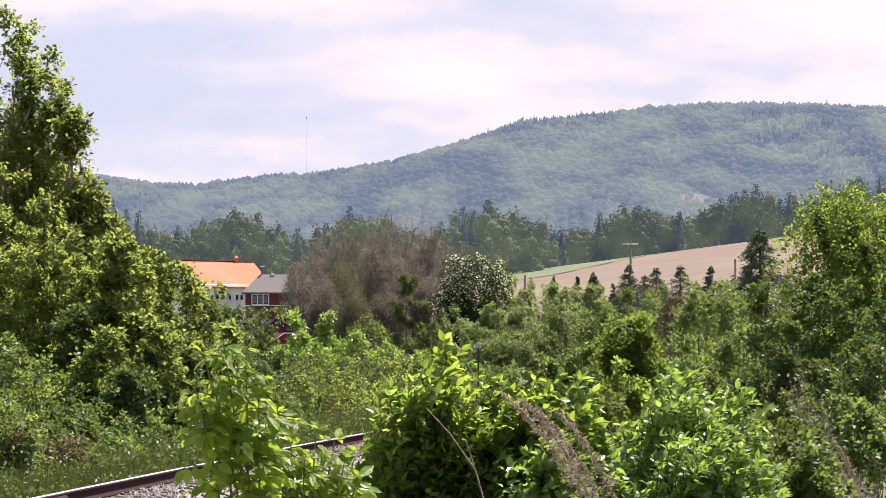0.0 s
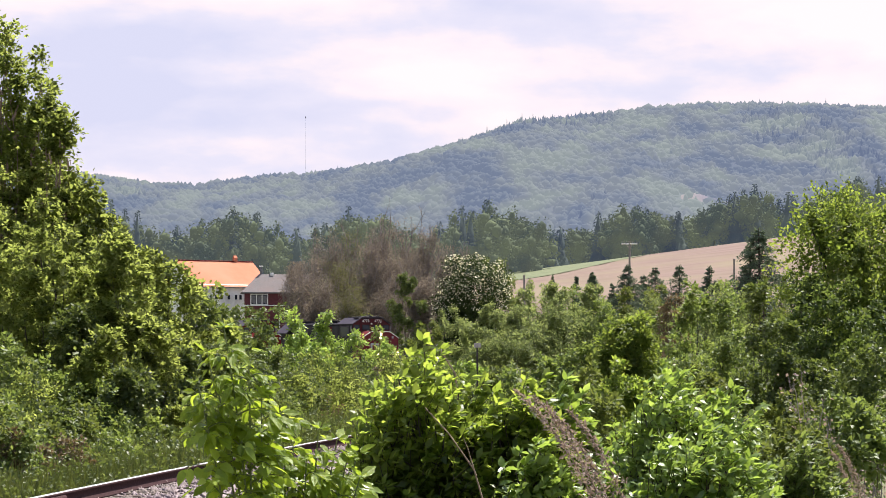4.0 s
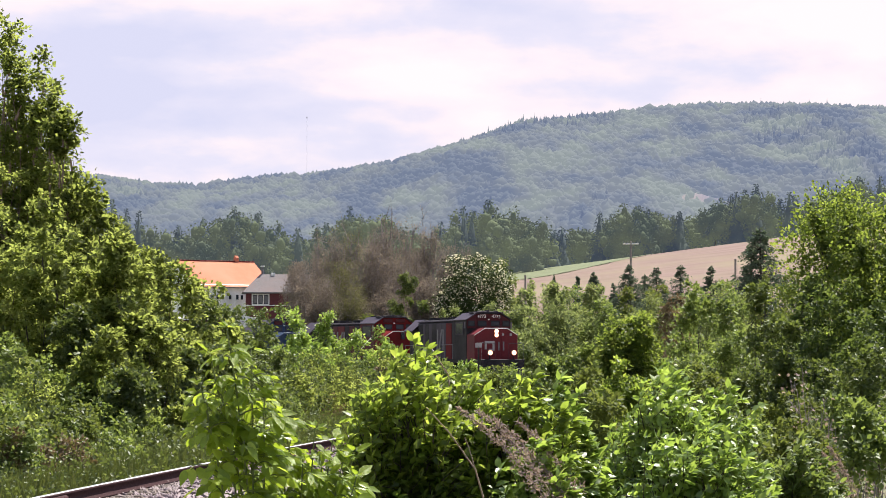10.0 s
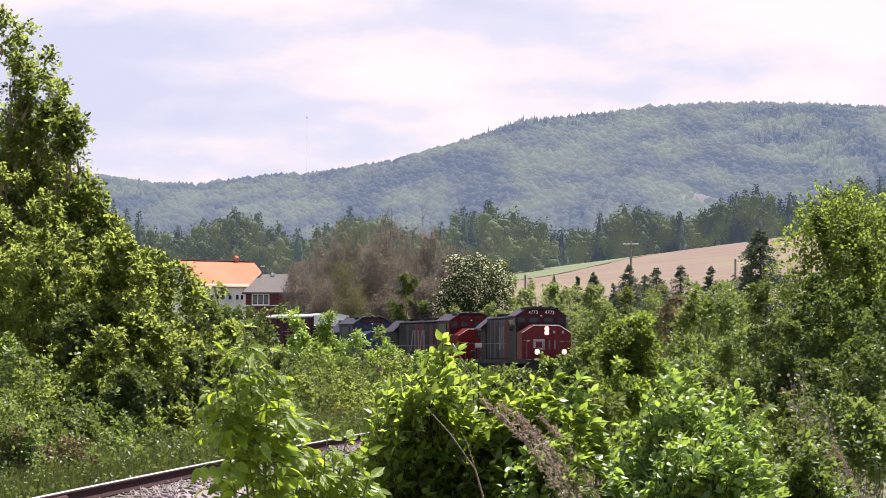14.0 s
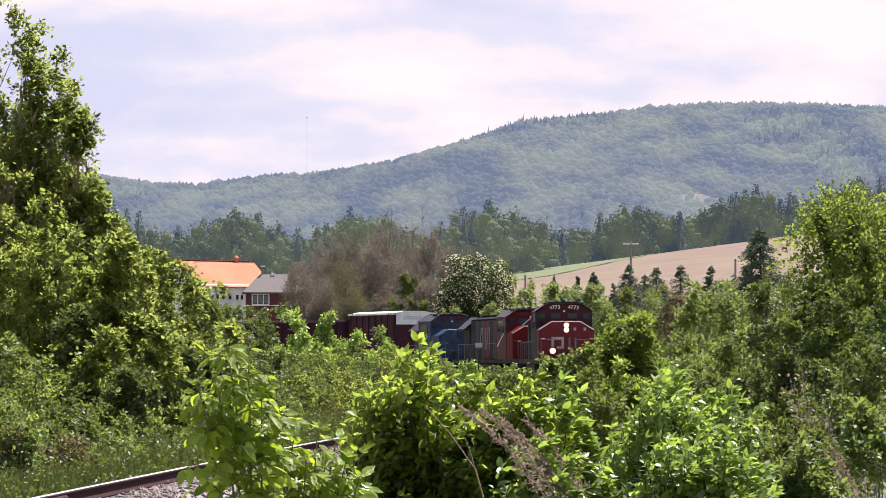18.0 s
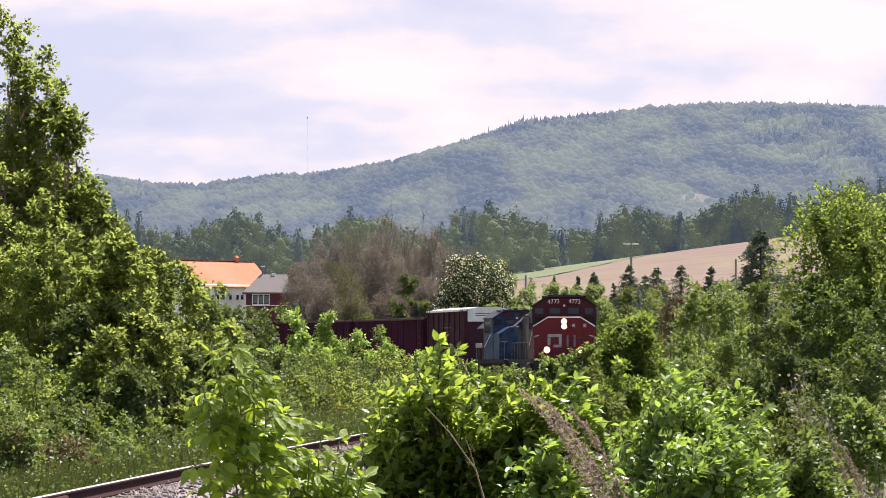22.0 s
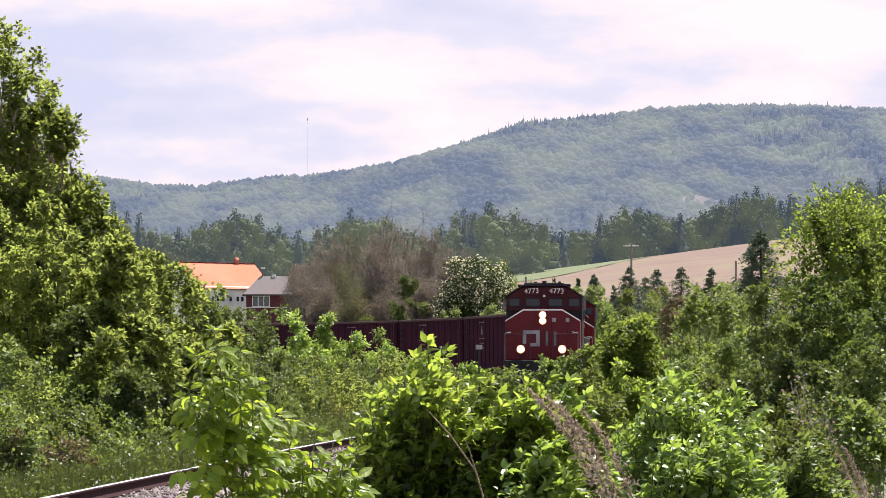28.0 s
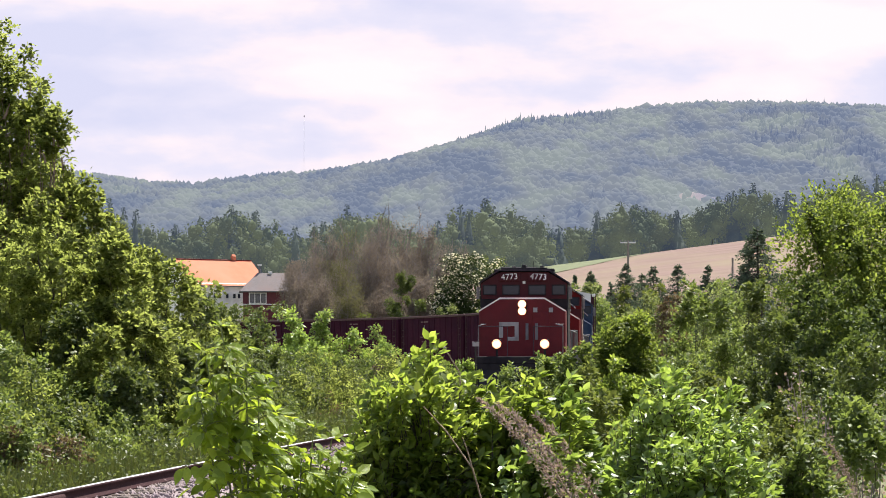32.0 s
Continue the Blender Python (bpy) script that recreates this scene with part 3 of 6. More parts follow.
def bare(name, x, y, top, width, seed, label, leaves=1500, leaf=0.22, mat="brush", bark="greybark", limbs=9, sub=9, category="tree", group="", thin=1.0):
    """A thinly leaved tree: forking limbs and fine twigs, few leaves at their ends."""
    rng = np.random.default_rng(seed)
    z = gz(x, y)
    h = top - z
    ob = tagged(empty(name, pose(x, y, z)), label, category, group)
    paths, ends = [], []
    for i in range(limbs):
        a = rng.uniform(0, 2 * math.pi)
        q = width / 2 * rng.uniform(0.1, 0.9)
        tip = np.array([q * math.cos(a), q * math.sin(a), h * rng.uniform(0.6, 0.93)])
        p = bent((rng.normal() * 0.08 * width, rng.normal() * 0.08 * width, -0.1), tip, rng, 7, 0.14)
        paths.append((p, 0.011 * h * thin * rng.uniform(0.6, 1.2), 0.0025 * h * thin))
        for j in range(sub):
            k = rng.integers(2, 7)
            e = p[k] + np.array([rng.normal() * 0.11 * width, rng.normal() * 0.11 * width, abs(rng.normal()) * 0.09 * h])
            s = bent(p[k], e, rng, 4)
            paths.append((s, 0.0035 * h * thin, 0.0012 * h * thin))
            ends.append(e)
            for _ in range(4):
                e2 = s[rng.integers(1, 4)] + rng.normal(size=3) * np.array([0.05 * width, 0.05 * width, 0.05 * h]) + np.array([0, 0, 0.03 * h])
                paths.append((np.stack([s[2], (s[2] + e2) / 2, e2]), 0.002 * h * thin, 0.0009 * h * thin))
                ends.append(e2)
    tube_part("branchwork", paths, M[bark], ob, sides=4)
    ends = np.array(ends)
    k = rng.integers(0, len(ends), leaves)
    pos = ends[k] + rng.normal(size=(leaves, 3)) * leaf * 2.2
    pos = pos[(pos[:, 2] > 0.1) & (pos[:, 2] < h * 1.04)]
    leaves = len(pos)
    v, f = leaf_arrays(pos, unit(rng.normal(size=(leaves, 3))), leaf, rng, 0.4)
    raw("crown", v, f, M[mat], ob)
    return ob


BROAD = lambda h: float(np.interp(h, [0, 0.15, 0.4, 0.62, 0.8, 0.92, 1.0], [0.5, 0.7, 1.0, 1.0, 0.92, 0.74, 0.4]))

# ---- sky and distance ----
_a = np.radians(np.arange(0, 361, 3))
_zs = np.array([-250.0, 0, 250, 600, 1000, 1500, 2000])
_r = np.array([4600.0, 4600, 4600, 4580, 4530, 4430, 4300])
_v = np.stack([np.stack([_r[i] * np.sin(_a), _r[i] * np.cos(_a), np.full(len(_a), _zs[i])], -1) for i in range(7)]).reshape(-1, 3)
_i, _j = np.meshgrid(np.arange(6), np.arange(len(_a) - 1), indexing="ij")
k = len(_a)
clouds = tagged(raw("sky_backdrop", _v, np.stack([_i * k + _j, _i * k + _j + 1, (_i + 1) * k + _j + 1, (_i + 1) * k + _j], -1).reshape(-1, 4), M["sky"]),
                "pale white and lavender clouds low over the horizon", "sky", kind="structure")

# ridge: azimuth in degrees, height over the valley in metres at 2600 m
RIDGE_AZ = [-40, -14, -7.9, -6.2, -5.5, -4.8, -3.95, -3.1, -2.05, -1.05, -0.3, 0.6, 1.35, 1.75, 2.75, 3.75, 4.6, 6.2, 7.7, 9.8, 14, 24, 45]
RIDGE_Z = [129, 163, 169, 162, 161, 165, 170, 171, 176, 183, 193.5, 206.5, 219, 226, 229.5, 234, 239, 242, 239, 236, 223, 168, 118]


def ridge(a):
    return np.interp(np.degrees(a), RIDGE_AZ, RIDGE_Z)


def hill_z(r, a):
    t = np.clip((r - 1450) / 1150, 0, 1)
    body = 26 + (ridge(a) - 26) * (0.30 * t + 0.70 * smooth(t, 0, 1)) + 7 * np.sin(a * 41 + r * 0.006) * smooth(t, 0.05, 0.4) * (1 - smooth(t, 0.75, 1))
    return np.where(r > 2600, body - (r - 2600) * 0.22, body)


_az = np.radians(np.arange(-42, 42.1, 0.35))
_rr = np.concatenate([np.linspace(1450, 2600, 36), np.linspace(2640, 3300, 8)])
_x, _y, _f = polar(_rr, _az)
_rg, _ag = np.meshgrid(_rr, _az, indexing="ij")
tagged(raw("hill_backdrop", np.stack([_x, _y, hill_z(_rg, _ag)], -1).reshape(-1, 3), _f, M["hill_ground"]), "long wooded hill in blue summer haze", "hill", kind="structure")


def ico():
    bm = bmesh.new()
    bmesh.ops.create_icosphere(bm, subdivisions=1, radius=1)
    bmesh.ops.triangulate(bm, faces=bm.faces)
    v = np.array([p.co[:] for p in bm.verts])
    f = np.array([[q.index for q in t.verts] for t in bm.faces])
    bm.free()
    return v, f


ICO_V, ICO_F = ico()


OCT_V = np.array([[1, 0, 0], [-1, 0, 0], [0, 1, 0], [0, -1, 0], [0, 0, 1], [0, 0, -1]], float)
OCT_F = np.array([[0, 2, 4], [2, 1, 4], [1, 3, 4], [3, 0, 4], [2, 0, 5], [1, 2, 5], [3, 1, 5], [0, 3, 5]])


def crowns(name, P, width, height, mat, rng, label, category="woods"):
    """Many far crowns, each an uneven lump of its own."""
    n = len(P)
    v = ICO_V[None] * (1 + 0.20 * rng.normal(size=(n, len(ICO_V), 1)).clip(-1.2, 1.2))
    w = (width * rng.lognormal(-0.05, 0.38, n).clip(0.4, 1.6))[:, None]
    h = (height * rng.lognormal(-0.05, 0.34, n).clip(0.4, 1.5))[:, None]
    a = rng.uniform(0, 6.28, n)[:, None]
    x = v[..., 0] * np.cos(a) - v[..., 1] * np.sin(a)
    y = v[..., 0] * np.sin(a) + v[..., 1] * np.cos(a)
    o = np.stack([x * w / 2 + P[:, None, 0], y * w / 2 + P[:, None, 1], (v[..., 2] + 0.75) * h / 2 + P[:, None, 2]], -1)
    f = (ICO_F[None] + (np.arange(n) * len(ICO_V))[:, None, None]).reshape(-1, 3)
    return tagged(raw(name, o.reshape(-1, 3), f, M[mat], soft=True), label, category, kind="stuff")


def cones(name, P, width, height, mat, rng, label):
    """Far conifers: three ragged skirts each."""
    n, s = len(P), 7
    V, Fc = [], []
    o = 0
    hh, ww = height * rng.uniform(0.6, 1.35, n), width * rng.uniform(0.7, 1.2, n)
    for k, (z0, z1, r) in enumerate(((0.05, 0.55, 1.0), (0.32, 0.8, 0.72), (0.58, 1.0, 0.42))):
        ang = np.arange(s)[None] * 2 * np.pi / s + rng.uniform(0, 6, (n, 1))
        rad = r * ww[:, None] / 2 * rng.uniform(0.6, 1.2, (n, s))
        ring = np.stack([P[:, None, 0] + rad * np.cos(ang), P[:, None, 1] + rad * np.sin(ang), P[:, None, 2] + hh[:, None] * (z0 + 0.06 * rng.normal(size=(n, s)))], -1)
        tip = np.stack([P[:, 0], P[:, 1], P[:, 2] + hh * z1], -1)[:, None]
        V.append(np.concatenate([ring, tip], 1).reshape(-1, 3))
        j = np.arange(s)
        f = np.stack([j, (j + 1) % s, np.full(s, s)], -1)
        Fc.append((f[None] + (np.arange(n) * (s + 1))[:, None, None]).reshape(-1, 3) + o)
        o += n * (s + 1)
    return tagged(raw(name, np.concatenate(V), np.concatenate(Fc), M[mat]), label, "woods", kind="stuff")


_rng = np.random.default_rng(5)
_a = np.radians(_rng.uniform(-11.5, 11.5, 27000))
_r = 1460 + 1150 * _rng.uniform(0, 1, 27000) ** 0.9
_P = np.stack([_r * np.sin(_a), _r * np.cos(_a), hill_z(_r, _a) - 2], -1)
_stand = np.sin(_a * 48 + 0.9 * np.sin(_r * 0.009)) + np.sin(_r * 0.0075 + _a * 26) + 0.6 * np.sin(_a * 120 + _r * 0.013) + _rng.normal(size=27000) * 0.3 + 0.8 * smooth(_r, 2250, 2450) * smooth(np.degrees(_a), 0.0, 0.8) * (1 - smooth(np.degrees(_a), 2.8, 3.8)) + 1.4 * smooth(_r, 2020, 2080) * (1 - smooth(_r, 2180, 2260)) * smooth(np.degrees(_a), 3.6, 4.0) * (1 - smooth(np.degrees(_a), 5.8, 6.4))
_stand = _stand - 1.1 * (1 - smooth(np.degrees(_a), -4.5, -2.0))
_con = (_stand > 1.3) & (_rng.uniform(size=27000) < 0.6)
_open = (np.degrees(_a) > 5.2) & (np.degrees(_a) < 6.5) & (_r > 1915) & (_r < 1970) & (_rng.uniform(size=27000) < 0.8)
_P, _con = _P[~_open], _con[~_open]
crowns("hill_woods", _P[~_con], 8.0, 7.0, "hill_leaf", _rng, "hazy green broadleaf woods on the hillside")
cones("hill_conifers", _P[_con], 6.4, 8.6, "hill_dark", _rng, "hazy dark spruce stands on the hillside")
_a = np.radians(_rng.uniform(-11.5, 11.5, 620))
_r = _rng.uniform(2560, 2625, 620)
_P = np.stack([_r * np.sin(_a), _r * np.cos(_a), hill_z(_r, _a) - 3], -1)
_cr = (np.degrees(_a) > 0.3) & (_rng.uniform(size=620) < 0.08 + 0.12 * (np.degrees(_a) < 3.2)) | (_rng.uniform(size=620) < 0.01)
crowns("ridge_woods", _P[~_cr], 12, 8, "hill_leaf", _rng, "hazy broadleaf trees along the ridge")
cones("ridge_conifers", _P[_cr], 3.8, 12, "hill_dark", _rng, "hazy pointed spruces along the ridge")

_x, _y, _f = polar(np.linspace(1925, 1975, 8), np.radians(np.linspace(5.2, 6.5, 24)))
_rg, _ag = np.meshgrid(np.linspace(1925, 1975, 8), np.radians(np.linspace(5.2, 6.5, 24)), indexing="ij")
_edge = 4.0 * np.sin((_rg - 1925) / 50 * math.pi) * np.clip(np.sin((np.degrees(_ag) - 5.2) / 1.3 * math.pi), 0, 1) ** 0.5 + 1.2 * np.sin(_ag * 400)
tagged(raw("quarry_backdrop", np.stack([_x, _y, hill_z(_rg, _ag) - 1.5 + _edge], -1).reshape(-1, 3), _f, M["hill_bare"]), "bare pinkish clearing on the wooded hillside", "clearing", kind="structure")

mast = tagged(empty("radio_mast", pose(2500 * math.sin(radians(-3.05)), 2500 * math.cos(radians(-3.05)), 165)), "thin pale radio mast on the far ridge", "mast")
tube_part("mast_tube", [([(0, 0, 0), (0, 0, 30), (0, 0, 60)], 0.12, 0.08)], M["white"], mast)
tube_part("antenna", [([(0, 0, 60), (0, 0, 62)], 0.5, 0.3)], M["roofgrey"], mast)

# ploughed field with a grassy head, draped over the slope
_fx = np.linspace(4, 190, 70)
_fy = np.linspace(330, 716, 90)
_xx, _yy = np.meshgrid(_fx, _fy, indexing="ij")
_yy = 330 + (_yy - 330) * (386 - 115 * (1 - smooth(_xx, 16, 75))) / 386
_i, _j = np.meshgrid(np.arange(69), np.arange(89), indexing="ij")
_q = np.stack([_i * 90 + _j, (_i + 1) * 90 + _j, (_i + 1) * 90 + _j + 1, _i * 90 + _j + 1], -1).reshape(-1, 4)
tagged(raw("field", np.stack([_xx, _yy, ground_z(_xx, _yy) + 0.12 + 0.05 * np.sin(_xx * 2.1 + _yy * 0.3)], -1).reshape(-1, 3), _q, M["field"]), "bare pinkish-brown ploughed field on a slope", "field", kind="structure")
_fx, _fy = np.linspace(-6, 190, 50), np.linspace(0, 1, 6)
_xx, _yy = np.meshgrid(_fx, _fy, indexing="ij")
_low = 717 - 115 * (1 - smooth(_xx, 16, 75))
_yy = _low + (748 - _low) * _yy
_i, _j = np.meshgrid(np.arange(49), np.arange(5), indexing="ij")
_q = np.stack([_i * 6 + _j, (_i + 1) * 6 + _j, (_i + 1) * 6 + _j + 1, _i * 6 + _j + 1], -1).reshape(-1, 4)
tagged(raw("meadow", np.stack([_xx, _yy, ground_z(_xx, _yy) + 0.2], -1).reshape(-1, 3), _q, M["meadow"]), "strip of light green grass above the field", "meadow", kind="structure")


def wood_band(name, n, a0, a1, y0, y1, h0, h1, w, conifer, seed, label, leafmat="farleaf", conmat="fardark"):
    """A belt of woods: leaf clumps for each crown, conifers between them."""
    rng = np.random.default_rng(seed)
    a = rng.uniform(a0, a1, n)
    y = rng.uniform(y0, y1, n)
    x = y * np.tan(np.radians(a))
    z = ground_z(x, y)
    h = h0 + (h1 - h0) * (0.5 + 0.5 * np.sin(a * 2.3 + seed)) * rng.uniform(0.55, 1.0, n) + rng.uniform(0, 2, n)
    con = rng.uniform(size=n) < conifer
    P, D, CV, CF, o = [], [], [], [], 0
    for i in np.nonzero(~con)[0]:
        m, c = (760, 13) if y1 < 900 else (300, 9)
        wide = w * rng.uniform(0.75, 1.3)
        cc = rng.normal(size=(c, 3)) * np.array([wide * 0.18, wide * 0.18, h[i] * 0.25]) + np.array([x[i], y[i], z[i] + h[i] * 0.44])
        rad = np.stack([np.full(c, wide * 0.18), np.full(c, wide * 0.18), np.full(c, h[i] * 0.14)], -1) * rng.uniform(0.7, 1.25, (c, 1))
        cc[:, 2] = np.minimum(cc[:, 2], z[i] + h[i] - rad[:, 2])
        k = rng.integers(0, c, m)
        d = unit(rng.normal(size=(m, 3)))
        P.append(cc[k] + d * rad[k] * rng.uniform(0.66, 1.10, (m, 1)))
        D.append(d)
        v = ICO_V[None] * (1 + 0.16 * rng.normal(size=(c, len(ICO_V), 1))) * rad[:, None] * 0.62 + cc[:, None]
        CV.append(v.reshape(-1, 3))
        CF.append((ICO_F[None] + (np.arange(c) * len(ICO_V))[:, None, None]).reshape(-1, 3) + o)
        o += c * len(ICO_V)
    D = np.concatenate(D)
    v, f = leaf_arrays(np.concatenate(P), D, 0.55, rng, 0.5, 0.7, face=1.0 * D)
    v = np.concatenate([np.concatenate(CV), v])
    tagged(raw(name, v, np.concatenate([np.concatenate(CF), f + o]), M[leafmat]), label, "woods", kind="stuff")
    lo = np.stack([x, y, z], -1)[~con]
    paths = [([p, p + np.array([0, 0, 2.0]), p + np.array([0, 0, 4.5])], 0.16, 0.08) for p in lo[::6]]
    v, f = tubes(paths, 4)
    tagged(raw(name + "_trunks", v, f, M["greybark"]), "grey trunks of the distant woods", "woods", kind="stuff")
    ci = np.nonzero(con)[0]
    P, D, CV, CF, o = [], [], [], [], 0
    s = 9
    for i in ci:
        m = 260
        wide = w * rng.uniform(0.32, 0.5)
        for z0, z1, r0 in ((0.05, 0.5, 1.0), (0.28, 0.75, 0.74), (0.52, 1.0, 0.46)):
            ang = np.arange(s) * 2 * np.pi / s + rng.uniform(0, 6)
            rr = r0 * wide * rng.uniform(0.45, 0.8, s)
            CV.append(np.stack([np.append(x[i] + rr * np.cos(ang), x[i]), np.append(y[i] + rr * np.sin(ang), y[i]), z[i] + h[i] * 1.1 * np.append(z0 + 0.03 * rng.normal(size=s), z1)], -1))
            j = np.arange(s)
            CF.append(np.stack([j, (j + 1) % s, np.full(s, s)], -1) + o)
            o += s + 1
        q = rng.uniform(0.05, 1, m) ** 1.2
        ang = rng.uniform(0, 6.28, m)
        rad = (1 - q) * wide * rng.uniform(0.8, 1.15, m) + 0.1
        P.append(np.stack([x[i] + rad * np.cos(ang), y[i] + rad * np.sin(ang), z[i] + q * h[i] * 1.1], -1))
        D.append(np.stack([np.cos(ang), np.sin(ang), np.full(m, -0.5)], -1))
    D = np.concatenate(D)
    v, f = leaf_arrays(np.concatenate(P), D, 0.7, rng, 0.28, 0.6, 0.5, face=1.8 * D)
    v = np.concatenate([np.concatenate(CV), v])
    tagged(raw(name + "_conifers", v, np.concatenate([np.concatenate(CF), f + o]), M[conmat]), "dark spruces of the distant woods", "woods", kind="stuff")


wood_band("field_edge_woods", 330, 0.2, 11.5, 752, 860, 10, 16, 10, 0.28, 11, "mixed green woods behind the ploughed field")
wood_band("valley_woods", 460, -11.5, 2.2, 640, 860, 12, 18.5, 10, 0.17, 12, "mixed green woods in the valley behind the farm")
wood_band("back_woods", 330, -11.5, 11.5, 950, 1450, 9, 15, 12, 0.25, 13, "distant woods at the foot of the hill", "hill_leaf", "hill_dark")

# ---- farm: barn and house ----
BY = 330.0
bz = gz(-30.83, BY)
barn = tagged(empty("barn", pose(-34.32, BY, bz, 0, 0, 38)), "white barn with a bright orange sheet-metal roof", "barn")
# local x runs along the ridge away from the near gable, y to the back
he, ht = 9.8 - bz, 13.0 - bz
part("wall", prism([(-4.4, -0.3), (4.4, -0.3), (4.4, he), (0, ht - 0.14), (-4.4, he)], 0.25, 11.6, axis="x"), M["white"], barn)


def slab(corners, thick):
    """A roof slope of that thickness from its four upper corners."""
    bm = bmesh.new()
    up = [bm.verts.new(c) for c in corners]
    lo = [bm.verts.new((c[0], c[1], c[2] - thick)) for c in corners]
    bm.faces.new(up)
    bm.faces.new(lo[::-1])
    for i in range(len(corners)):
        j = (i + 1) % len(corners)
        bm.faces.new((up[i], lo[i], lo[j], up[j]))
    bmesh.ops.recalc_face_normals(bm, faces=bm.faces)
    return bm


for s in (-1, 1):
    part("roof", slab([(0, s * 0.02, ht), (11.9, s * 0.02, ht), (11.9, s * 4.75, he - 0.26), (0, s * 4.75, he - 0.26)], 0.10), M["roof_orange"], barn, "bright orange sheet-metal roof slope")
    part("eave_board", boxes((0.0, 11.9, s * 4.76 - 0.02, s * 4.76 + 0.02, he - 0.36, he - 0.24)), M["roofgrey"], barn)
    for x in (0.0, 11.9):
        part("verge_board", slab([(x - 0.03, s * 0.03, ht - 0.1), (x + 0.03, s * 0.03, ht - 0.1), (x + 0.03, s * 4.7, he - 0.36), (x - 0.03, s * 4.7, he - 0.36)], 0.14), M["white"], barn)
part("ridge_cap", boxes((-0.02, 11.92, -0.14, 0.14, ht - 0.02, ht + 0.10), bevel=0.02), M["orange_red"], barn, "red ridge cap")
part("cupola", prism([(-0.24, ht), (0.24, ht), (0.24, ht + 0.5), (0, ht + 0.8), (-0.24, ht + 0.5)], 8.9, 9.4, axis="x"), M["roof_orange"], barn, "small orange roof ventilator")
for xw in (0.9, 2.4, 3.2, 4.0, 5.1, 6.2, 6.9):
    w = part("window", boxes((xw, xw + 0.4, -4.45, -4.36, he - 1.85, he - 1.25), bevel=0.01), M["glass"], barn)
    part("frame", ring(xw - 0.06, xw + 0.46, he - 1.91, he - 1.19, 0.06, -4.47, -4.38, "y"), M["white"], w)
part("downpipe", boxes((0.62, 0.72, -4.55, -4.42, -0.3, he - 0.3), bevel=0.02), M["roofgrey"], barn)

hz = gz(-20.86, 322)
house = tagged(empty("house", pose(-20.71, 325, hz, 0, 0, 5)), "low maroon house with a grey shingle roof", "house")
w0, w1 = 8.75 - hz, 10.95 - hz
part("wall", boxes((-4.3, 6.0, -2.6, 2.6, 0, w0)), M["maroon"], house)
for s in (-1, 1):
    part("roof", slab([(-2.5, 0, w1 + 0.1), (6.2, 0, w1 + 0.1), (6.2, s * 3.1, w0 - 0.05), (-4.8, s * 3.1, w0 - 0.05)], 0.12), M["roof_grey"], house, "grey shingle roof slope")
part("hip", slab([(-2.5, 0.001, w1 + 0.095), (-4.8, 3.1, w0 - 0.055), (-4.8, -3.1, w0 - 0.055)], 0.12), M["roof_grey"], house)
part("gable", prism([(-2.6, w0), (2.6, w0), (0, w1 - 0.05)], -2.4, 5.9, axis="x"), M["maroon"], house)
part("fascia", boxes((-4.6, 6.2, -3.16, -3.11, w0 - 0.2, w0 - 0.04)), M["roofgrey"], house)
xw = -2.48
win = part("window", boxes((xw - 1.05, xw + 1.05, -2.66, -2.58, w0 - 1.55, w0 - 0.3), bevel=0.01), M["glass"], house)
part("window_frame", boxes(*[(xw + o - 0.06, xw + o + 0.06, -2.7, -2.62, w0 - 1.6, w0 - 0.25) for o in (-1.05, -0.35, 0.35, 1.05)], (xw - 1.1, xw + 1.1, -2.7, -2.62, w0 - 1.62, w0 - 1.5), (xw - 1.1, xw + 1.1, -2.7, -2.62, w0 - 0.35, w0 - 0.23)), M["white"], win, "white triple window frame")
part("pane", boxes(*[(xw + o + 0.1, xw + o + 0.6, -2.675, -2.655, w0 - 1.4, w0 - 0.45) for o in (-1.05, -0.35, 0.35)]), M["roofgrey"], win, "pale curtained panes")
part("deck_rail", boxes((-4.4, 6.0, -3.6, -3.5, w0 - 1.75, w0 - 1.66), (-4.4, -4.3, -3.6, -3.5, 0, w0 - 1.7), (0, 0.1, -3.6, -3.5, 0, w0 - 1.7)), M["white"], house, "white deck rail")
ch = part("chimney", disc(-2.2, 0.2, w1 - 0.2, 0.16, 1.2, "z", 10), M["roofgrey"], house, "metal flue pipe")
part("flue_cap", disc(-2.2, 0.2, w1 + 1.05, 0.26, 0.14, "z", 10), M["white"], ch)
part("roof_vent", boxes((-1.1, -0.6, -0.3, 0.1, w1 - 0.1, w1 + 0.28), bevel=0.03), M["white"], house, "white roof vent")
part("roof_vent", boxes((2.3, 2.75, -0.3, 0.1, w1 - 0.1, w1 + 0.35), bevel=0.03), M["steel"], house, "dark roof vent")

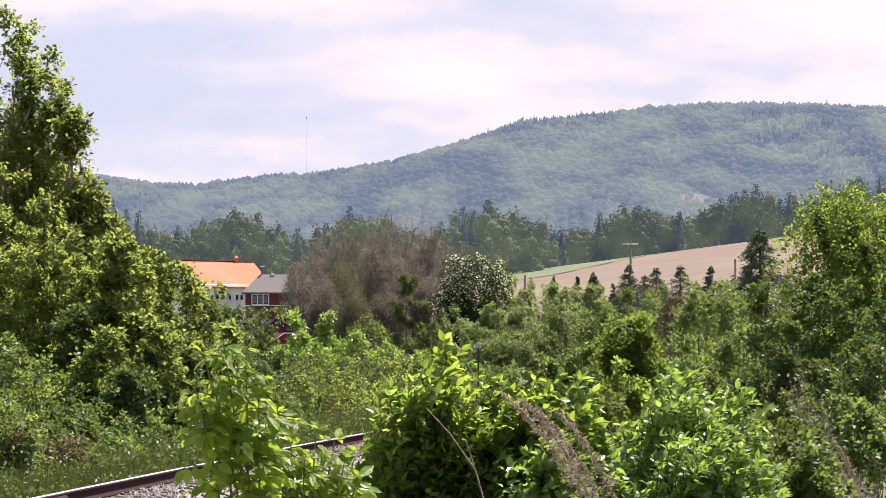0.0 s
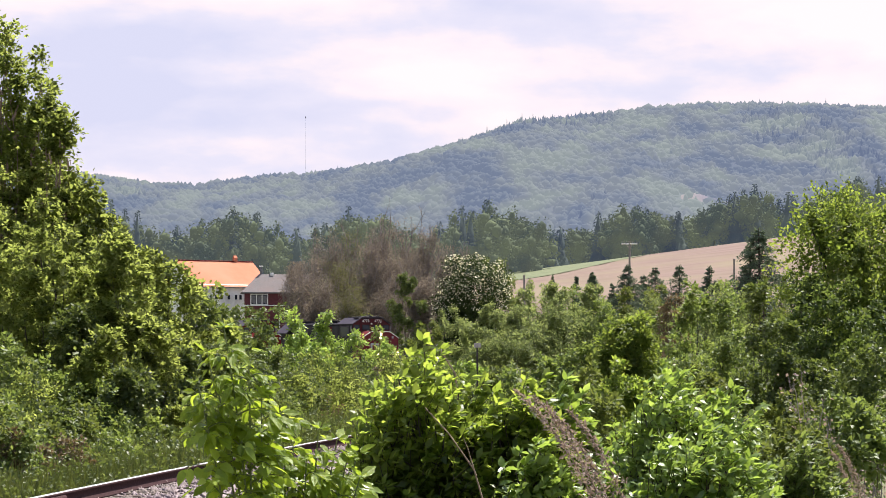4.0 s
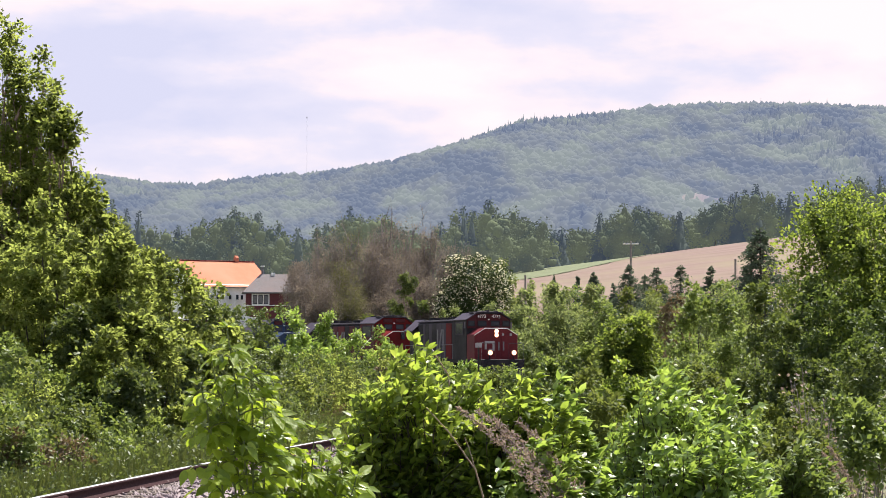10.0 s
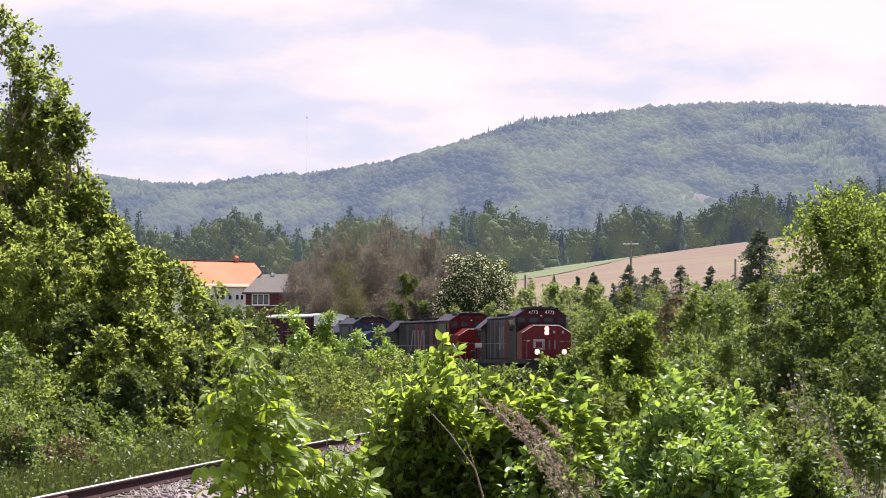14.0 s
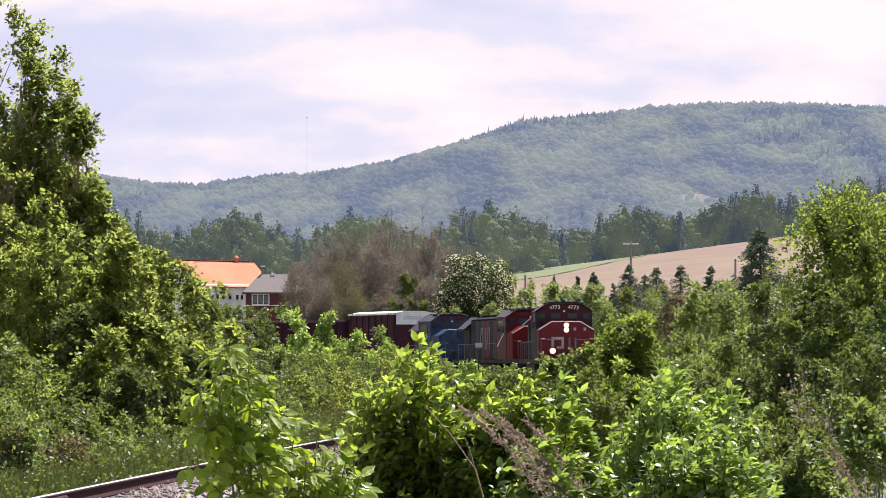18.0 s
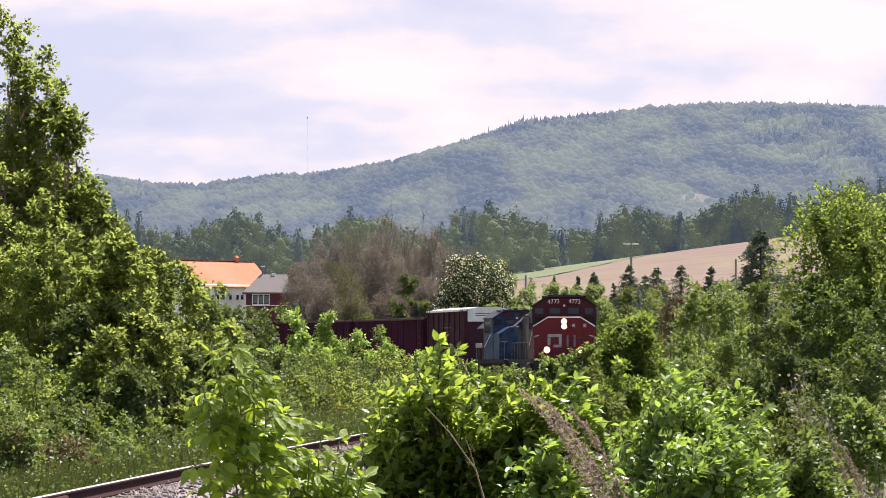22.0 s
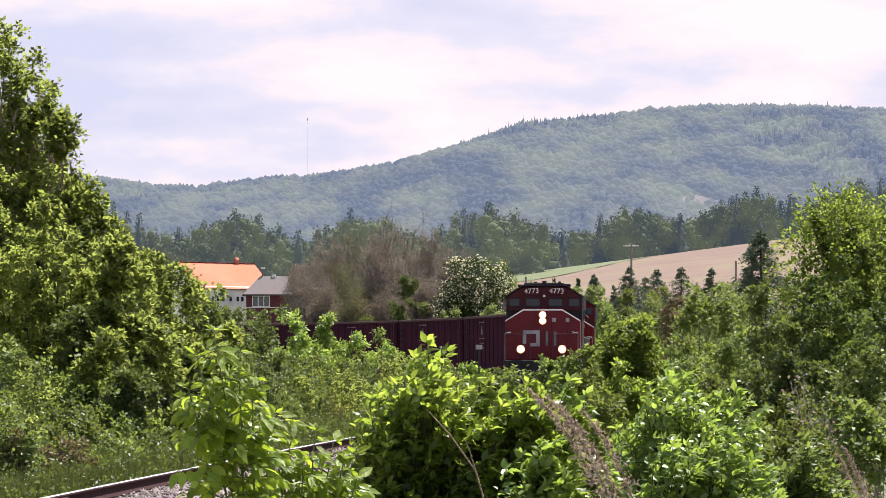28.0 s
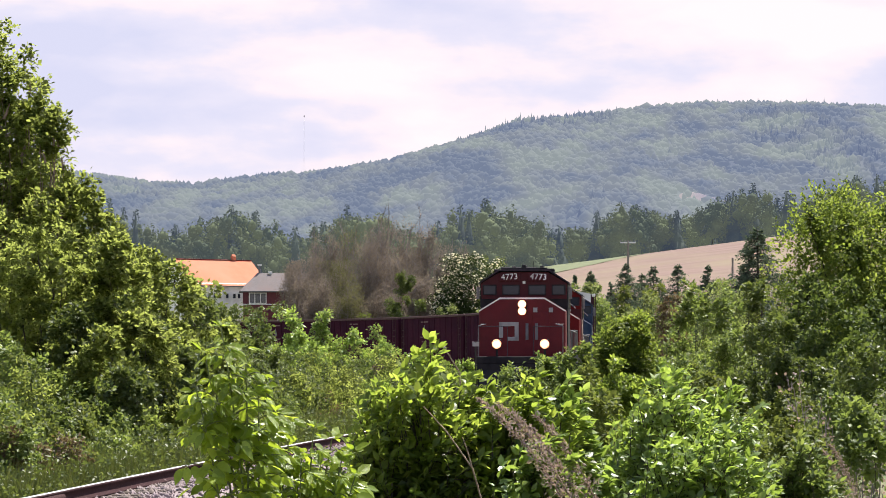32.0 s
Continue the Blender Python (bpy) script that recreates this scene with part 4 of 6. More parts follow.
# ---- poles ----
def utility_pole(x, y, top, label, arms):
    z = gz(x, y)
    p = tagged(empty("utility_pole", pose(x, y, z)), label, "pole", "poles along the field")
    tube_part("post", [([(0, 0, -0.3), (0, 0, (top - z) / 2), (0.03, 0, top - z)], 0.17, 0.13)], M["pole"], p, sides=8)
    if arms:
        h = top - z - 0.35
        part("crossarm", boxes((-1.05, 1.05, -0.10, 0.10, h - 0.10, h + 0.09), bevel=0.01), M["white"], p, "pale painted crossarm")
        for q in (-0.95, -0.4, 0.4, 0.95):
            part("insulator", disc(q, 0, h + 0.09, 0.07, 0.2, "z", 8), M["roofgrey"], p)
        tube_part("brace", [([(-0.6, 0.08, h), (-0.3, 0.08, h - 0.3), (0, 0.08, h - 0.6)], 0.025, 0.025), ([(0.6, 0.08, h), (0.3, 0.08, h - 0.3), (0, 0.08, h - 0.6)], 0.025, 0.025)], M["pole"], p)


utility_pole(24.87, 340, 15.88, "weathered wooden utility pole with a crossarm", True)
utility_pole(10.86, 340, 11.39, "bare grey wooden post before the field", False)
utility_pole(38.73, 340, 13.49, "bare grey wooden post beside a dark tree", False)

# ---- trees behind the track ----
SP = [(21.81, 300, 11.38, 4.76),
      (17.58, 300, 10.59, 3.17),
      (16.25, 310, 10.34, 1.5),
      (13.47, 312, 10.53, 1.37),
      (25.4, 305, 11.27, 5.64),
      (24.16, 308, 10.42, 3.39),
      (28.1, 303, 11.48, 4.94),
      (31.96, 306, 11.51, 3.64),
      (35.84, 290, 15.22, 8.63),
      (20.23, 305, 9.39, 1.61),
      (35.12, 292, 13.06, 3.86)]
for i, (x, y, top, w) in enumerate(SP):
    spruce("spruce", x, y, top, w * 1.7, 11000, 300 + i, "dark green spruce standing before the field", "spruces before the field")

THICKET = [(-12.64, 240, 10.26, 4.23),
      (-11.24, 250, 12.26, 4.96),
      (-8.93, 255, 13.6, 5.62),
      (-6.33, 252, 14.01, 5.55),
      (-3.89, 256, 14.38, 5.08),
      (-1.34, 254, 13.38, 5.04),
      (-9.53, 235, 9.31, 4.66),
      (-7.03, 238, 10.98, 4.72),
      (-4.44, 240, 10.52, 4.23),
      (-2.03, 236, 10.12, 4.16),
      (-11.25, 228, 7.58, 4.02),
      (0.88, 250, 11.44, 3.86),
      (-7.92, 226, 7.03, 3.98),
      (-4.68, 226, 7.28, 3.98),
      (-1.68, 224, 7.48, 3.95),
      (-14.27, 250, 9.79, 3.3)]
for i, (x, y, top, w) in enumerate(THICKET):
    bare("thicket_tree", x, y, top, w, 400 + i, "grey-brown thinly leaved tree in a dense thicket", leaves=13000, leaf=0.10, group="thicket trees", limbs=15, sub=11, thin=0.9, mat="thicket_green" if i in (2, 6, 12) else "brush")

leafy("broadleaf_tree", 4.7, 238, 10.0, 4.4, 9000, 0.13, "olive", 73, "dull yellow-green tree behind a flowering shrub", "tree", profile=BROAD, low=0.1, clumps=40, spires=4, trunk_r=0.09)
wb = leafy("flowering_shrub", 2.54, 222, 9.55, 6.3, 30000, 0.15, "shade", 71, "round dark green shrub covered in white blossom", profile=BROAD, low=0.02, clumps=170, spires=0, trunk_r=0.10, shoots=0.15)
_rng = np.random.default_rng(72)
_crown = [c for c in wb.children if c.name.startswith("crown")][0]
_co = np.empty(len(_crown.data.vertices) * 3, dtype=np.float32)
_crown.data.vertices.foreach_get("co", _co)
_co = _co.reshape(-1, 4, 3)[:, 0]
_mid = np.array([0, 0, (9.92 - gz(2.54, 222)) * 0.45])
_outer = np.argsort(-np.linalg.norm((_co - _mid), axis=1) - 0.35 * _co[:, 2])[:13000]
_pick = _outer[_rng.permutation(13000)[:1900]]
_v, _f = leaf_arrays(_co[_pick] + unit(_co[_pick] - _mid) * 0.10, unit(_co[_pick] - _mid), 0.14, _rng, 0.75)
raw("blossom", _v, _f, M["blossom"], wb, "clusters of white blossom")

LABELS = {"willow": "grey-green willow shrub beyond the track", "olive": "olive-green shrub in rough growth", "rust": "reddish-brown withered shrub among green growth",
          "mid": "green leafy shrub in rough growth", "dark": "glossy dark green shrub beside the track", "hedge": "dense green shrub in a thicket",
          "lime": "bright light-green shrub in the sun", "poplar": "green young poplar beside the rails", "shade": "deep green shaded shrub", "deep": "dense green broadleaf growth round a tree, coloured as if shaded"}
_seed = [500]
SHRUBS = []


def grow(group, rows):
    """Shrubs: x, y, top, width, leaves, leaf length, kind of leaf, shoots that break the outline."""
    for x, y, top, w, n, leaf, mat, spires in rows:
        _seed[0] += 1
        ob = leafy("shrub", x, y, top, w, int(n * (0.74 if y < 130 else 1.8)), leaf * (1.04 if y < 130 else 0.95), mat, _seed[0], LABELS[mat], group=group, spires=spires + 1, bark="twig" if mat == "rust" else "bark", stems=4)
        if y < 100:
            SHRUBS.append((ob, top - gz(x, y)))


grow("shrubs beyond the track", [
    (-28.79, 270, 8.64, 7.14, 3000, 0.2, "hedge", 4),
    (-24.47, 262, 7.28, 6.35, 3000, 0.2, "hedge", 4),
    (-20.28, 260, 5.81, 6.87, 3000, 0.2, "hedge", 4),
    (9.14, 250, 8.13, 4.96, 2500, 0.2, "willow", 4),
    (11.95, 240, 7.46, 6.35, 3000, 0.2, "mid", 4),
    (5.2, 232, 8.9, 4.4, 3000, 0.22, "olive", 4),
    (24.84, 232, 7.68, 6.13, 3000, 0.2, "willow", 4),
    (18.89, 228, 7.17, 4.52, 3500, 0.2, "olive", 4),
    (16.16, 225, 6.91, 4.46, 3500, 0.2, "olive", 4),
    (-13.89, 222, 5.47, 3.42, 3000, 0.18, "hedge", 4),
    (-3.1, 220, 8.0, 4.2, 6500, 0.15, "hedge", 2),
    (12.78, 218, 7.04, 4.8, 4500, 0.2, "willow", 4)])
grow("shrubs beyond the track", [
    (9.57, 216, 7.03, 5.23, 4500, 0.2, "willow", 4),
    (-6.38, 216, 4.42, 5.23, 3500, 0.16, "olive", 4),
    (0.75, 214, 5.1, 4.24, 3000, 0.18, "willow", 4),
    (6.88, 214, 6.56, 5.19, 4500, 0.2, "willow", 4),
    (4.02, 212, 5.3, 4.2, 4500, 0.18, "willow", 4),
    (-1.12, 212, 3.9, 3.27, 2500, 0.16, "olive", 4),
    (5.24, 205, 2.93, 5.42, 3500, 0.18, "willow", 4),
    (20.3, 160, 6.21, 4.58, 3500, 0.14, "olive", 4),
    (12.76, 150, 4.94, 3.64, 3500, 0.14, "olive", 4),
    (17.05, 150, 5.6, 3.97, 3500, 0.14, "willow", 4),
    (21.02, 150, 6.26, 4.63, 3500, 0.14, "mid", 4),
    (23.66, 150, 6.59, 5.29, 3500, 0.14, "mid", 4)])
grow("willows beyond the track", [
    (2.6, 207, 3.6, 5.0, 3600, 0.18, "willow", 3),
    (6.4, 208, 5.0, 6.0, 4200, 0.18, "willow", 3),
    (9.8, 209, 5.6, 6.0, 4200, 0.18, "willow", 3),
    (13.4, 210, 5.7, 6.5, 4200, 0.18, "mid", 3),
    (17.2, 212, 5.9, 6.5, 4200, 0.18, "willow", 3),
    (21.0, 214, 6.2, 6.5, 4200, 0.18, "willow", 3)])
grow("shrubs beyond the track", [
    (13.76, 140, 5.04, 3.7, 3500, 0.14, "mid", 4),
    (10.73, 120, 4.18, 2.38, 3500, 0.12, "rust", 4)])
grow("shrubs left of the rails", [
    (-6.57, 95, 3.2, 1.67, 4500, 0.112, "hedge", 5),
    (-4.24, 92, 3, 2.13, 8000, 0.112, "lime", 7),
    (-3.16, 92, 2.35, 2.23, 7000, 0.112, "lime", 4),
    (-5.33, 90, 3.03, 2.08, 7500, 0.112, "lime", 6),
    (-2.22, 90, 2.49, 0.83, 1800, 0.1008, "mid", 3),
    (-1.63, 86, 1.91, 2.27, 6500, 0.1008, "lime", 4),
    (-4.42, 84, 2.23, 2.59, 8000, 0.112, "lime", 3),
    (-0.81, 84, 1.6, 2.04, 6000, 0.1008, "lime", 3),
    (0.11, 84, 1.19, 2.04, 4500, 0.1008, "mid", 3),
    (-5.18, 80, 1.71, 1.94, 5000, 0.1008, "mid", 3),
    (-5.57, 78, 2.54, 1.55, 5000, 0.1008, "hedge", 4),
    (-2.82, 78, 1.2, 2.58, 6000, 0.1008, "hedge", 3)])
grow("shrubs left of the rails", [
    (-4, 76, 0.71, 2.51, 6000, 0.0952, "dark", 3),
    (-1.41, 76, 0.88, 2.51, 5000, 0.0952, "hedge", 2),
    (-5.85, 74, 2.89, 1.47, 6000, 0.1008, "hedge", 5),
    (-4.96, 74, 0.58, 2.28, 5000, 0.0896, "hedge", 2),
    (-6.96, 72, 3.34, 0.95, 5000, 0.1008, "hedge", 4),
    (-3.24, 72, -0.02, 1.9, 4000, 0.0896, "mid", 2),
    (-5.83, 68, 2.85, 1.65, 6000, 0.1008, "hedge", 4),
    (-6.17, 66, 3.01, 1.16, 6000, 0.1008, "hedge", 5),
    (-5.29, 66, 1.44, 2.18, 6000, 0.0952, "mid", 3),
    (-7.32, 64, 4.01, 1.83, 7000, 0.0952, "poplar", 6),
    (-4.71, 64, 0.11, 1.69, 4000, 0.0784, "mid", 2),
    (-6.61, 62, 3.63, 1.3, 7000, 0.0952, "hedge", 6)])
grow("shrubs left of the rails", [
    (-8.12, 60, 4.38, 2.51, 8000, 0.0952, "poplar", 5),
    (-7.39, 60, 3.98, 1.59, 7000, 0.0952, "poplar", 5),
    (-5.08, 60, 2, 1.72, 6000, 0.0896, "mid", 3),
    (-7.12, 60, 3.92, 1.19, 6000, 0.1008, "poplar", 5),
    (-5.61, 58, 1.86, 1.92, 6000, 0.0896, "hedge", 3),
    (-6.31, 58, 3.27, 1.79, 7000, 0.0896, "poplar", 4),
    (-5.61, 58, 0.1, 1.41, 4000, 0.0784, "mid", 2),
    (-7.36, 58, 4.48, 1.28, 8000, 0.1008, "poplar", 7),
    (-7.96, 57, 5.53, 1.19, 6500, 0.1008, "poplar", 6),
    (-7.77, 57, 5.19, 1.63, 9000, 0.1008, "poplar", 8),
    (-4.86, 56, 0.5, 1.85, 5000, 0.0784, "mid", 2),
    (-8.01, 56, 3.22, 2.1, 10000, 0.0952, "hedge", 4)])
grow("shrubs left of the rails", [
    (-8.77, 55, 2.95, 1.82, 8000, 0.0952, "hedge", 4),
    (-6.53, 54, 2.93, 2.14, 8000, 0.0896, "hedge", 5),
    (-5.65, 53, 0.2, 1.28, 4500, 0.0784, "hedge", 2),
    (-6, 52, 1.74, 2.18, 7000, 0.0896, "hedge", 3),
    (-4.54, 52, 0.16, 1.26, 3000, 0.0728, "mid", 2),
    (-5.32, 52, 1.74, 1.49, 7000, 0.0896, "hedge", 3),
    (-6.23, 52, 3.4, 1.26, 7500, 0.0952, "poplar", 5),
    (-6.35, 52, 2.43, 1.49, 7000, 0.0896, "hedge", 3),
    (-8.92, 51, 4.38, 2.58, 9000, 0.0952, "poplar", 6),
    (-7.74, 51, 4.16, 2.25, 10000, 0.0952, "poplar", 6),
    (-6.51, 51, 4.01, 1.4, 9000, 0.1008, "poplar", 6),
    (-5.22, 50, 0.7, 1.87, 6000, 0.0784, "hedge", 2)])
grow("shrubs left of the rails", [
    (-5.99, 50, 0.29, 1.43, 5000, 0.0728, "mid", 2),
    (-7.2, 50, 2.57, 1.65, 8000, 0.0896, "hedge", 3),
    (-5.53, 49, 2.23, 1.51, 9000, 0.0896, "poplar", 4),
    (-7.87, 48, 1.96, 2.12, 7000, 0.084, "mid", 3),
    (-6.81, 48, 1.54, 2.12, 7000, 0.084, "mid", 3),
    (-4.8, 48, 0.25, 1.16, 3000, 0.0728, "mid", 2),
    (-6.22, 47.5, 2.11, 1.57, 9000, 0.0896, "poplar", 4),
    (-5.72, 46, 0.74, 1.82, 6000, 0.0784, "mid", 2),
    (-6.22, 46, 0.43, 1.42, 5000, 0.0728, "hedge", 2),
    (-5.59, 46, 1.39, 1.52, 8000, 0.084, "hedge", 3),
    (-5.12, 45, 0.32, 1.09, 3000, 0.0672, "hedge", 2),
    (-7.41, 44, 0.98, 1.94, 6000, 0.0784, "mid", 2)])
grow("shrubs left of the rails", [
    (-6.44, 44, 0.78, 1.94, 6000, 0.0784, "olive", 2),
    (-6.39, 43, 0.57, 1.42, 5000, 0.0672, "mid", 2),
    (-5.4, 42, 0.4, 1.11, 3200, 0.0672, "mid", 2),
    (-6.38, 40, 0.35, 1.76, 4000, 0.0672, "mid", 2),
    (-6.38, 40, 0.7, 1.67, 6000, 0.0672, "olive", 2),
    (-5.59, 40, 0.3, 0.62, 1500, 0.056, "rust", 2),
    (-5.66, 39, 0.49, 1.03, 3000, 0.0616, "olive", 2),
    (-6.65, 38, 1.09, 1.84, 6000, 0.0672, "mid", 2),
    (-5.56, 38, 0.46, 0.75, 2200, 0.056, "rust", 2),
    (-5.78, 37, 0.37, 0.57, 1500, 0.056, "rust", 2),
    (-6.06, 36, 0.33, 1.27, 3500, 0.0616, "mid", 2),
    (-5.9, 36, 0.61, 0.95, 3000, 0.0616, "mid", 2)])
grow("shrubs left of the rails", [
    (-6.15, 36, 0.81, 0.48, 1500, 0.056, "olive", 2),
    (-5.98, 36, 0.65, 0.48, 1200, 0.056, "rust", 2)])
grow("young poplars left of the rails", [
    (-10.25, 61, 7.51, 1.70, 7000, 0.1, "poplar", 7),
    (-9.62, 60, 6.82, 1.95, 7000, 0.1, "poplar", 7),
    (-8.95, 59, 6.22, 2.20, 7000, 0.1, "poplar", 7),
    (-8.35, 58, 5.60, 1.70, 7000, 0.1, "poplar", 7),
    (-7.97, 58, 5.16, 1.95, 7000, 0.1, "poplar", 7),
    (-7.43, 57, 4.78, 2.20, 7000, 0.1, "poplar", 7),
    (-7.18, 57, 4.12, 1.70, 7000, 0.1, "poplar", 7),
    (-6.60, 58, 3.98, 2.05, 7000, 0.1, "poplar", 7),
    (-6.05, 59, 3.72, 2.30, 7000, 0.1, "poplar", 7),
    (-5.62, 60, 3.38, 1.95, 7000, 0.1, "poplar", 7),
    (-8.81, 56, 5.07, 1.95, 7000, 0.1, "poplar", 7),
    (-9.72, 57, 5.76, 2.20, 7000, 0.1, "poplar", 7),
    (-7.93, 55, 4.22, 1.70, 7000, 0.1, "poplar", 7),
    (-7.27, 55, 3.56, 1.95, 7000, 0.1, "poplar", 7),
    (-6.78, 56, 2.85, 2.20, 7000, 0.1, "poplar", 7),
    (-8.86, 54, 3.88, 1.70, 7000, 0.1, "poplar", 7),
    (-8.15, 54, 3.17, 1.95, 7000, 0.1, "poplar", 7),
    (-6.25, 57, 2.35, 2.05, 7000, 0.1, "poplar", 7),
    (-5.75, 57.5, 2.0, 1.85, 7000, 0.1, "poplar", 7),
    (-7.05, 54.5, 2.35, 2.05, 7000, 0.1, "poplar", 7)])
grow("shrubs right of the rails", [
    (9.04, 92, 4.09, 1.93, 5500, 0.1232, "mid", 5),
    (10.15, 92, 4.03, 2.03, 5500, 0.1232, "mid", 5),
    (7.7, 84, 2.26, 2.22, 5000, 0.1008, "mid", 3),
    (8.64, 76, 2.22, 2.51, 6000, 0.1008, "mid", 3),
    (3.52, 74, 1.49, 1.55, 5000, 0.1008, "mid", 3),
    (6.2, 72, 1.4, 1.43, 5500, 0.1008, "lime", 2),
    (2.95, 70, 1.26, 1.08, 3200, 0.0896, "olive", 3),
    (9.19, 70, 2.65, 2.31, 6000, 0.1008, "hedge", 3),
    (3.58, 66, 1.22, 1.45, 4200, 0.0896, "olive", 2),
    (8.16, 66, 3.4, 1.89, 6000, 0.1008, "hedge", 4),
    (1.71, 64, 1.28, 1.83, 5000, 0.0896, "mid", 2),
    (6.43, 64, 1.31, 2.26, 6000, 0.0896, "olive", 3)])
grow("shrubs right of the rails", [
    (2.47, 62, 1.54, 1.37, 5000, 0.0896, "mid", 2),
    (3.18, 60, 1.80, 1.3, 7000, 0.08, "mid", 3),
    (4.44, 60, 0.94, 1.85, 5000, 0.0784, "mid", 3),
    (2.06, 60, 0.81, 1.98, 4000, 0.0784, "olive", 3),
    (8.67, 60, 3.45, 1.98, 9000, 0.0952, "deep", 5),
    (4.04, 58, 1.48, 1.41, 5000, 0.0952, "dark", 2),
    (7.1, 58, 1.35, 2.3, 6500, 0.084, "hedge", 3),
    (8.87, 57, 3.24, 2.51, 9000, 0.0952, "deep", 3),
    (7.8, 54, 1.5, 2.14, 6500, 0.084, "hedge", 3),
    (6.95, 53, 2.45, 1.3, 7000, 0.0896, "hedge", 0),
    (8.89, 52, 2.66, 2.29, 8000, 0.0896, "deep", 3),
    (8.33, 50, 1.74, 2.09, 7000, 0.084, "hedge", 3),
    (5.97, 44, 0.98, 1.84, 6000, 0.0728, "olive", 3)])
grow("shrubs right of the rails", [
    (6.31, 40, 1.05, 1.76, 6500, 0.0728, "mid", 3),
    (4.55, 40, 0.79, 1.76, 6000, 0.0728, "mid", 3),
    (3.3, 36, 0.57, 1.59, 5000, 0.0672, "mid", 3),
    (1.66, 30, 1.63, 0.73, 5000, 0.0616, "olive", 4),
    (1.67, 26, 1.31, 0.63, 4500, 0.056, "olive", 3),
    (3.64, 26, 0.97, 1.15, 5500, 0.0616, "olive", 3),
    (3.94, 24, 1.24, 1.06, 6000, 0.0616, "mid", 4),
    (3.05, 24, 0.72, 0.95, 4000, 0.056, "mid", 3)])

_rng = np.random.default_rng(77)
_rows = []
for uu in np.arange(96, 154, 1.25):
    for near, lift in ((2.1, 0.45), (3.3, 1.0)):
        c = on_track(uu + _rng.uniform(-0.6, 0.6), -near - _rng.uniform(0, 0.9))
        _rows.append((float(c[0]), float(c[1]), float(c[2]) + lift + _rng.uniform(0.1, 0.8), _rng.uniform(1.3, 2.1), 2600, 0.07, str(_rng.choice(["mid", "hedge", "olive", "poplar", "rust"], p=[0.08, 0.42, 0.08, 0.39, 0.03])), 4))
grow("scrub along the rails", _rows)
grow("shrubs right of the rails", [
    (-0.6, 96, 1.55, 2.6, 5500, 0.1, "mid", 4),
    (0.9, 94, 1.25, 2.4, 5500, 0.1, "lime", 4),
    (2.0, 90, 1.1, 2.0, 4500, 0.1, "olive", 4),
    (-1.8, 72, 0.75, 1.9, 4500, 0.08, "lime", 3),
    (0.35, 70, 0.95, 1.8, 4500, 0.08, "mid", 4)])


# ---- train ----
def text_mesh(word, size):
    """A word as a flat mesh, standing in the local y-z plane and read from +x, centred."""
    c = bpy.data.curves.new("word", "FONT")
    c.body, c.size, c.align_x, c.align_y, c.extrude = word, size, "CENTER", "CENTER", 0.004
    o = bpy.data.objects.new("word", c)
    scene.collection.objects.link(o)
    bpy.context.view_layer.update()
    me = bpy.data.meshes.new_from_object(o.evaluated_get(bpy.context.evaluated_depsgraph_get()))
    bpy.data.objects.remove(o)
    me.transform(Matrix(((0, 0, 1, 0), (1, 0, 0, 0), (0, 1, 0, 0), (0, 0, 0, 1))))
    return me


def wheelset(parent, x, r=0.5):
    """One axle with two flanged wheels, in the thing's own space."""
    bm = bmesh.new()
    for s in (-1, 1):
        disc(0, s * 0.755 - 0.065, 0, r, 0.13, "y", 20, bm)
        disc(0, s * 0.70 - 0.015, 0, r + 0.03, 0.03, "y", 20, bm)
    disc(0, -0.7, 0, 0.085, 1.4, "y", 10, bm)
    w = part("wheelset", bm, M["steel"], parent)
    w.location = (x, 0, r)
    return w


def truck(parent, x, wheelbase, r=0.5):
    t = part("truck_frame", boxes(*[(x - wheelbase / 2 - 0.45, x + wheelbase / 2 + 0.45, s * 1.02 - 0.09, s * 1.02 + 0.09, r - 0.05, r + 0.32) for s in (-1, 1)],
                                  (x - 0.25, x + 0.25, -1.0, 1.0, r + 0.05, r + 0.4), bevel=0.03), M["steel"], parent)
    for s in (-1, 1):
        for o in (-wheelbase / 2, wheelbase / 2):
            part("axle_box", boxes((x + o - 0.16, x + o + 0.16, s * 1.13 - 0.1, s * 1.13 + 0.1, r - 0.16, r + 0.16), bevel=0.03), M["steel"], t)
        part("spring", boxes((x - 0.3, x + 0.3, s * 1.08 - 0.07, s * 1.08 + 0.07, r - 0.25, r - 0.05), bevel=0.03), M["steel"], t)
    return [wheelset(parent, x + o, r) for o in (-wheelbase / 2, wheelbase / 2)]


SPIN = []


def handrail(parent, pts, r=0.022, mat="white", label=""):
    return tube_part("handrail", [(np.array([a, b]), r, r) for a, b in zip(pts, pts[1:])], M[mat], parent, label, sides=6)


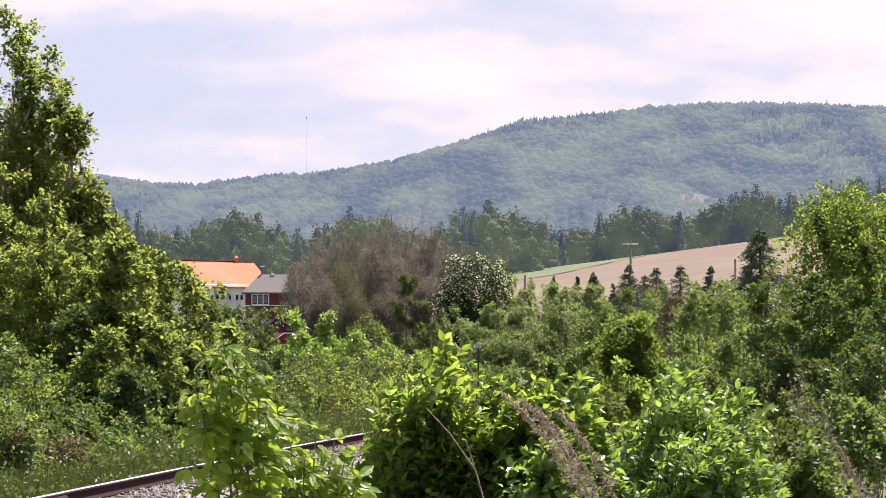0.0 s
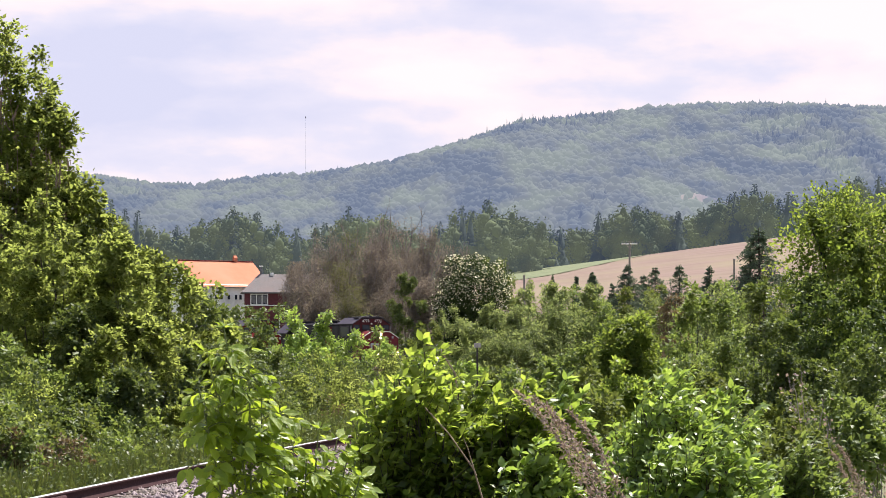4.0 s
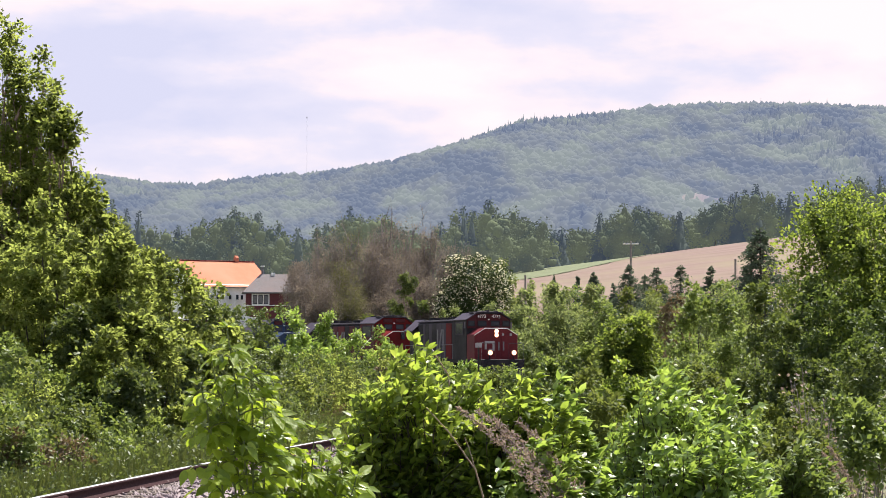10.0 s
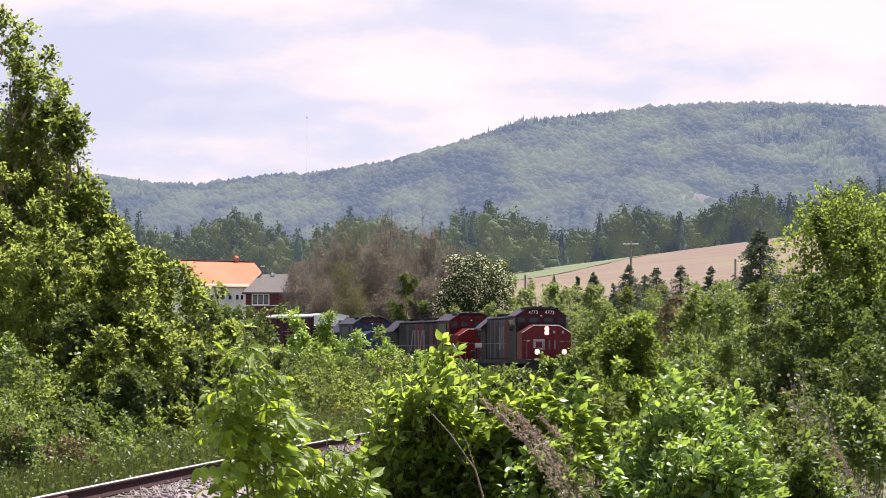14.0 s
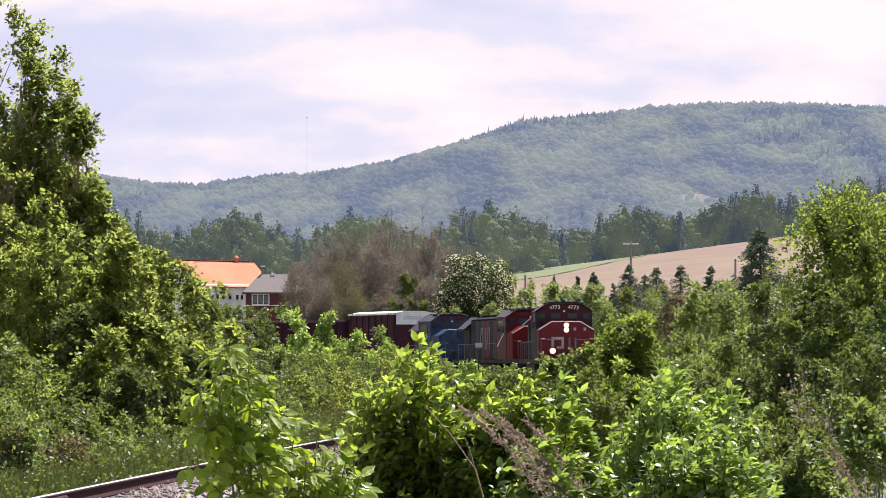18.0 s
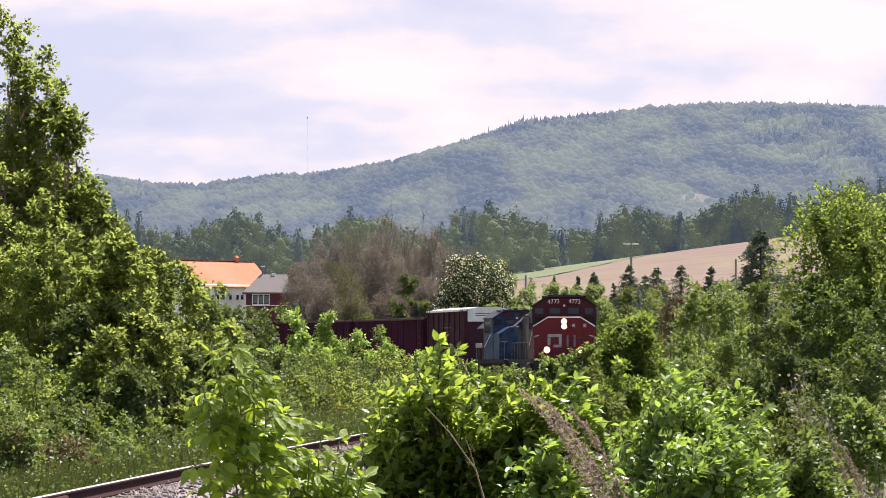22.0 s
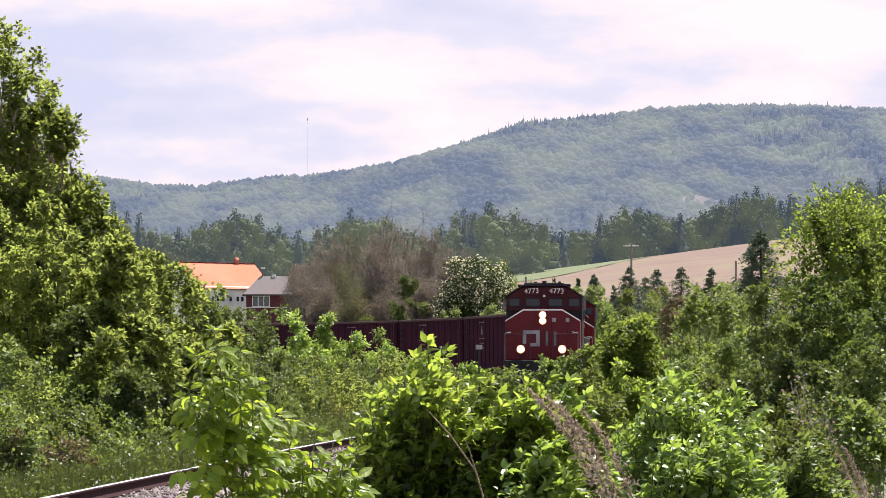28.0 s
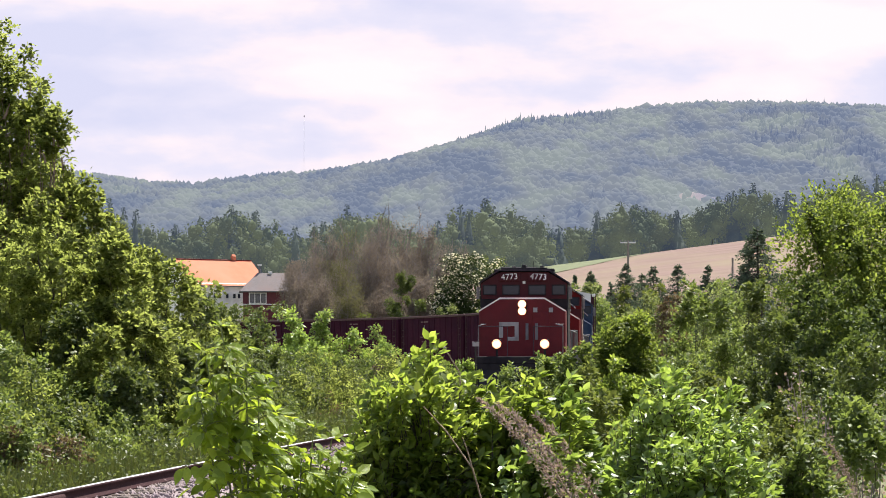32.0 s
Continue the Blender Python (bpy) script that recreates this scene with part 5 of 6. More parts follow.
def locomotive(label, L, paint, lit, words, pattern, nose_stripe=True):
    """A cab-forward hood locomotive. x = 0 is the front of its nose; it reaches back to -L."""
    ob = tagged(empty("locomotive"), label, "locomotive", "locomotives of the train")
    short = L < 12
    # underframe, steps, pilot
    part("underframe", boxes((-L + 0.1, 1.15, -1.5, 1.5, 1.22, 1.47), (-L + 1, 0.3, -0.35, 0.35, 0.9, 1.25), bevel=0.02), M["black"], ob)
    part("walkway_edge", boxes((-L + 0.1, 1.16, -1.53, -1.50, 1.36, 1.47), (-L + 0.1, 1.16, 1.50, 1.53, 1.36, 1.47)), M["black"], ob)
    pl = part("pilot", prism([(-1.45, 0.28), (1.45, 0.28), (1.5, 1.22), (-1.5, 1.22)], 1.0, 1.16, 0.02), M["black"], ob)
    part("plough", prism([(1.16, 0.2), (1.62, 0.2), (1.2, 1.0), (1.16, 1.0)], -1.4, 1.4, axis="y"), M["black"], pl)
    part("coupler", boxes((1.1, 1.75, -0.13, 0.13, 0.78, 1.02), (1.6, 1.85, -0.2, 0.2, 0.74, 1.06), bevel=0.03), M["steel"], ob)
    part("rear_coupler", boxes((-L - 0.65, -L + 0.2, -0.13, 0.13, 0.78, 1.02), bevel=0.03), M["steel"], ob)
    for s in (-1, 1):
        part("step", boxes(*[(0.55, 1.1, s * 1.28 - 0.2, s * 1.28 + 0.2, z, z + 0.05) for z in (0.45, 0.75, 1.05)]), M["white"], ob, "white-edged boarding steps")
    # nose: wide, low, with bevelled shoulders
    nose = part("nose", prism([(-1.5, 1.47), (1.5, 1.47), (1.5, 3.08), (0.78, 3.52), (-0.78, 3.52), (-1.5, 3.08)], -1.5, 0.0, 0.03), M[paint], ob)
    if nose_stripe:
        pts = [(-1.5, 3.05), (-0.78, 3.49), (0.78, 3.49), (1.5, 3.05)]
        bm = bmesh.new()
        for (a0, b0), (a1, b1) in zip(pts, pts[1:]):
            prism([(a0, b0 + 0.02), (a1, b1 + 0.02), (a1, b1 - 0.035), (a0, b0 - 0.035)], 0.0, 0.015, bm=bm)
        part("nose_stripe", bm, M["white"], nose, "white stripe round the nose")
    part("nose_door", boxes((0.0, 0.03, 0.35, 0.95, 1.55, 3.0), bevel=0.012), M[paint], nose)
    # cab
    prof = [(-1.53, 1.47), (1.53, 1.47), (1.55, 4.05), (0.86, 4.47), (-0.86, 4.47), (-1.55, 4.05)]
    cab = part("cab", prism(prof, -3.7, -1.42, 0.03), M[{"red": "black", "orange_red": "darkred"}.get(paint, paint)], ob)
    part("cab_front", prism([(-1.5, 3.50), (1.5, 3.50), (1.52, 4.03), (0.84, 4.44), (-0.84, 4.44), (-1.52, 4.03)], -1.42, -1.37), M["darkred"] if paint == "red" else M[paint], cab, "dark upper cab front")
    part("cab_roof", prism([(-1.60, 4.03), (-0.88, 4.48), (0.88, 4.48), (1.60, 4.03), (1.60, 4.07), (0.88, 4.53), (-0.88, 4.53), (-1.60, 4.07)], -3.85, -1.25), M["greypaint"], cab, "weathered dark grey cab roof")
    for y0, y1 in ((-1.43, -1.0), (-0.74, -0.18), (0.18, 0.74), (1.0, 1.43)):
        w = part("windshield", boxes((-1.375, -1.345, y0, y1, 3.66, 3.97), bevel=0.01), M["glass"], ob)
        part("window_frame", ring(y0 - 0.03, y1 + 0.03, 3.63, 4.0, 0.035, -1.372, -1.335, "x"), M["black"], w)
    for s in (-1, 1):
        w = part("side_window", boxes((-3.3, -2.0, s * 1.555 - 0.015, s * 1.555 + 0.015, 3.15, 3.85), bevel=0.01), M["glass"], ob)
        part("window_frame", ring(-3.36, -1.94, 3.09, 3.91, 0.06, s * 1.56 - 0.02, s * 1.56 + 0.02, "y"), M["greypaint"], w)
        part("wind_deflector", boxes((-1.5, -1.46, s * 1.63 - 0.055, s * 1.63 + 0.055, 3.5, 3.92), bevel=0.01), M["roofgrey"], cab, "pale grey wind deflector")
        if paint != "red":
            part("side_stripe", prism([(-3.6, 2.25), (-3.45, 2.25), (-1.9, 3.05), (-2.05, 3.05)], s * 1.535 - 0.015, s * 1.535 + 0.015, axis="y"), M["white"], cab)
    for i, y in enumerate((-0.51, 0.51)):
        nb = part("number_board", boxes((-1.37, -1.30, y - 0.36, y + 0.36, 4.12, 4.40), bevel=0.012), M["darkred"], ob)
        if words:
            o = new("digits", text_mesh(words, 0.30))
            o.data.materials.append(M["white"])
            o.parent, o["label"] = nb, "white number " + words
            o.location = (-1.293, y, 4.265)
            o.rotation_euler = (0.06 if y < 0 else -0.06, 0, 0)
    part("horn", boxes((-1.9, -1.4, -0.08, 0.08, 4.53, 4.70), (-1.75, -1.55, -0.3, 0.3, 4.55, 4.62), bevel=0.02), M["black"], cab)
    for k in range(5):
        part("roof_rib", boxes((-1.5 - k * 0.5, -1.42 - k * 0.5, -0.8, 0.8, 4.53, 4.60), bevel=0.01), M["black"], cab)
    for y, w, h in ((-0.98, 0.10, 0.07), (-0.66, 0.16, 0.09), (-0.36, 0.07, 0.13), (0.34, 0.12, 0.08), (0.62, 0.06, 0.14), (0.92, 0.14, 0.07)):
        part("roof_fitting", boxes((-1.75 - abs(y) * 0.4, -1.45, y - w, y + w, 4.50 - 0.28 * max(0.0, abs(y) - 0.8), 4.53 + h - 0.28 * max(0.0, abs(y) - 0.8)), bevel=0.02), M["black"], cab)
    part("roof_antenna", tube_mesh([(np.array([(-2.2, 0.3, 4.5), (-2.2, 0.3, 4.68), (-2.2, 0.3, 4.86)]), 0.012, 0.008)]), M["steel"], cab)
    # lamps
    hl = part("headlight", boxes((-0.01, 0.06, -0.16, 0.16, 2.93, 3.40), bevel=0.02), M["black"], ob)
    # rings behind the lit lenses emit orange in place of lamp glare
    for z in (3.04, 3.28):
        part("reflector", disc(0.072, 0, z, 0.145, 0.015, "x", 18), M["reflector"] if lit else M["steel"], hl, "reflector bowl glowing as the lamp's orange halo" if lit else "")
        part("lens", disc(0.080, 0, z, 0.095, 0.02, "x", 18), M["lens"] if lit else M["glass"], hl, "glowing round headlight lens" if lit else "")
    for s in (-1, 1):
        d = part("ditch_light", boxes((0.86, 1.08, s * 0.82 - 0.15, s * 0.82 + 0.15, 1.74, 2.06), (0.9, 1.0, s * 0.82 - 0.04, s * 0.82 + 0.04, 1.47, 1.76), bevel=0.03), M["black"], ob)
        part("reflector", disc(1.092, s * 0.82, 1.90, 0.16, 0.015, "x", 18), M["reflector"] if lit else M["steel"], d, "reflector bowl glowing as the lamp's orange halo" if lit else "")
        part("lens", disc(1.10, s * 0.82, 1.90, 0.095, 0.02, "x", 18), M["lens"] if lit else M["glass"], d, "glowing round ditch-light lens" if lit else "")
    for y in (0.46, 1.0):
        part("plate", boxes((0.03, 0.045, y - 0.07, y + 0.07, 3.0, 3.16)), M["palegrey"], nose, "small white notice plate")
    part("class_light", boxes((-1.37, -1.31, -0.05, 0.05, 4.03, 4.12)), M["white"], cab)
    # bent white emblem, plain shape
    if paint == "red":
        part("emblem", boxes((0.005, 0.02, -0.80, -0.66, 2.12, 2.64), (0.005, 0.02, -0.80, -0.26, 2.52, 2.66), (0.005, 0.02, -0.26, -0.12, 2.05, 2.66), (0.005, 0.02, -0.52, -0.12, 2.02, 2.15), bevel=0.004), M["palegrey"], nose, "bent pale emblem bar")
        part("emblem", boxes((0.035, 0.05, 0.12, 0.22, 2.05, 2.62), (0.035, 0.05, 0.45, 0.55, 2.05, 2.62), bevel=0.004), M["roofgrey"], nose, "pale emblem bar")
    # front rails
    for s in (-1, 1):
        handrail(ob, [(1.1, s * 1.45, 1.47), (1.1, s * 1.45, 2.52), (0.9, s * 1.2, 2.58), (0.15, s * 1.42, 2.58)], 0.014, "roofgrey")
        handrail(ob, [(1.1, s * 0.45, 1.5), (1.1, s * 0.45, 2.5), (1.1, s * 1.45, 2.5)], 0.012, "greypaint")
    # hood
    hb = -L + 1.4
    hood = part("hood", prism([(-0.98, 1.47), (0.98, 1.47), (0.98, 3.92), (0.72, 4.16), (-0.72, 4.16), (-0.98, 3.92)], hb + 1.7, -3.7, 0.02), M["black"] if paint != "blue" else M["blue"], ob)
    part("rear_hood", prism([(-1.02, 1.47), (1.02, 1.47), (1.02, 3.55), (0.5, 4.20), (-0.5, 4.20), (-1.02, 3.55)], hb, hb + 1.7, 0.02), M["black"] if paint != "blue" else M["blue"], ob)
    for s in (-1, 1):
        v = [(hb - 0.15, s * 0.50, 4.24), (hb + 1.75, s * 0.50, 4.24), (hb + 1.75, s * 1.42, 3.46), (hb - 0.15, s * 1.42, 3.46)]
        bm = bmesh.new()
        top = [bm.verts.new(p) for p in v]
        low = [bm.verts.new((a, b, c - 0.06)) for a, b, c in v]
        bm.faces.new(top)
        bm.faces.new(low[::-1])
        for i in range(4):
            bm.faces.new((top[i], low[i], low[(i + 1) % 4], top[(i + 1) % 4]))
        bmesh.ops.recalc_face_normals(bm, faces=bm.faces)
        part("radiator_flare", bm, M["greypaint"], ob, "sloping grey radiator shutter")
        part("roof_edge", boxes((hb + 1.7, -3.7, s * 0.86 - 0.14, s * 0.86 + 0.14, 4.02, 4.07), bevel=0.01), M["greypaint"], hood, "weathered roof edge")
        # painted doors along the hood
        x = -3.8
        for width, col in pattern:
            if x - width < hb + 1.75:
                break
            part("hood_door", boxes((x - width + 0.02, x - 0.02, s * 0.98 - 0.03, s * 0.98 + 0.03, 1.52, 3.9), bevel=0.012), M[col], hood)
            x -= width
        if not short:
            xe = -7.3 if paint == "red" else -7.4
            for o, lean in ((0.0, 0.0), (0.55, 0.5), (1.1, 0.0)) + (() if paint == "red" else ((1.75, 0.0), (2.3, 0.45))):
                part("emblem", prism([(xe - o - 0.12 - lean * 0.5, 2.1), (xe - o + 0.12 - lean * 0.5, 2.1), (xe - o + 0.12 + lean * 0.5, 3.5), (xe - o - 0.12 + lean * 0.5, 3.5)], s * 1.02, s * 1.02 + s * 0.012, axis="y"), M["faded"], hood, "faded grey emblem bar")
        part("grille", boxes(*[(hb + 0.25, hb + 1.5, s * 1.03 - 0.02, s * 1.03 + 0.02, 2.3 + k * 0.14, 2.36 + k * 0.14) for k in range(8)]), M["steel"], ob)
        # side rail with stanchions
        xs = np.arange(-4.2, -L + 0.8, -1.6)
        tube_part("side_rail", [(np.array([(xs[0], s * 1.47, 2.45), (xs[-1], s * 1.47, 2.45)]), 0.02, 0.02)] + [(np.array([(q, s * 1.47, 1.47), (q, s * 1.47, 2.45)]), 0.018, 0.018) for q in xs], M["roofgrey"], ob, sides=5)
    for k, q in enumerate(np.arange(-4.6, hb + 2.0, -2.3)):
        f = part("roof_fan", disc(q, 0, 4.16, 0.5, 0.16, "z", 20), M["black"], ob)
        part("fan_grid", disc(q, 0, 4.32, 0.42, 0.02, "z", 20), M["greypaint"], f)
    part("exhaust_stack", boxes((-6.6, -6.1, -0.2, 0.2, 4.16, 4.38), bevel=0.03), M["steel"], hood)
    wb = 2.7
    if short:
        tk = (-1.4, -L + 1.2)
    else:
        tk = (-2.2, -L + 2.6)
        part("fuel_tank", prism([(-1.35, 0.55), (-1.15, 0.35), (1.15, 0.35), (1.35, 0.55), (1.35, 1.2), (-1.35, 1.2)], tk[1] + 2.6, tk[0] - 2.6, 0.03), M["black"], ob)
    for x in tk:
        SPIN.extend(truck(ob, x, wb if not short else 1.8))
    return ob, tk


PAT1 = [(1.0, "greypaint"), (0.9, "black"), (1.1, "orange_red"), (0.9, "greypaint"), (1.0, "greypaint"), (0.9, "black"), (0.6, "greypaint"), (0.7, "black"), (0.55, "greypaint"), (0.8, "black"), (0.55, "greypaint"), (0.9, "black")]
PAT2 = [(1.1, "red"), (0.8, "black"), (0.9, "darkred"), (0.8, "black"), (1.1, "red"), (0.9, "darkred"), (0.9, "black"), (0.6, "greypaint"), (0.9, "black"), (0.7, "black"), (0.9, "black")]
PAT3 = [(0.8, "blue"), (0.8, "greypaint"), (0.9, "blue")]
loco1, tk1 = locomotive("dark red freight locomotive with lit headlights leading the train", 15.6, "red", True, "4773", PAT1)
loco2, tk2 = locomotive("red and black striped freight locomotive, second in the train", 15.6, "orange_red", False, "", PAT2)
loco3, tk3 = locomotive("short faded blue locomotive, third in the train", 7.2, "blue", False, "", PAT3, False)


def frame_ends(ob, L):
    for x in (0.35, -L - 0.35):
        part("coupler", boxes((x - 0.4, x + 0.4, -0.12, 0.12, 0.76, 1.0), bevel=0.03), M["steel"], ob)
    part("centre_sill", boxes((-L, 0, -0.3, 0.3, 0.75, 1.1)), M["steel"], ob)


def freight(kind, label, L, h, group, open_top, mat="oxide"):
    """A steel wagon with ribbed sides; x = 0 is its front end."""
    ob = tagged(empty(kind), label, "wagon", group)
    frame_ends(ob, L)
    w = 1.52
    if open_top:
        for s in (-1, 1):
            part("side_wall", boxes((-L, 0, s * w - 0.05, s * w + 0.05, 1.05, h)), M[mat], ob)
        part("end_wall", boxes((-0.1, 0, -w, w, 1.05, h)), M[mat], ob)
        part("end_wall", boxes((-L, -L + 0.1, -w, w, 1.05, h)), M[mat], ob)
        part("floor_plate", boxes((-L, 0, -w, w, 1.0, 1.08)), M[mat], ob)
    else:
        part("body", boxes((-L, 0, -w, w, 1.05, h), bevel=0.03), M[mat], ob)
        part("roof", prism([(-w - 0.06, h), (w + 0.06, h), (w * 0.5, h + 0.16), (-w * 0.5, h + 0.16)], -L - 0.05, 0.05), M["white"], ob, "pale weathered roof")
    for s in (-1, 1):
        part("top_chord", boxes((-L - 0.04, 0.04, s * (w + 0.05) - 0.09, s * (w + 0.05) + 0.09, h - 0.12, h + 0.03), bevel=0.02), M["gondola_rim" if open_top else "white"], ob, "worn rim")
        part("side_sill", boxes((-L, 0, s * (w + 0.04) - 0.08, s * (w + 0.04) + 0.08, 1.0, 1.2), bevel=0.02), M[mat], ob)
        nr = int(L / 1.05)
        rib = None
        for i in range(nr + 1):
            x = -0.1 - i * (L - 0.2) / nr
            if rib is None:
                rib = part("rib", boxes((-0.05, 0.05, -0.02 if open_top else -0.03, 0.02 if open_top else 0.03, 1.15, h - 0.1), bevel=0.01), M[mat], ob)
                o = rib
            else:
                o = new("rib", rib.data)
                o.parent = ob
            o.location = (x, s * (w + 0.065), 0)
        for x in (-0.5, -L + 0.5):
            lad = part("ladder", boxes(*[(x - 0.2, x + 0.2, s * (w + 0.16) - 0.015, s * (w + 0.16) + 0.015, 1.3 + k * 0.42, 1.335 + k * 0.42) for k in range(int((h - 1.4) / 0.42))],
                                       (x - 0.215, x - 0.185, s * (w + 0.16) - 0.02, s * (w + 0.16) + 0.02, 1.1, h), (x + 0.185, x + 0.215, s * (w + 0.16) - 0.02, s * (w + 0.16) + 0.02, 1.1, h)), M["gondola_rim"], ob, "worn ladder")
        if open_top:
            part("emblem", prism([(-L * 0.62 - 0.28, h - 1.15), (-L * 0.62 + 0.28, h - 1.15), (-L * 0.62 + 0.05, h - 0.6), (-L * 0.62 - 0.05, h - 0.6)], s * (w + 0.055), s * (w + 0.055) + s * 0.012, axis="y"), M["roofgrey"], ob, "faded white triangular emblem")
            for q, z in ((0.7, h - 0.42), (0.8, h - 1.45), (0.5, h - 1.75), (0.6, h - 2.05)):
                part("stencil", boxes((-L * 0.62 - q, -L * 0.62 + q, s * (w + 0.06) - 0.006, s * (w + 0.06) + 0.006, z, z + 0.08)), M["oxide_light"], ob, "faded row of unreadable stencilling")
        else:
            for q, z in ((0.9, h - 1.2), (0.6, h - 1.5)):
                part("stencil", boxes((-L * 0.5 - q, -L * 0.5 + q, s * (w + 0.01) - 0.006, s * (w + 0.01) + 0.006, z, z + 0.09)), M["oxide_light"], ob)
    tk = (-1.6, -L + 1.6)
    for x in tk:
        SPIN.extend(truck(ob, x, 1.75, 0.42))
    return ob, tk


hop, tkh = freight("covered_wagon", "brown ribbed covered wagon with a white upper end panel", 7.8, 4.75, "wagons of the train", False)
ep = part("end_panel", boxes((0.02, 0.06, -1.42, 1.42, 3.95, 4.78), bevel=0.01), M["white"], hop, "white panel on the upper end")
part("lettering", boxes(*[(0.06, 0.068, -0.9, 0.5, 4.46 - k * 0.14, 4.50 - k * 0.14) for k in range(2)]), M["greypaint"], ep, "unreadable grey lettering")
VEHICLES = [(loco1, 0.0, tk1), (loco2, 18.0, tk2), (loco3, 36.0, tk3), (hop, 44.4, tkh)]
gon, tkg = freight("gondola_wagon", "open brown ribbed gondola wagon with a rusty rim", 12.3, 4.32, "gondola wagons of the train", True, "gondola_oxide")
for i in range(6):
    g = gon if i == 0 else copy_thing(gon, Matrix())
    if i:
        SPIN.extend([c for c in g.children if c.name.startswith("wheelset")])
    VEHICLES.append((g, 53.3 + i * 13.1, tkg))


def run(t):
    """Metres that the leading nose stands along the track at t."""
    return 3.6116 * (t - 5.5) - 0.00205 * (t - 5.5) ** 2


def train_rows(offset, tk):
    rows = []
    for t in np.arange(0, 32.01, 0.5):
        a, b = [Vector(on_track(run(t) - offset + x)) for x in tk]
        d = (a - b).normalized()
        y = Vector((0, 0, 1)).cross(d).normalized()
        z = d.cross(y)
        m = Matrix((d, y, z)).transposed().to_4x4()
        m.translation = a - d * tk[0]
        rows.append((float(t), m))
    return rows


# ---- tall poplars behind the rail ----
POPLARS = []
for i, (x, y, top) in enumerate(((-11.29, 60, 10.33), (-10.08, 58, 9.48), (-9.78, 59.5, 9.21), (-9.20, 58.5, 8.54), (-9.15, 60, 8.05), (-8.51, 57.5, 7.11))):
    POPLARS.append(leafy("poplar_tree", x, y, top, 2.4, 4300, 0.112, "poplar", 210 + i, "tall green poplar tree standing over the rails", "tree", "tall poplars",
                         profile=CONE, low=0.38, clumps=46, least=0.085, spires=18, trunk_r=0.07, stems=9, bark="twig", shoots=0.6))
right_tree = leafy("broadleaf_tree", 11.02, 62, 5.60, 5.5, 56000, 0.09, "tree", 22, "bright green broadleaf tree in full leaf", "tree", profile=BROAD, low=0.3, clumps=85, spires=22, trunk_r=0.12, stems=10, shoots=0.5)
leafy("broadleaf_tree", 13.17, 66, 6.38, 4.36, 12000, 0.11, "tree", 23, "bright green broadleaf tree beside its twin", "tree", profile=BROAD, low=0.12, clumps=70, spires=12, trunk_r=0.10, stems=12)


leafy("shrub", 4.55, 62, 2.54, 1.66, 15000, 0.085, "tree", 24, "round glossy green bush beside the track", profile=BROAD, low=0.25, clumps=60, spires=3, shoots=0.4, stems=3, group="shrubs right of the rails")


# ---- sign by the track ----
sign = tagged(empty("trackside_sign", pose(0.815, 59.2, gz(0.815, 59.2), 0, 0, 8)), "small blank white sign plate on a thin steel post", "sign")
_h = 1.846 - gz(0.815, 59.2)
part("plate", boxes((-0.078, 0.078, -0.012, 0.0, _h - 0.052, _h + 0.052), bevel=0.003), M["palegrey"], sign, "white painted plate")
part("post", prism([(-0.02, 0.0), (0.02, 0.0), (0.02, 0.012), (0.006, 0.012), (0.006, 0.03), (-0.006, 0.03), (-0.006, 0.012), (-0.02, 0.012)], -0.2, _h + 0.03, axis="z"), M["steel"], sign)
for q in (-0.035, 0.035):
    part("bolt", disc(0, -0.016, _h + q, 0.008, 0.005, "y", 6), M["steel"], sign)

# ---- foreground ----
def broad_leaf_mesh(seed):
    rng = np.random.default_rng(seed)
    v, f = broad_arrays(np.zeros((1, 3)), np.array([[1.0, 0, 0]]), 1.0, rng, 0.27, 1.6, 0.0)
    me = bpy.data.meshes.new("leaf")
    me.from_pydata([tuple(p) for p in v], [], [list(map(int, q)) for g in f for q in g])
    me.materials.append(M["sapling"])
    return me


LEAVES = [broad_leaf_mesh(i) for i in range(6)]


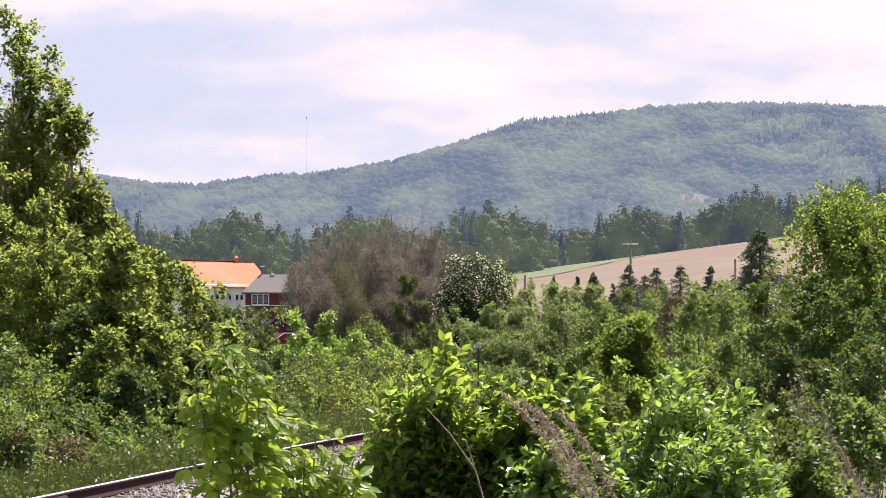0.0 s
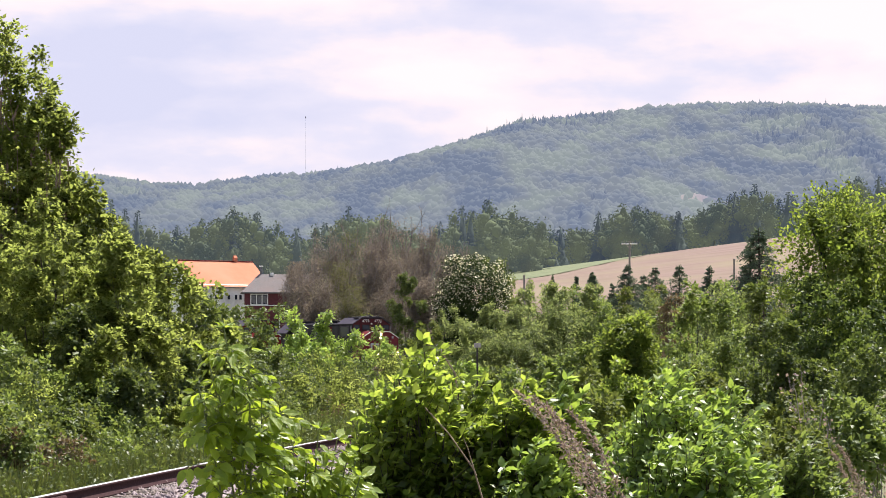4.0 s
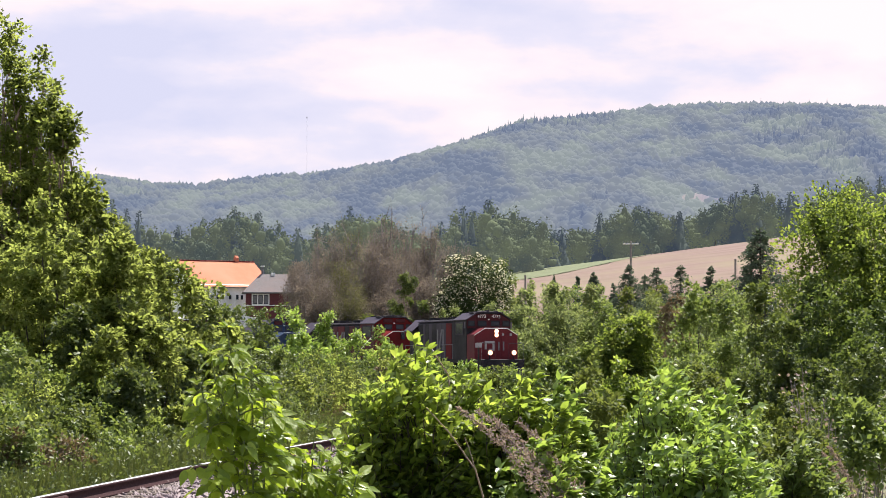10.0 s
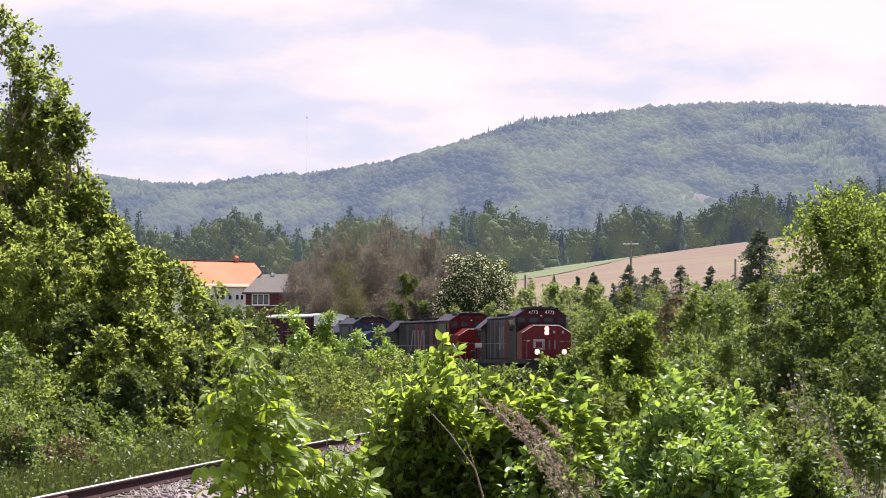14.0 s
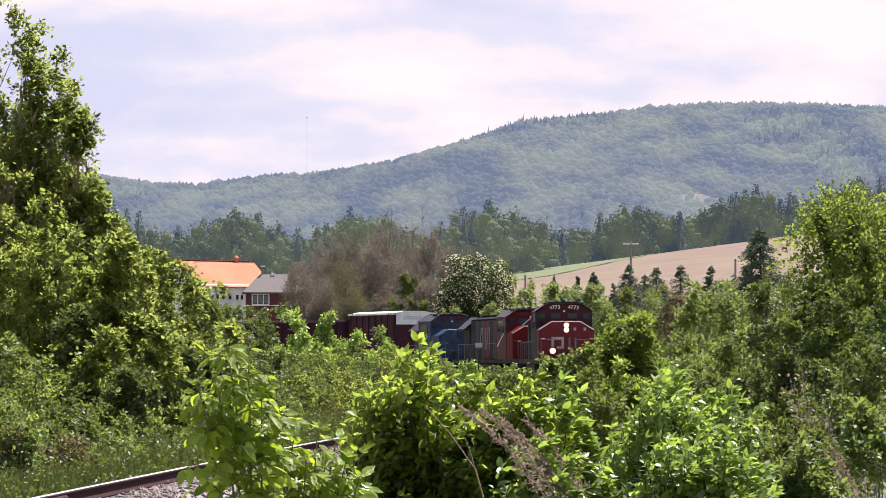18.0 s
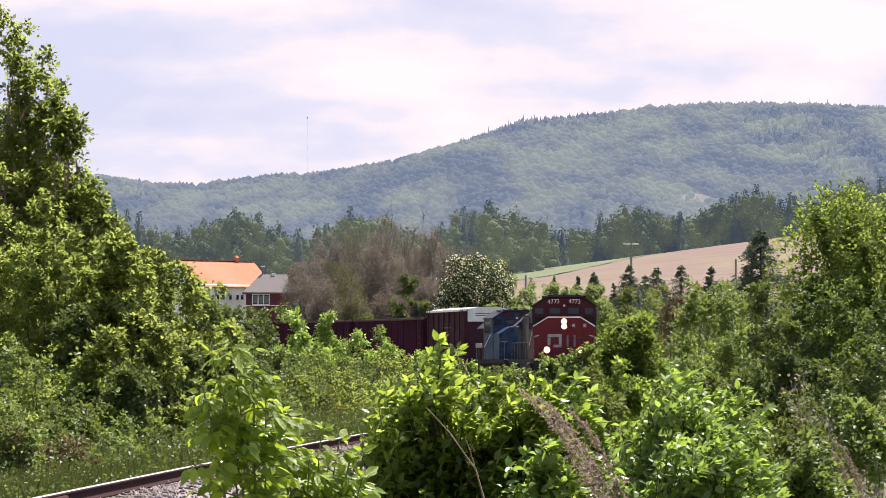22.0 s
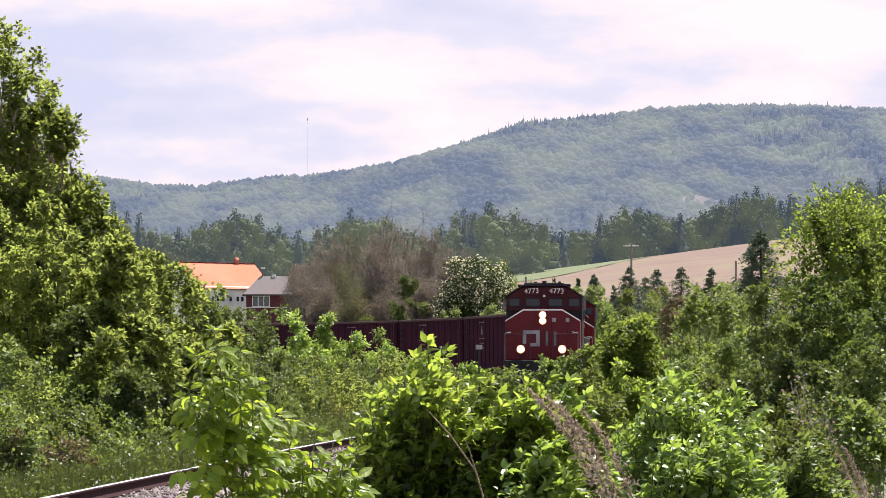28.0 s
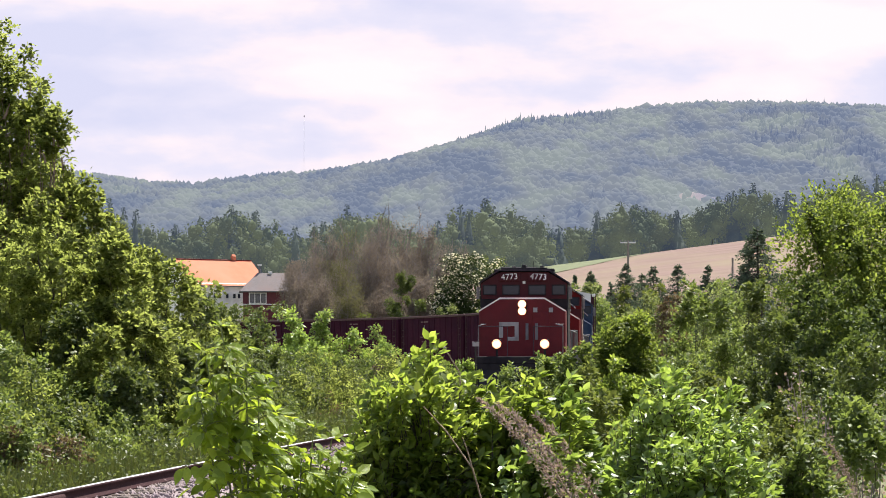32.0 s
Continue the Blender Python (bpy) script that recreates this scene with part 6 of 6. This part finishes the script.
def sapling(name, x, y, label, seed, stems, leaf, reach, low=0.66):
    """A young tree: stems (sideways offset of the tip, height of the tip), side twigs and broad drooping leaves, each a piece of its own."""
    rng = np.random.default_rng(seed)
    z = gz(x, y)
    ob = tagged(empty(name, pose(x, y, z)), label, "sapling", "saplings in the foreground")
    paths, spots = [], []
    for dx, top in stems:
        h = top - z
        p = bent((0, rng.normal() * 0.03, -0.05), (0, rng.normal() * 0.10, h), rng, 12, 0.02)
        p[:, 0] += dx * (0.2 * np.linspace(0, 1, 12) + 0.8 * np.linspace(0, 1, 12) ** 3)
        paths.append((p, 0.010, 0.003))
        at = lambda t: np.array([np.interp(t, np.linspace(0, 1, 12), p[:, c]) for c in range(3)])
        for t in np.linspace(low, 0.99, 19):
            a = rng.uniform(0, 2 * math.pi)
            spots.append((at(t), np.array([math.cos(a), math.sin(a), 0.15]), 1.0 if t < 0.9 else 0.8))
        for k in range(7):                       # young leaves at the tip
            a = k * 1.57 + rng.uniform(0, 1)
            spots.append((at(1.0), np.array([math.cos(a) * 0.8, math.sin(a) * 0.8, 0.9]), 0.9))
        for k in range(11):
            c = at(low + (0.965 - low) * k / 10 + rng.uniform(-0.02, 0.02))
            a = k * 2.4 + rng.uniform(-0.5, 0.5)
            out = np.array([math.cos(a), math.sin(a) * 0.7, 0.0])
            ln = reach * (1.3 - 0.07 * k) * rng.uniform(0.8, 1.15)
            q = np.stack([c + out * ln * w + np.array([0, 0, ln * (0.75 * w - 0.6 * w * w)]) for w in np.linspace(0, 1, 6)])
            paths.append((q, 0.004, 0.0015))
            for w in np.linspace(0.2, 1, 9):
                side = np.cross(out, (0, 0, 1.0)) * (1 if int(w * 10) % 2 else -1)
                i = min(4, int(w * 5))
                spots.append((q[i] + (q[i + 1] - q[i]) * (w * 5 - i), out * 0.7 + side * 0.8 + rng.normal(size=3) * 0.2, 1.0))
    tube_part("branchwork", paths, M["greenstem"], ob, sides=5)
    spots.sort(key=lambda q: -q[0][2])
    V, Q, T, o4 = [], [], [], 0
    for n_, (c, d, big_) in enumerate(spots):
        d = unit(d + np.array([0.35, 0, -rng.uniform(0.15, 0.9)]))
        up = unit(np.array([0, -0.3 - 0.5 * (n_ % 3 == 0), 1.0]) + 0.35 * rng.normal(size=3) + d * 0.3)
        s_ = unit(np.cross(up, d))
        m = Matrix((d, s_, np.cross(d, s_))).transposed().to_4x4()
        m.translation = Vector(c + d * 0.015)
        m = m @ Matrix.Scale(leaf * big_ * rng.uniform(0.65, 1.1), 4)
        me = LEAVES[rng.integers(6)]
        if n_ < 300:
            ob_leaf = new("leaf", me)
            ob_leaf.parent = ob
            ob_leaf.matrix_basis = m
        else:
            V.extend((m @ v.co)[:] for v in me.vertices)
            for p in me.polygons:
                (Q if len(p.vertices) == 4 else T).append([k + o4 for k in p.vertices])
            o4 += len(me.vertices)
    if V:
        tagged(raw("foliage", V, [np.array(T), np.array(Q)], M["sapling"], ob, "dense lower leaves"), kind="stuff")
    return ob


def foreground_shrub(name, x, y, top, width, label, seed, leaf, mat, twigs, branches, depth=0.9, spires=6):
    """A shrub close by: each branch is a piece that can sway, with leafy twigs that reach the outside of the crown."""
    rng = np.random.default_rng(seed)
    z = gz(x, y)
    h = top - z
    ob = tagged(empty(name, pose(x, y, z)), label, "shrub", "shrubs in the foreground")
    mid, rad = np.array([0, 0, h * 0.52]), np.array([width * 0.5, width * depth * 0.5, h * 0.43])
    d = unit(rng.normal(size=(twigs * 3, 3)))
    d = d[d[:, 2] > -0.25][:twigs]
    lump = 1 + 0.13 * np.sin(d[:, 0] * 7 + seed) * np.cos(d[:, 2] * 6 + 1.7 * seed) + 0.09 * np.sin(d[:, 1] * 9 + d[:, 0] * 4)
    end = mid + d * rad * (lump * rng.uniform(0.86, 1.06, len(d)))[:, None]
    ln = rng.uniform(0.10, 0.24, len(d)) * min(width, 1.1)
    grow_ = unit(d * np.array([0.8, 0.8, 0.5]) + np.array([0.3, 0, 0.5]) + rng.normal(size=d.shape) * 0.3)
    for k in rng.choice(np.nonzero(d[:, 2] > 0.6)[0], spires, replace=False):     # long young shoots over the top
        ln[k] *= 1.7
        grow_[k] = unit(np.array([rng.normal() * 0.25, rng.normal() * 0.25, 1.0]))
        end[k, 2] += 0.05 * h * rng.uniform(0.3, 1)
    start = end - grow_ * ln[:, None]
    slot = np.clip(((end[:, 0] / width + 0.5 + rng.normal(size=len(d)) * 0.08) * branches).astype(int), 0, branches - 1)
    parts_ = []
    for i in range(branches):
        own = np.nonzero(slot == i)[0]
        if not len(own):
            continue
        u = (i + 0.5) / branches * 2 - 1
        foot = np.array([u * width * 0.12, rng.normal() * 0.05, 0.0])
        crotch = foot + (np.array([u * width * 0.32, rng.normal() * 0.1 * width, h * 0.72]) - foot)
        paths = [(bent(foot, crotch, rng, 7, 0.05) - foot, 0.012, 0.004)]
        P, D = [], []
        for k in own:
            paths.append((np.stack([(crotch * 0.4 + start[k] * 0.6), start[k], (start[k] + end[k]) / 2, end[k]]) - foot, 0.0035, 0.0012))
            t = np.concatenate([np.linspace(0.0, 1, 11), [1, 1, 1]])
            g = grow_[k]
            a = rng.uniform(0, 6.3) + np.arange(len(t)) * 2.4
            s1 = unit(np.cross(g, (0.3, 0.2, 1.0)))
            s2 = np.cross(g, s1)
            side = s1 * np.cos(a)[:, None] + s2 * np.sin(a)[:, None]
            P.append(start[k] + (end[k] - start[k]) * t[:, None] + side * 0.008)
            D.append(unit(side * (1.15 - 0.5 * t)[:, None] + g * (0.45 + 0.4 * t)[:, None] + np.array([0.5, 0, 0.0])))
        v, f = tubes(paths, 4)
        br = raw("branch", v, f, M["bark"], ob)
        br.location = Vector(foot)
        P, D = np.concatenate(P), np.concatenate(D)
        v, f = broad_arrays(P - foot, D, leaf, rng, 0.29, up=1.0, spread=0.55, face=0.3 * unit(P - mid))
        raw("foliage", v, f, M[mat], br)
        m = int(len(own) * 9)
        e = end[rng.choice(own, m)]
        pos = mid + (e - mid) * rng.uniform(0.35, 0.86, m)[:, None] + rng.normal(size=(m, 3)) * 0.03
        v, f = leaf_arrays(pos - foot, unit(rng.normal(size=(m, 3))), leaf * 1.2, rng, 0.3)
        raw("inner_foliage", v, f, M[mat], br)
        parts_.append((br, foot, i))
    return ob, parts_


sap1 = sapling("sapling", -0.79, 11, "young sapling with broad light-green leaves", 31, [(-0.165, 1.88), (-0.24, 1.77), (-0.06, 1.79), (-0.27, 1.64), (-0.12, 1.70), (-0.19, 1.62), (0.0, 1.60)], 0.076, 0.145, 0.77)
sap2 = sapling("sapling", -0.64, 11.6, "low sapling with broad light-green leaves", 32, [(-0.11, 1.50), (0.07, 1.43), (0.24, 1.32), (-0.27, 1.33), (0.15, 1.38), (-0.05, 1.36), (-0.18, 1.42), (0.02, 1.30), (0.20, 1.30), (0.10, 1.26), (-0.10, 1.28), (0.26, 1.22), (0.0, 1.20)], 0.078, 0.15)
sap3 = sapling("sapling", -0.42, 11.8, "short sapling with pale green leaves beside the ballast", 39, [(-0.06, 1.24), (0.03, 1.16), (-0.12, 1.20), (-0.20, 1.14)], 0.08, 0.12)
big, big_parts = foreground_shrub("leafy_bush", -0.03, 14, 1.77, 1.14, "large dense green bush with glossy leaves", 33, 0.062, "dark", 760, 20)
low_bush, low_parts = foreground_shrub("leafy_bush", 0.47, 13.8, 1.66, 0.72, "low green bush at the foot of the larger ones", 35, 0.062, "dark", 420, 10)
low_bush2, low_parts2 = foreground_shrub("leafy_bush", 2.47, 17.5, 1.18, 0.77, "green low bush in rough growth", 36, 0.058, "mid", 300, 8)
front_bush, front_parts = foreground_shrub("leafy_bush", 1.49, 14.8, 1.40, 0.92, "bright green low bush before the taller ones", 37, 0.058, "lime", 420, 12)
right_bush, right_parts = foreground_shrub("leafy_bush", 1.61, 17, 1.70, 1.2, "bright green leafy bush beside the larger one", 34, 0.062, "lime", 640, 14)
lime_bush, lime_parts = foreground_shrub("leafy_bush", 0.70, 14.6, 1.63, 0.62, "bright yellow-green young bush between darker ones", 38, 0.07, "lime", 320, 8)
fore_bush, fore_parts = foreground_shrub("leafy_bush", 0.52, 12.9, 1.36, 0.5, "low bright green bush under dry weeds", 40, 0.06, "lime", 240, 7)


def dry_weed(x, y, top, lean, seed):
    """A dead weed: a leaning stalk with a brown feathery plume."""
    rng = np.random.default_rng(seed)
    z = gz(x, y)
    ob = tagged(empty("dry_weed", pose(x, y, z)), "dead brown feathery weed stalk among the leaves", "weed", "dry weeds")
    h = top - z
    w = np.linspace(0, 1, 14)[:, None]
    p = (1 - w) ** 2 * np.array([[0, 0, 0]]) + 2 * w * (1 - w) * np.array([[0.12, 0, h * 0.74]]) + w ** 2 * np.array([[lean, rng.normal() * 0.1, h]])
    tube_part("stalk", [(p, 0.007, 0.002)], M["twig"], ob)
    t = rng.uniform(0.5, 1.0, 620) ** 0.9
    c = np.stack([np.interp(t, w[:, 0], p[:, i]) for i in range(3)], -1)
    c += rng.normal(size=(620, 3)) * (0.004 + 0.016 * np.clip((1.0 - t) / 0.3, 0, 1))[:, None]
    v, f = leaf_arrays(c, unit(rng.normal(size=(620, 3)) * 0.6 + unit(np.array([2 * lean, 0, 1.0]))), 0.022, rng, 0.2)
    tagged(raw("plume", v, f, M["dry"], ob), kind="stuff")
    return ob


weeds = [dry_weed(x, y, top, lean, 41 + i) for i, (x, y, top, lean) in enumerate((
    (0.85, 12.6, 1.55, -0.64), (0.87, 12.7, 1.52, -0.56), (0.92, 12.8, 1.48, -0.54),
    (0.98, 12.8, 1.46, -0.48),
    (3.29, 20, 1.03, -0.26), (3.25, 20.3, 0.97, -0.22)))]
for i, (x, y, top, w) in enumerate(((4.86, 33, 1.46, 0.87), (5.09, 31, 1.08, 0.61))):
    bare("dead_shrub", x, y, top, w, 610 + i, "dead grey shrub with bare twigs in green growth", leaves=260, leaf=0.05, mat="dry", limbs=7, sub=6, category="shrub", group="dead shrubs", thin=0.7)
stick = tagged(empty("dry_twig", pose(0.45, 12, gz(0.45, 12))), "thin bare pale-brown twig leaning in the bush", "twig", "bare twigs")
tube_part("stem", [(np.array([(0, 0, 0), (-0.10, 0, 1.2), (-0.30, 0, 1.90), (-0.42, 0, 2.07), (-0.53, 0, 2.19)]), 0.006, 0.0025)], M["twig"], stick)
tube_part("side_twig", [(np.array([(-0.30, 0, 1.90), (-0.33, 0, 2.0), (-0.35, 0, 2.05)]), 0.003, 0.0015)], M["twig"], stick)
stick2 = tagged(empty("dry_twig", pose(0.20, 14.3, gz(0.20, 14.3))), "dead twig with a pale tip over the bush", "twig", "bare twigs")
tube_part("stem", [(np.array([(0, 0, 0), (-0.02, 0, 1.6), (-0.07, 0, 2.38), (-0.155, 0, 2.52)]), 0.006, 0.004)], M["twig"], stick2)
tube_part("tip", [(np.array([(-0.148, 0, 2.51), (-0.158, 0, 2.525), (-0.17, 0, 2.545)]), 0.008, 0.006)], M["palegrey"], stick2, "pale broken tip")

# ---- grass and stones by the rails ----
_rng = np.random.default_rng(51)
n = 27000
_u = _rng.uniform(92, 158, n)
_s = np.where(_rng.uniform(size=n) < 0.45, _rng.uniform(-0.95, 0.68, n), -(0.9 + np.abs(_rng.normal(size=n)) * 0.9))
_p = on_track(_u, _s)
_p[:, 2] = np.maximum(ground_z(_p[:, 0], _p[:, 1]), _p[:, 2] - 0.2 - 0.48 * np.clip((-_s - 1.75) / 0.95, 0, 1))
_h = _rng.uniform(0.2, 0.62, n) * np.clip((0.95 - _s) / 1.3, 0.3, 1) * (0.7 + 0.5 * np.sin(_u * 1.3 + _s * 2.0) ** 2)
_d = unit(_rng.normal(size=(n, 3)) * np.array([0.3, 0.3, 0.0]) + np.array([0, 0, 1.0]))
_w = unit(np.stack([_rng.normal(size=n), _rng.normal(size=n), np.zeros(n)], -1)) * 0.007
_tip = _p + _d * _h[:, None]
_v = np.stack([_p - _w, _p + _w, _p + _d * _h[:, None] * 0.6 + _w * 0.7, _tip], 1).reshape(-1, 3)
_b = np.arange(n)[:, None] * 4
tagged(raw("trackside_grass", _v, np.concatenate([_b + np.array([[0, 1, 2]]), _b + np.array([[0, 2, 3]])]), M["grass"]), "tall green grass along the rail", "grass", kind="stuff")
n = 16000
_u = _rng.uniform(112, 158, n)
_s = _rng.uniform(-0.66, -0.05, n)
_p = on_track(_u, _s, -0.19)
_h = _rng.uniform(0.18, 0.42, n) * (0.75 + 0.4 * np.sin(_u * 1.1) ** 2)
_d = unit(_rng.normal(size=(n, 3)) * np.array([0.35, 0.35, 0.0]) + np.array([0, 0, 1.0]))
_w = unit(np.stack([_rng.normal(size=n), _rng.normal(size=n), np.zeros(n)], -1)) * 0.008
_v = np.stack([_p - _w, _p + _w, _p + _d * _h[:, None] * 0.6 + _w * 0.7, _p + _d * _h[:, None]], 1).reshape(-1, 3)
_b = np.arange(n)[:, None] * 4
tagged(raw("track_grass", _v, np.concatenate([_b + np.array([[0, 1, 2]]), _b + np.array([[0, 2, 3]])]), M["grass"]), "green grass growing between the rails", "grass", kind="stuff")
# low weeds between and beside the rails
n = 20000
_u = _rng.uniform(92, 158, n)
_s = np.where(_rng.uniform(size=n) < 0.55, _rng.uniform(-1.3, 0.5, n), _rng.uniform(2.3, 4.2, n))
_p = on_track(_u, _s)
_low = (_s > -0.72) & (_s < -0.1)
_p[:, 2] += np.where(_low, 0.14 * _rng.uniform(0.6, 1.4, n), 0)
_p[:, 2] += np.where(_s > 1.7, -0.62, -0.18) + np.abs(_rng.normal(size=n)) * 0.16 * (0.4 + np.sin(_u * 0.9 + _s) ** 2) + np.where(_s > 1.7, 0.1, 0.04)
_v, _f = leaf_arrays(_p, unit(_rng.normal(size=(n, 3)) + np.array([0, 0, 0.5])), 0.07, _rng, 0.3)
tagged(raw("low_weeds", _v, _f, M["hedge"]), "low green weeds between the rails", "weeds", kind="stuff")
n = 9000
_u = _rng.uniform(108, 158, n)
_s = _rng.uniform(0.4, 3.2, n)
_p = on_track(_u, _s, -0.19)
_p[:, 2] -= 0.46 * np.clip((np.abs(_s) - 1.75) / 0.95, 0, 1)
_sz = _rng.uniform(0.02, 0.05, n)
_o = (OCT_V[None] * (_sz[:, None, None] * _rng.uniform(0.6, 1.3, (n, 6, 1))) + _rng.normal(size=(n, 6, 3)) * _sz[:, None, None] * 0.25 + _p[:, None])
tagged(raw("ballast_stones", _o.reshape(-1, 3), (OCT_F[None] + (np.arange(n) * 6)[:, None, None]).reshape(-1, 3), M["ballast"]), "loose grey and pinkish ballast stones", "ballast", kind="stuff")
_tie = None
for uu in np.arange(92, 158, 0.55):
    if _tie is None:
        _bm = boxes((-1.25, 1.25, -0.11, 0.11, -0.2, 0.0), bevel=0.012)
        _tie = part("tie", _bm, M["tie"], bed)
        o = _tie
    else:
        o = new("tie", _tie.data)
        o.parent = bed
    c = on_track(uu, 0, -0.175)
    o.matrix_basis = pose(*c, 0, 0, math.degrees(float(np.interp(uu, U, TH))))


# ---- wind ----
# sway of the poplar's top (metres to the right), of the saplings and of the large bush
POPLAR_SWAY = [0.19, 0.20, 0.00, -0.05, -0.08, -0.12, -0.19, -0.12, 0.11, 0.16, 0.03, 0.02, -0.14, -0.16, -0.16, -0.17, -0.15, -0.01, 0.06, 0.04, 0.18, 0.05, -0.08, 0.04, 0.11, 0.13, 0.29, 0.23, 0.18, 0.32, 0.38, 0.07, -0.07, 0.06, 0.08, 0.11, -0.01, 0.07, 0.07, 0.01, -0.08, -0.10, -0.13, -0.06, -0.01, -0.08, -0.07, -0.14, -0.08, -0.07, -0.09, -0.11, -0.14, -0.16, -0.24, -0.25]
WEED_SWAY = [0.081, 0.053, 0.047, 0.086, 0.108, 0.122, 0.133, 0.203, -0.208, -0.225, -0.011, -0.114, -0.006, 0.006, -0.156, -0.203, -0.092, -0.139, -0.128, -0.058, -0.150, -0.139, -0.097, -0.028, -0.006, -0.022, -0.039, 0.000, 0.081, 0.006, -0.128, -0.086, -0.006, -0.081, -0.069, 0.031, 0.053, 0.064, 0.164, 0.117, 0.053, 0.006, 0.075, 0.000, 0.111, 0.064, 0.192, 0.203, 0.153, 0.125, 0.053, 0.047, -0.047, -0.056, -0.017, -0.025]
SAPLING_SWAY = [0.000, 0.000, -0.017, -0.007, -0.073, -0.032, 0.044, 0.017, 0.073, -0.007, -0.083, 0.155, 0.109, 0.007, 0.068, -0.124, -0.104, 0.034, 0.119, 0.104, 0.124, 0.109, 0.170, 0.080, 0.109, 0.133, 0.146, -0.097, -0.104, 0.007, 0.017, 0.002, 0.007, 0.049, 0.146, 0.129, 0.109, 0.058, 0.044, 0.002, 0.058, 0.034, 0.017, -0.022, -0.012, -0.017, 0.017, -0.049, 0.015, 0.000, -0.027, 0.000, 0.000, 0.010, -0.032, 0.017]
BUSH_SWAY = [0.043, -0.022, -0.028, 0.019, -0.086, -0.046, -0.028, -0.077, -0.052, -0.108, -0.093, -0.046, 0.000, 0.056, -0.059, -0.142, -0.117, -0.136, -0.123, -0.046, 0.000, -0.006, 0.006, -0.015, 0.015, 0.025, -0.059, -0.077, -0.117, -0.105, -0.111, -0.046, -0.062, -0.031, 0.006, -0.012, -0.022, 0.056, 0.006, -0.077, -0.099, -0.105, -0.093, -0.056, -0.022, 0.056, 0.006, -0.062, -0.065, -0.074, -0.037, -0.111, -0.049, -0.059, -0.111, -0.031]


def sway_rows(home, values, height, gain=1.0, lag=0.0, about=None):
    """Rows that rock a thing about its foot so that a point at that height moves sideways by the values."""
    rows = []
    for i, t in enumerate(TIMES):
        v = float(np.interp(t - lag, TIMES, values)) * gain
        rows.append((t, home @ pose(0, 0.25 * math.sin(i * 1.9 + lag * 9) * math.degrees(abs(v) / height) * 0.02, 0, 0, math.degrees(math.atan2(v, height)), 0)))
    return rows


def motions():
    for ob, offset, tk in VEHICLES:
        walk(ob, train_rows(offset, tk))
    for w in SPIN:
        home = Matrix.Translation(w.location)
        r = w.location.z
        walk(w, [(float(t), home @ pose(0, 0, 0, 0, math.degrees(run(t) / r), 0)) for t in np.arange(0, 32.01, 0.15)])
    walk(clouds, [(0, pose(0, 0, 0)), (16, pose(0, 0, 0, 0, 0, 1.0)), (32, pose(0, 0, 0, 0, 0, 2.0))])
    for i, ob in enumerate(POPLARS):
        walk(ob, sway_rows(ob.matrix_basis.copy(), POPLAR_SWAY, 7.5, 0.9, 0.12 * (i % 3)))
    walk(right_tree, sway_rows(right_tree.matrix_basis.copy(), POPLAR_SWAY, 6.5, 0.25, 0.6))
    walk(sap1, sway_rows(sap1.matrix_basis.copy(), SAPLING_SWAY, 2.5, 0.7))
    walk(sap3, sway_rows(sap3.matrix_basis.copy(), SAPLING_SWAY, 2.2, 0.4, 0.3))
    walk(sap2, sway_rows(sap2.matrix_basis.copy(), SAPLING_SWAY, 2.3, 0.45, 0.2))
    for group, gain in ((big_parts, 1.0), (right_parts, 0.5), (low_parts, 0.6), (low_parts2, 0.4), (front_parts, 0.5), (lime_parts, 0.6), (fore_parts, 0.4)):
        for br, foot, i in group:
            walk(br, sway_rows(Matrix.Translation(Vector(foot)), BUSH_SWAY, 2.3, gain * (0.75 + 0.5 * ((i * 7) % 5) / 4), 0.1 * (i % 4)))
    for i, (ob, h) in enumerate(SHRUBS):
        walk(ob, sway_rows(ob.matrix_basis.copy(), POPLAR_SWAY, h, 0.022 * h * (0.6 + 0.8 * ((i * 5) % 7) / 6), 0.15 * (i % 5)))
    walk(stick2, sway_rows(stick2.matrix_basis.copy(), BUSH_SWAY, 2.5, 0.8))
    for i, w in enumerate(weeds):
        walk(w, sway_rows(w.matrix_basis.copy(), WEED_SWAY, 2.2, 1.0 if i < 4 else 0.4, 0.04 * i))


motions()
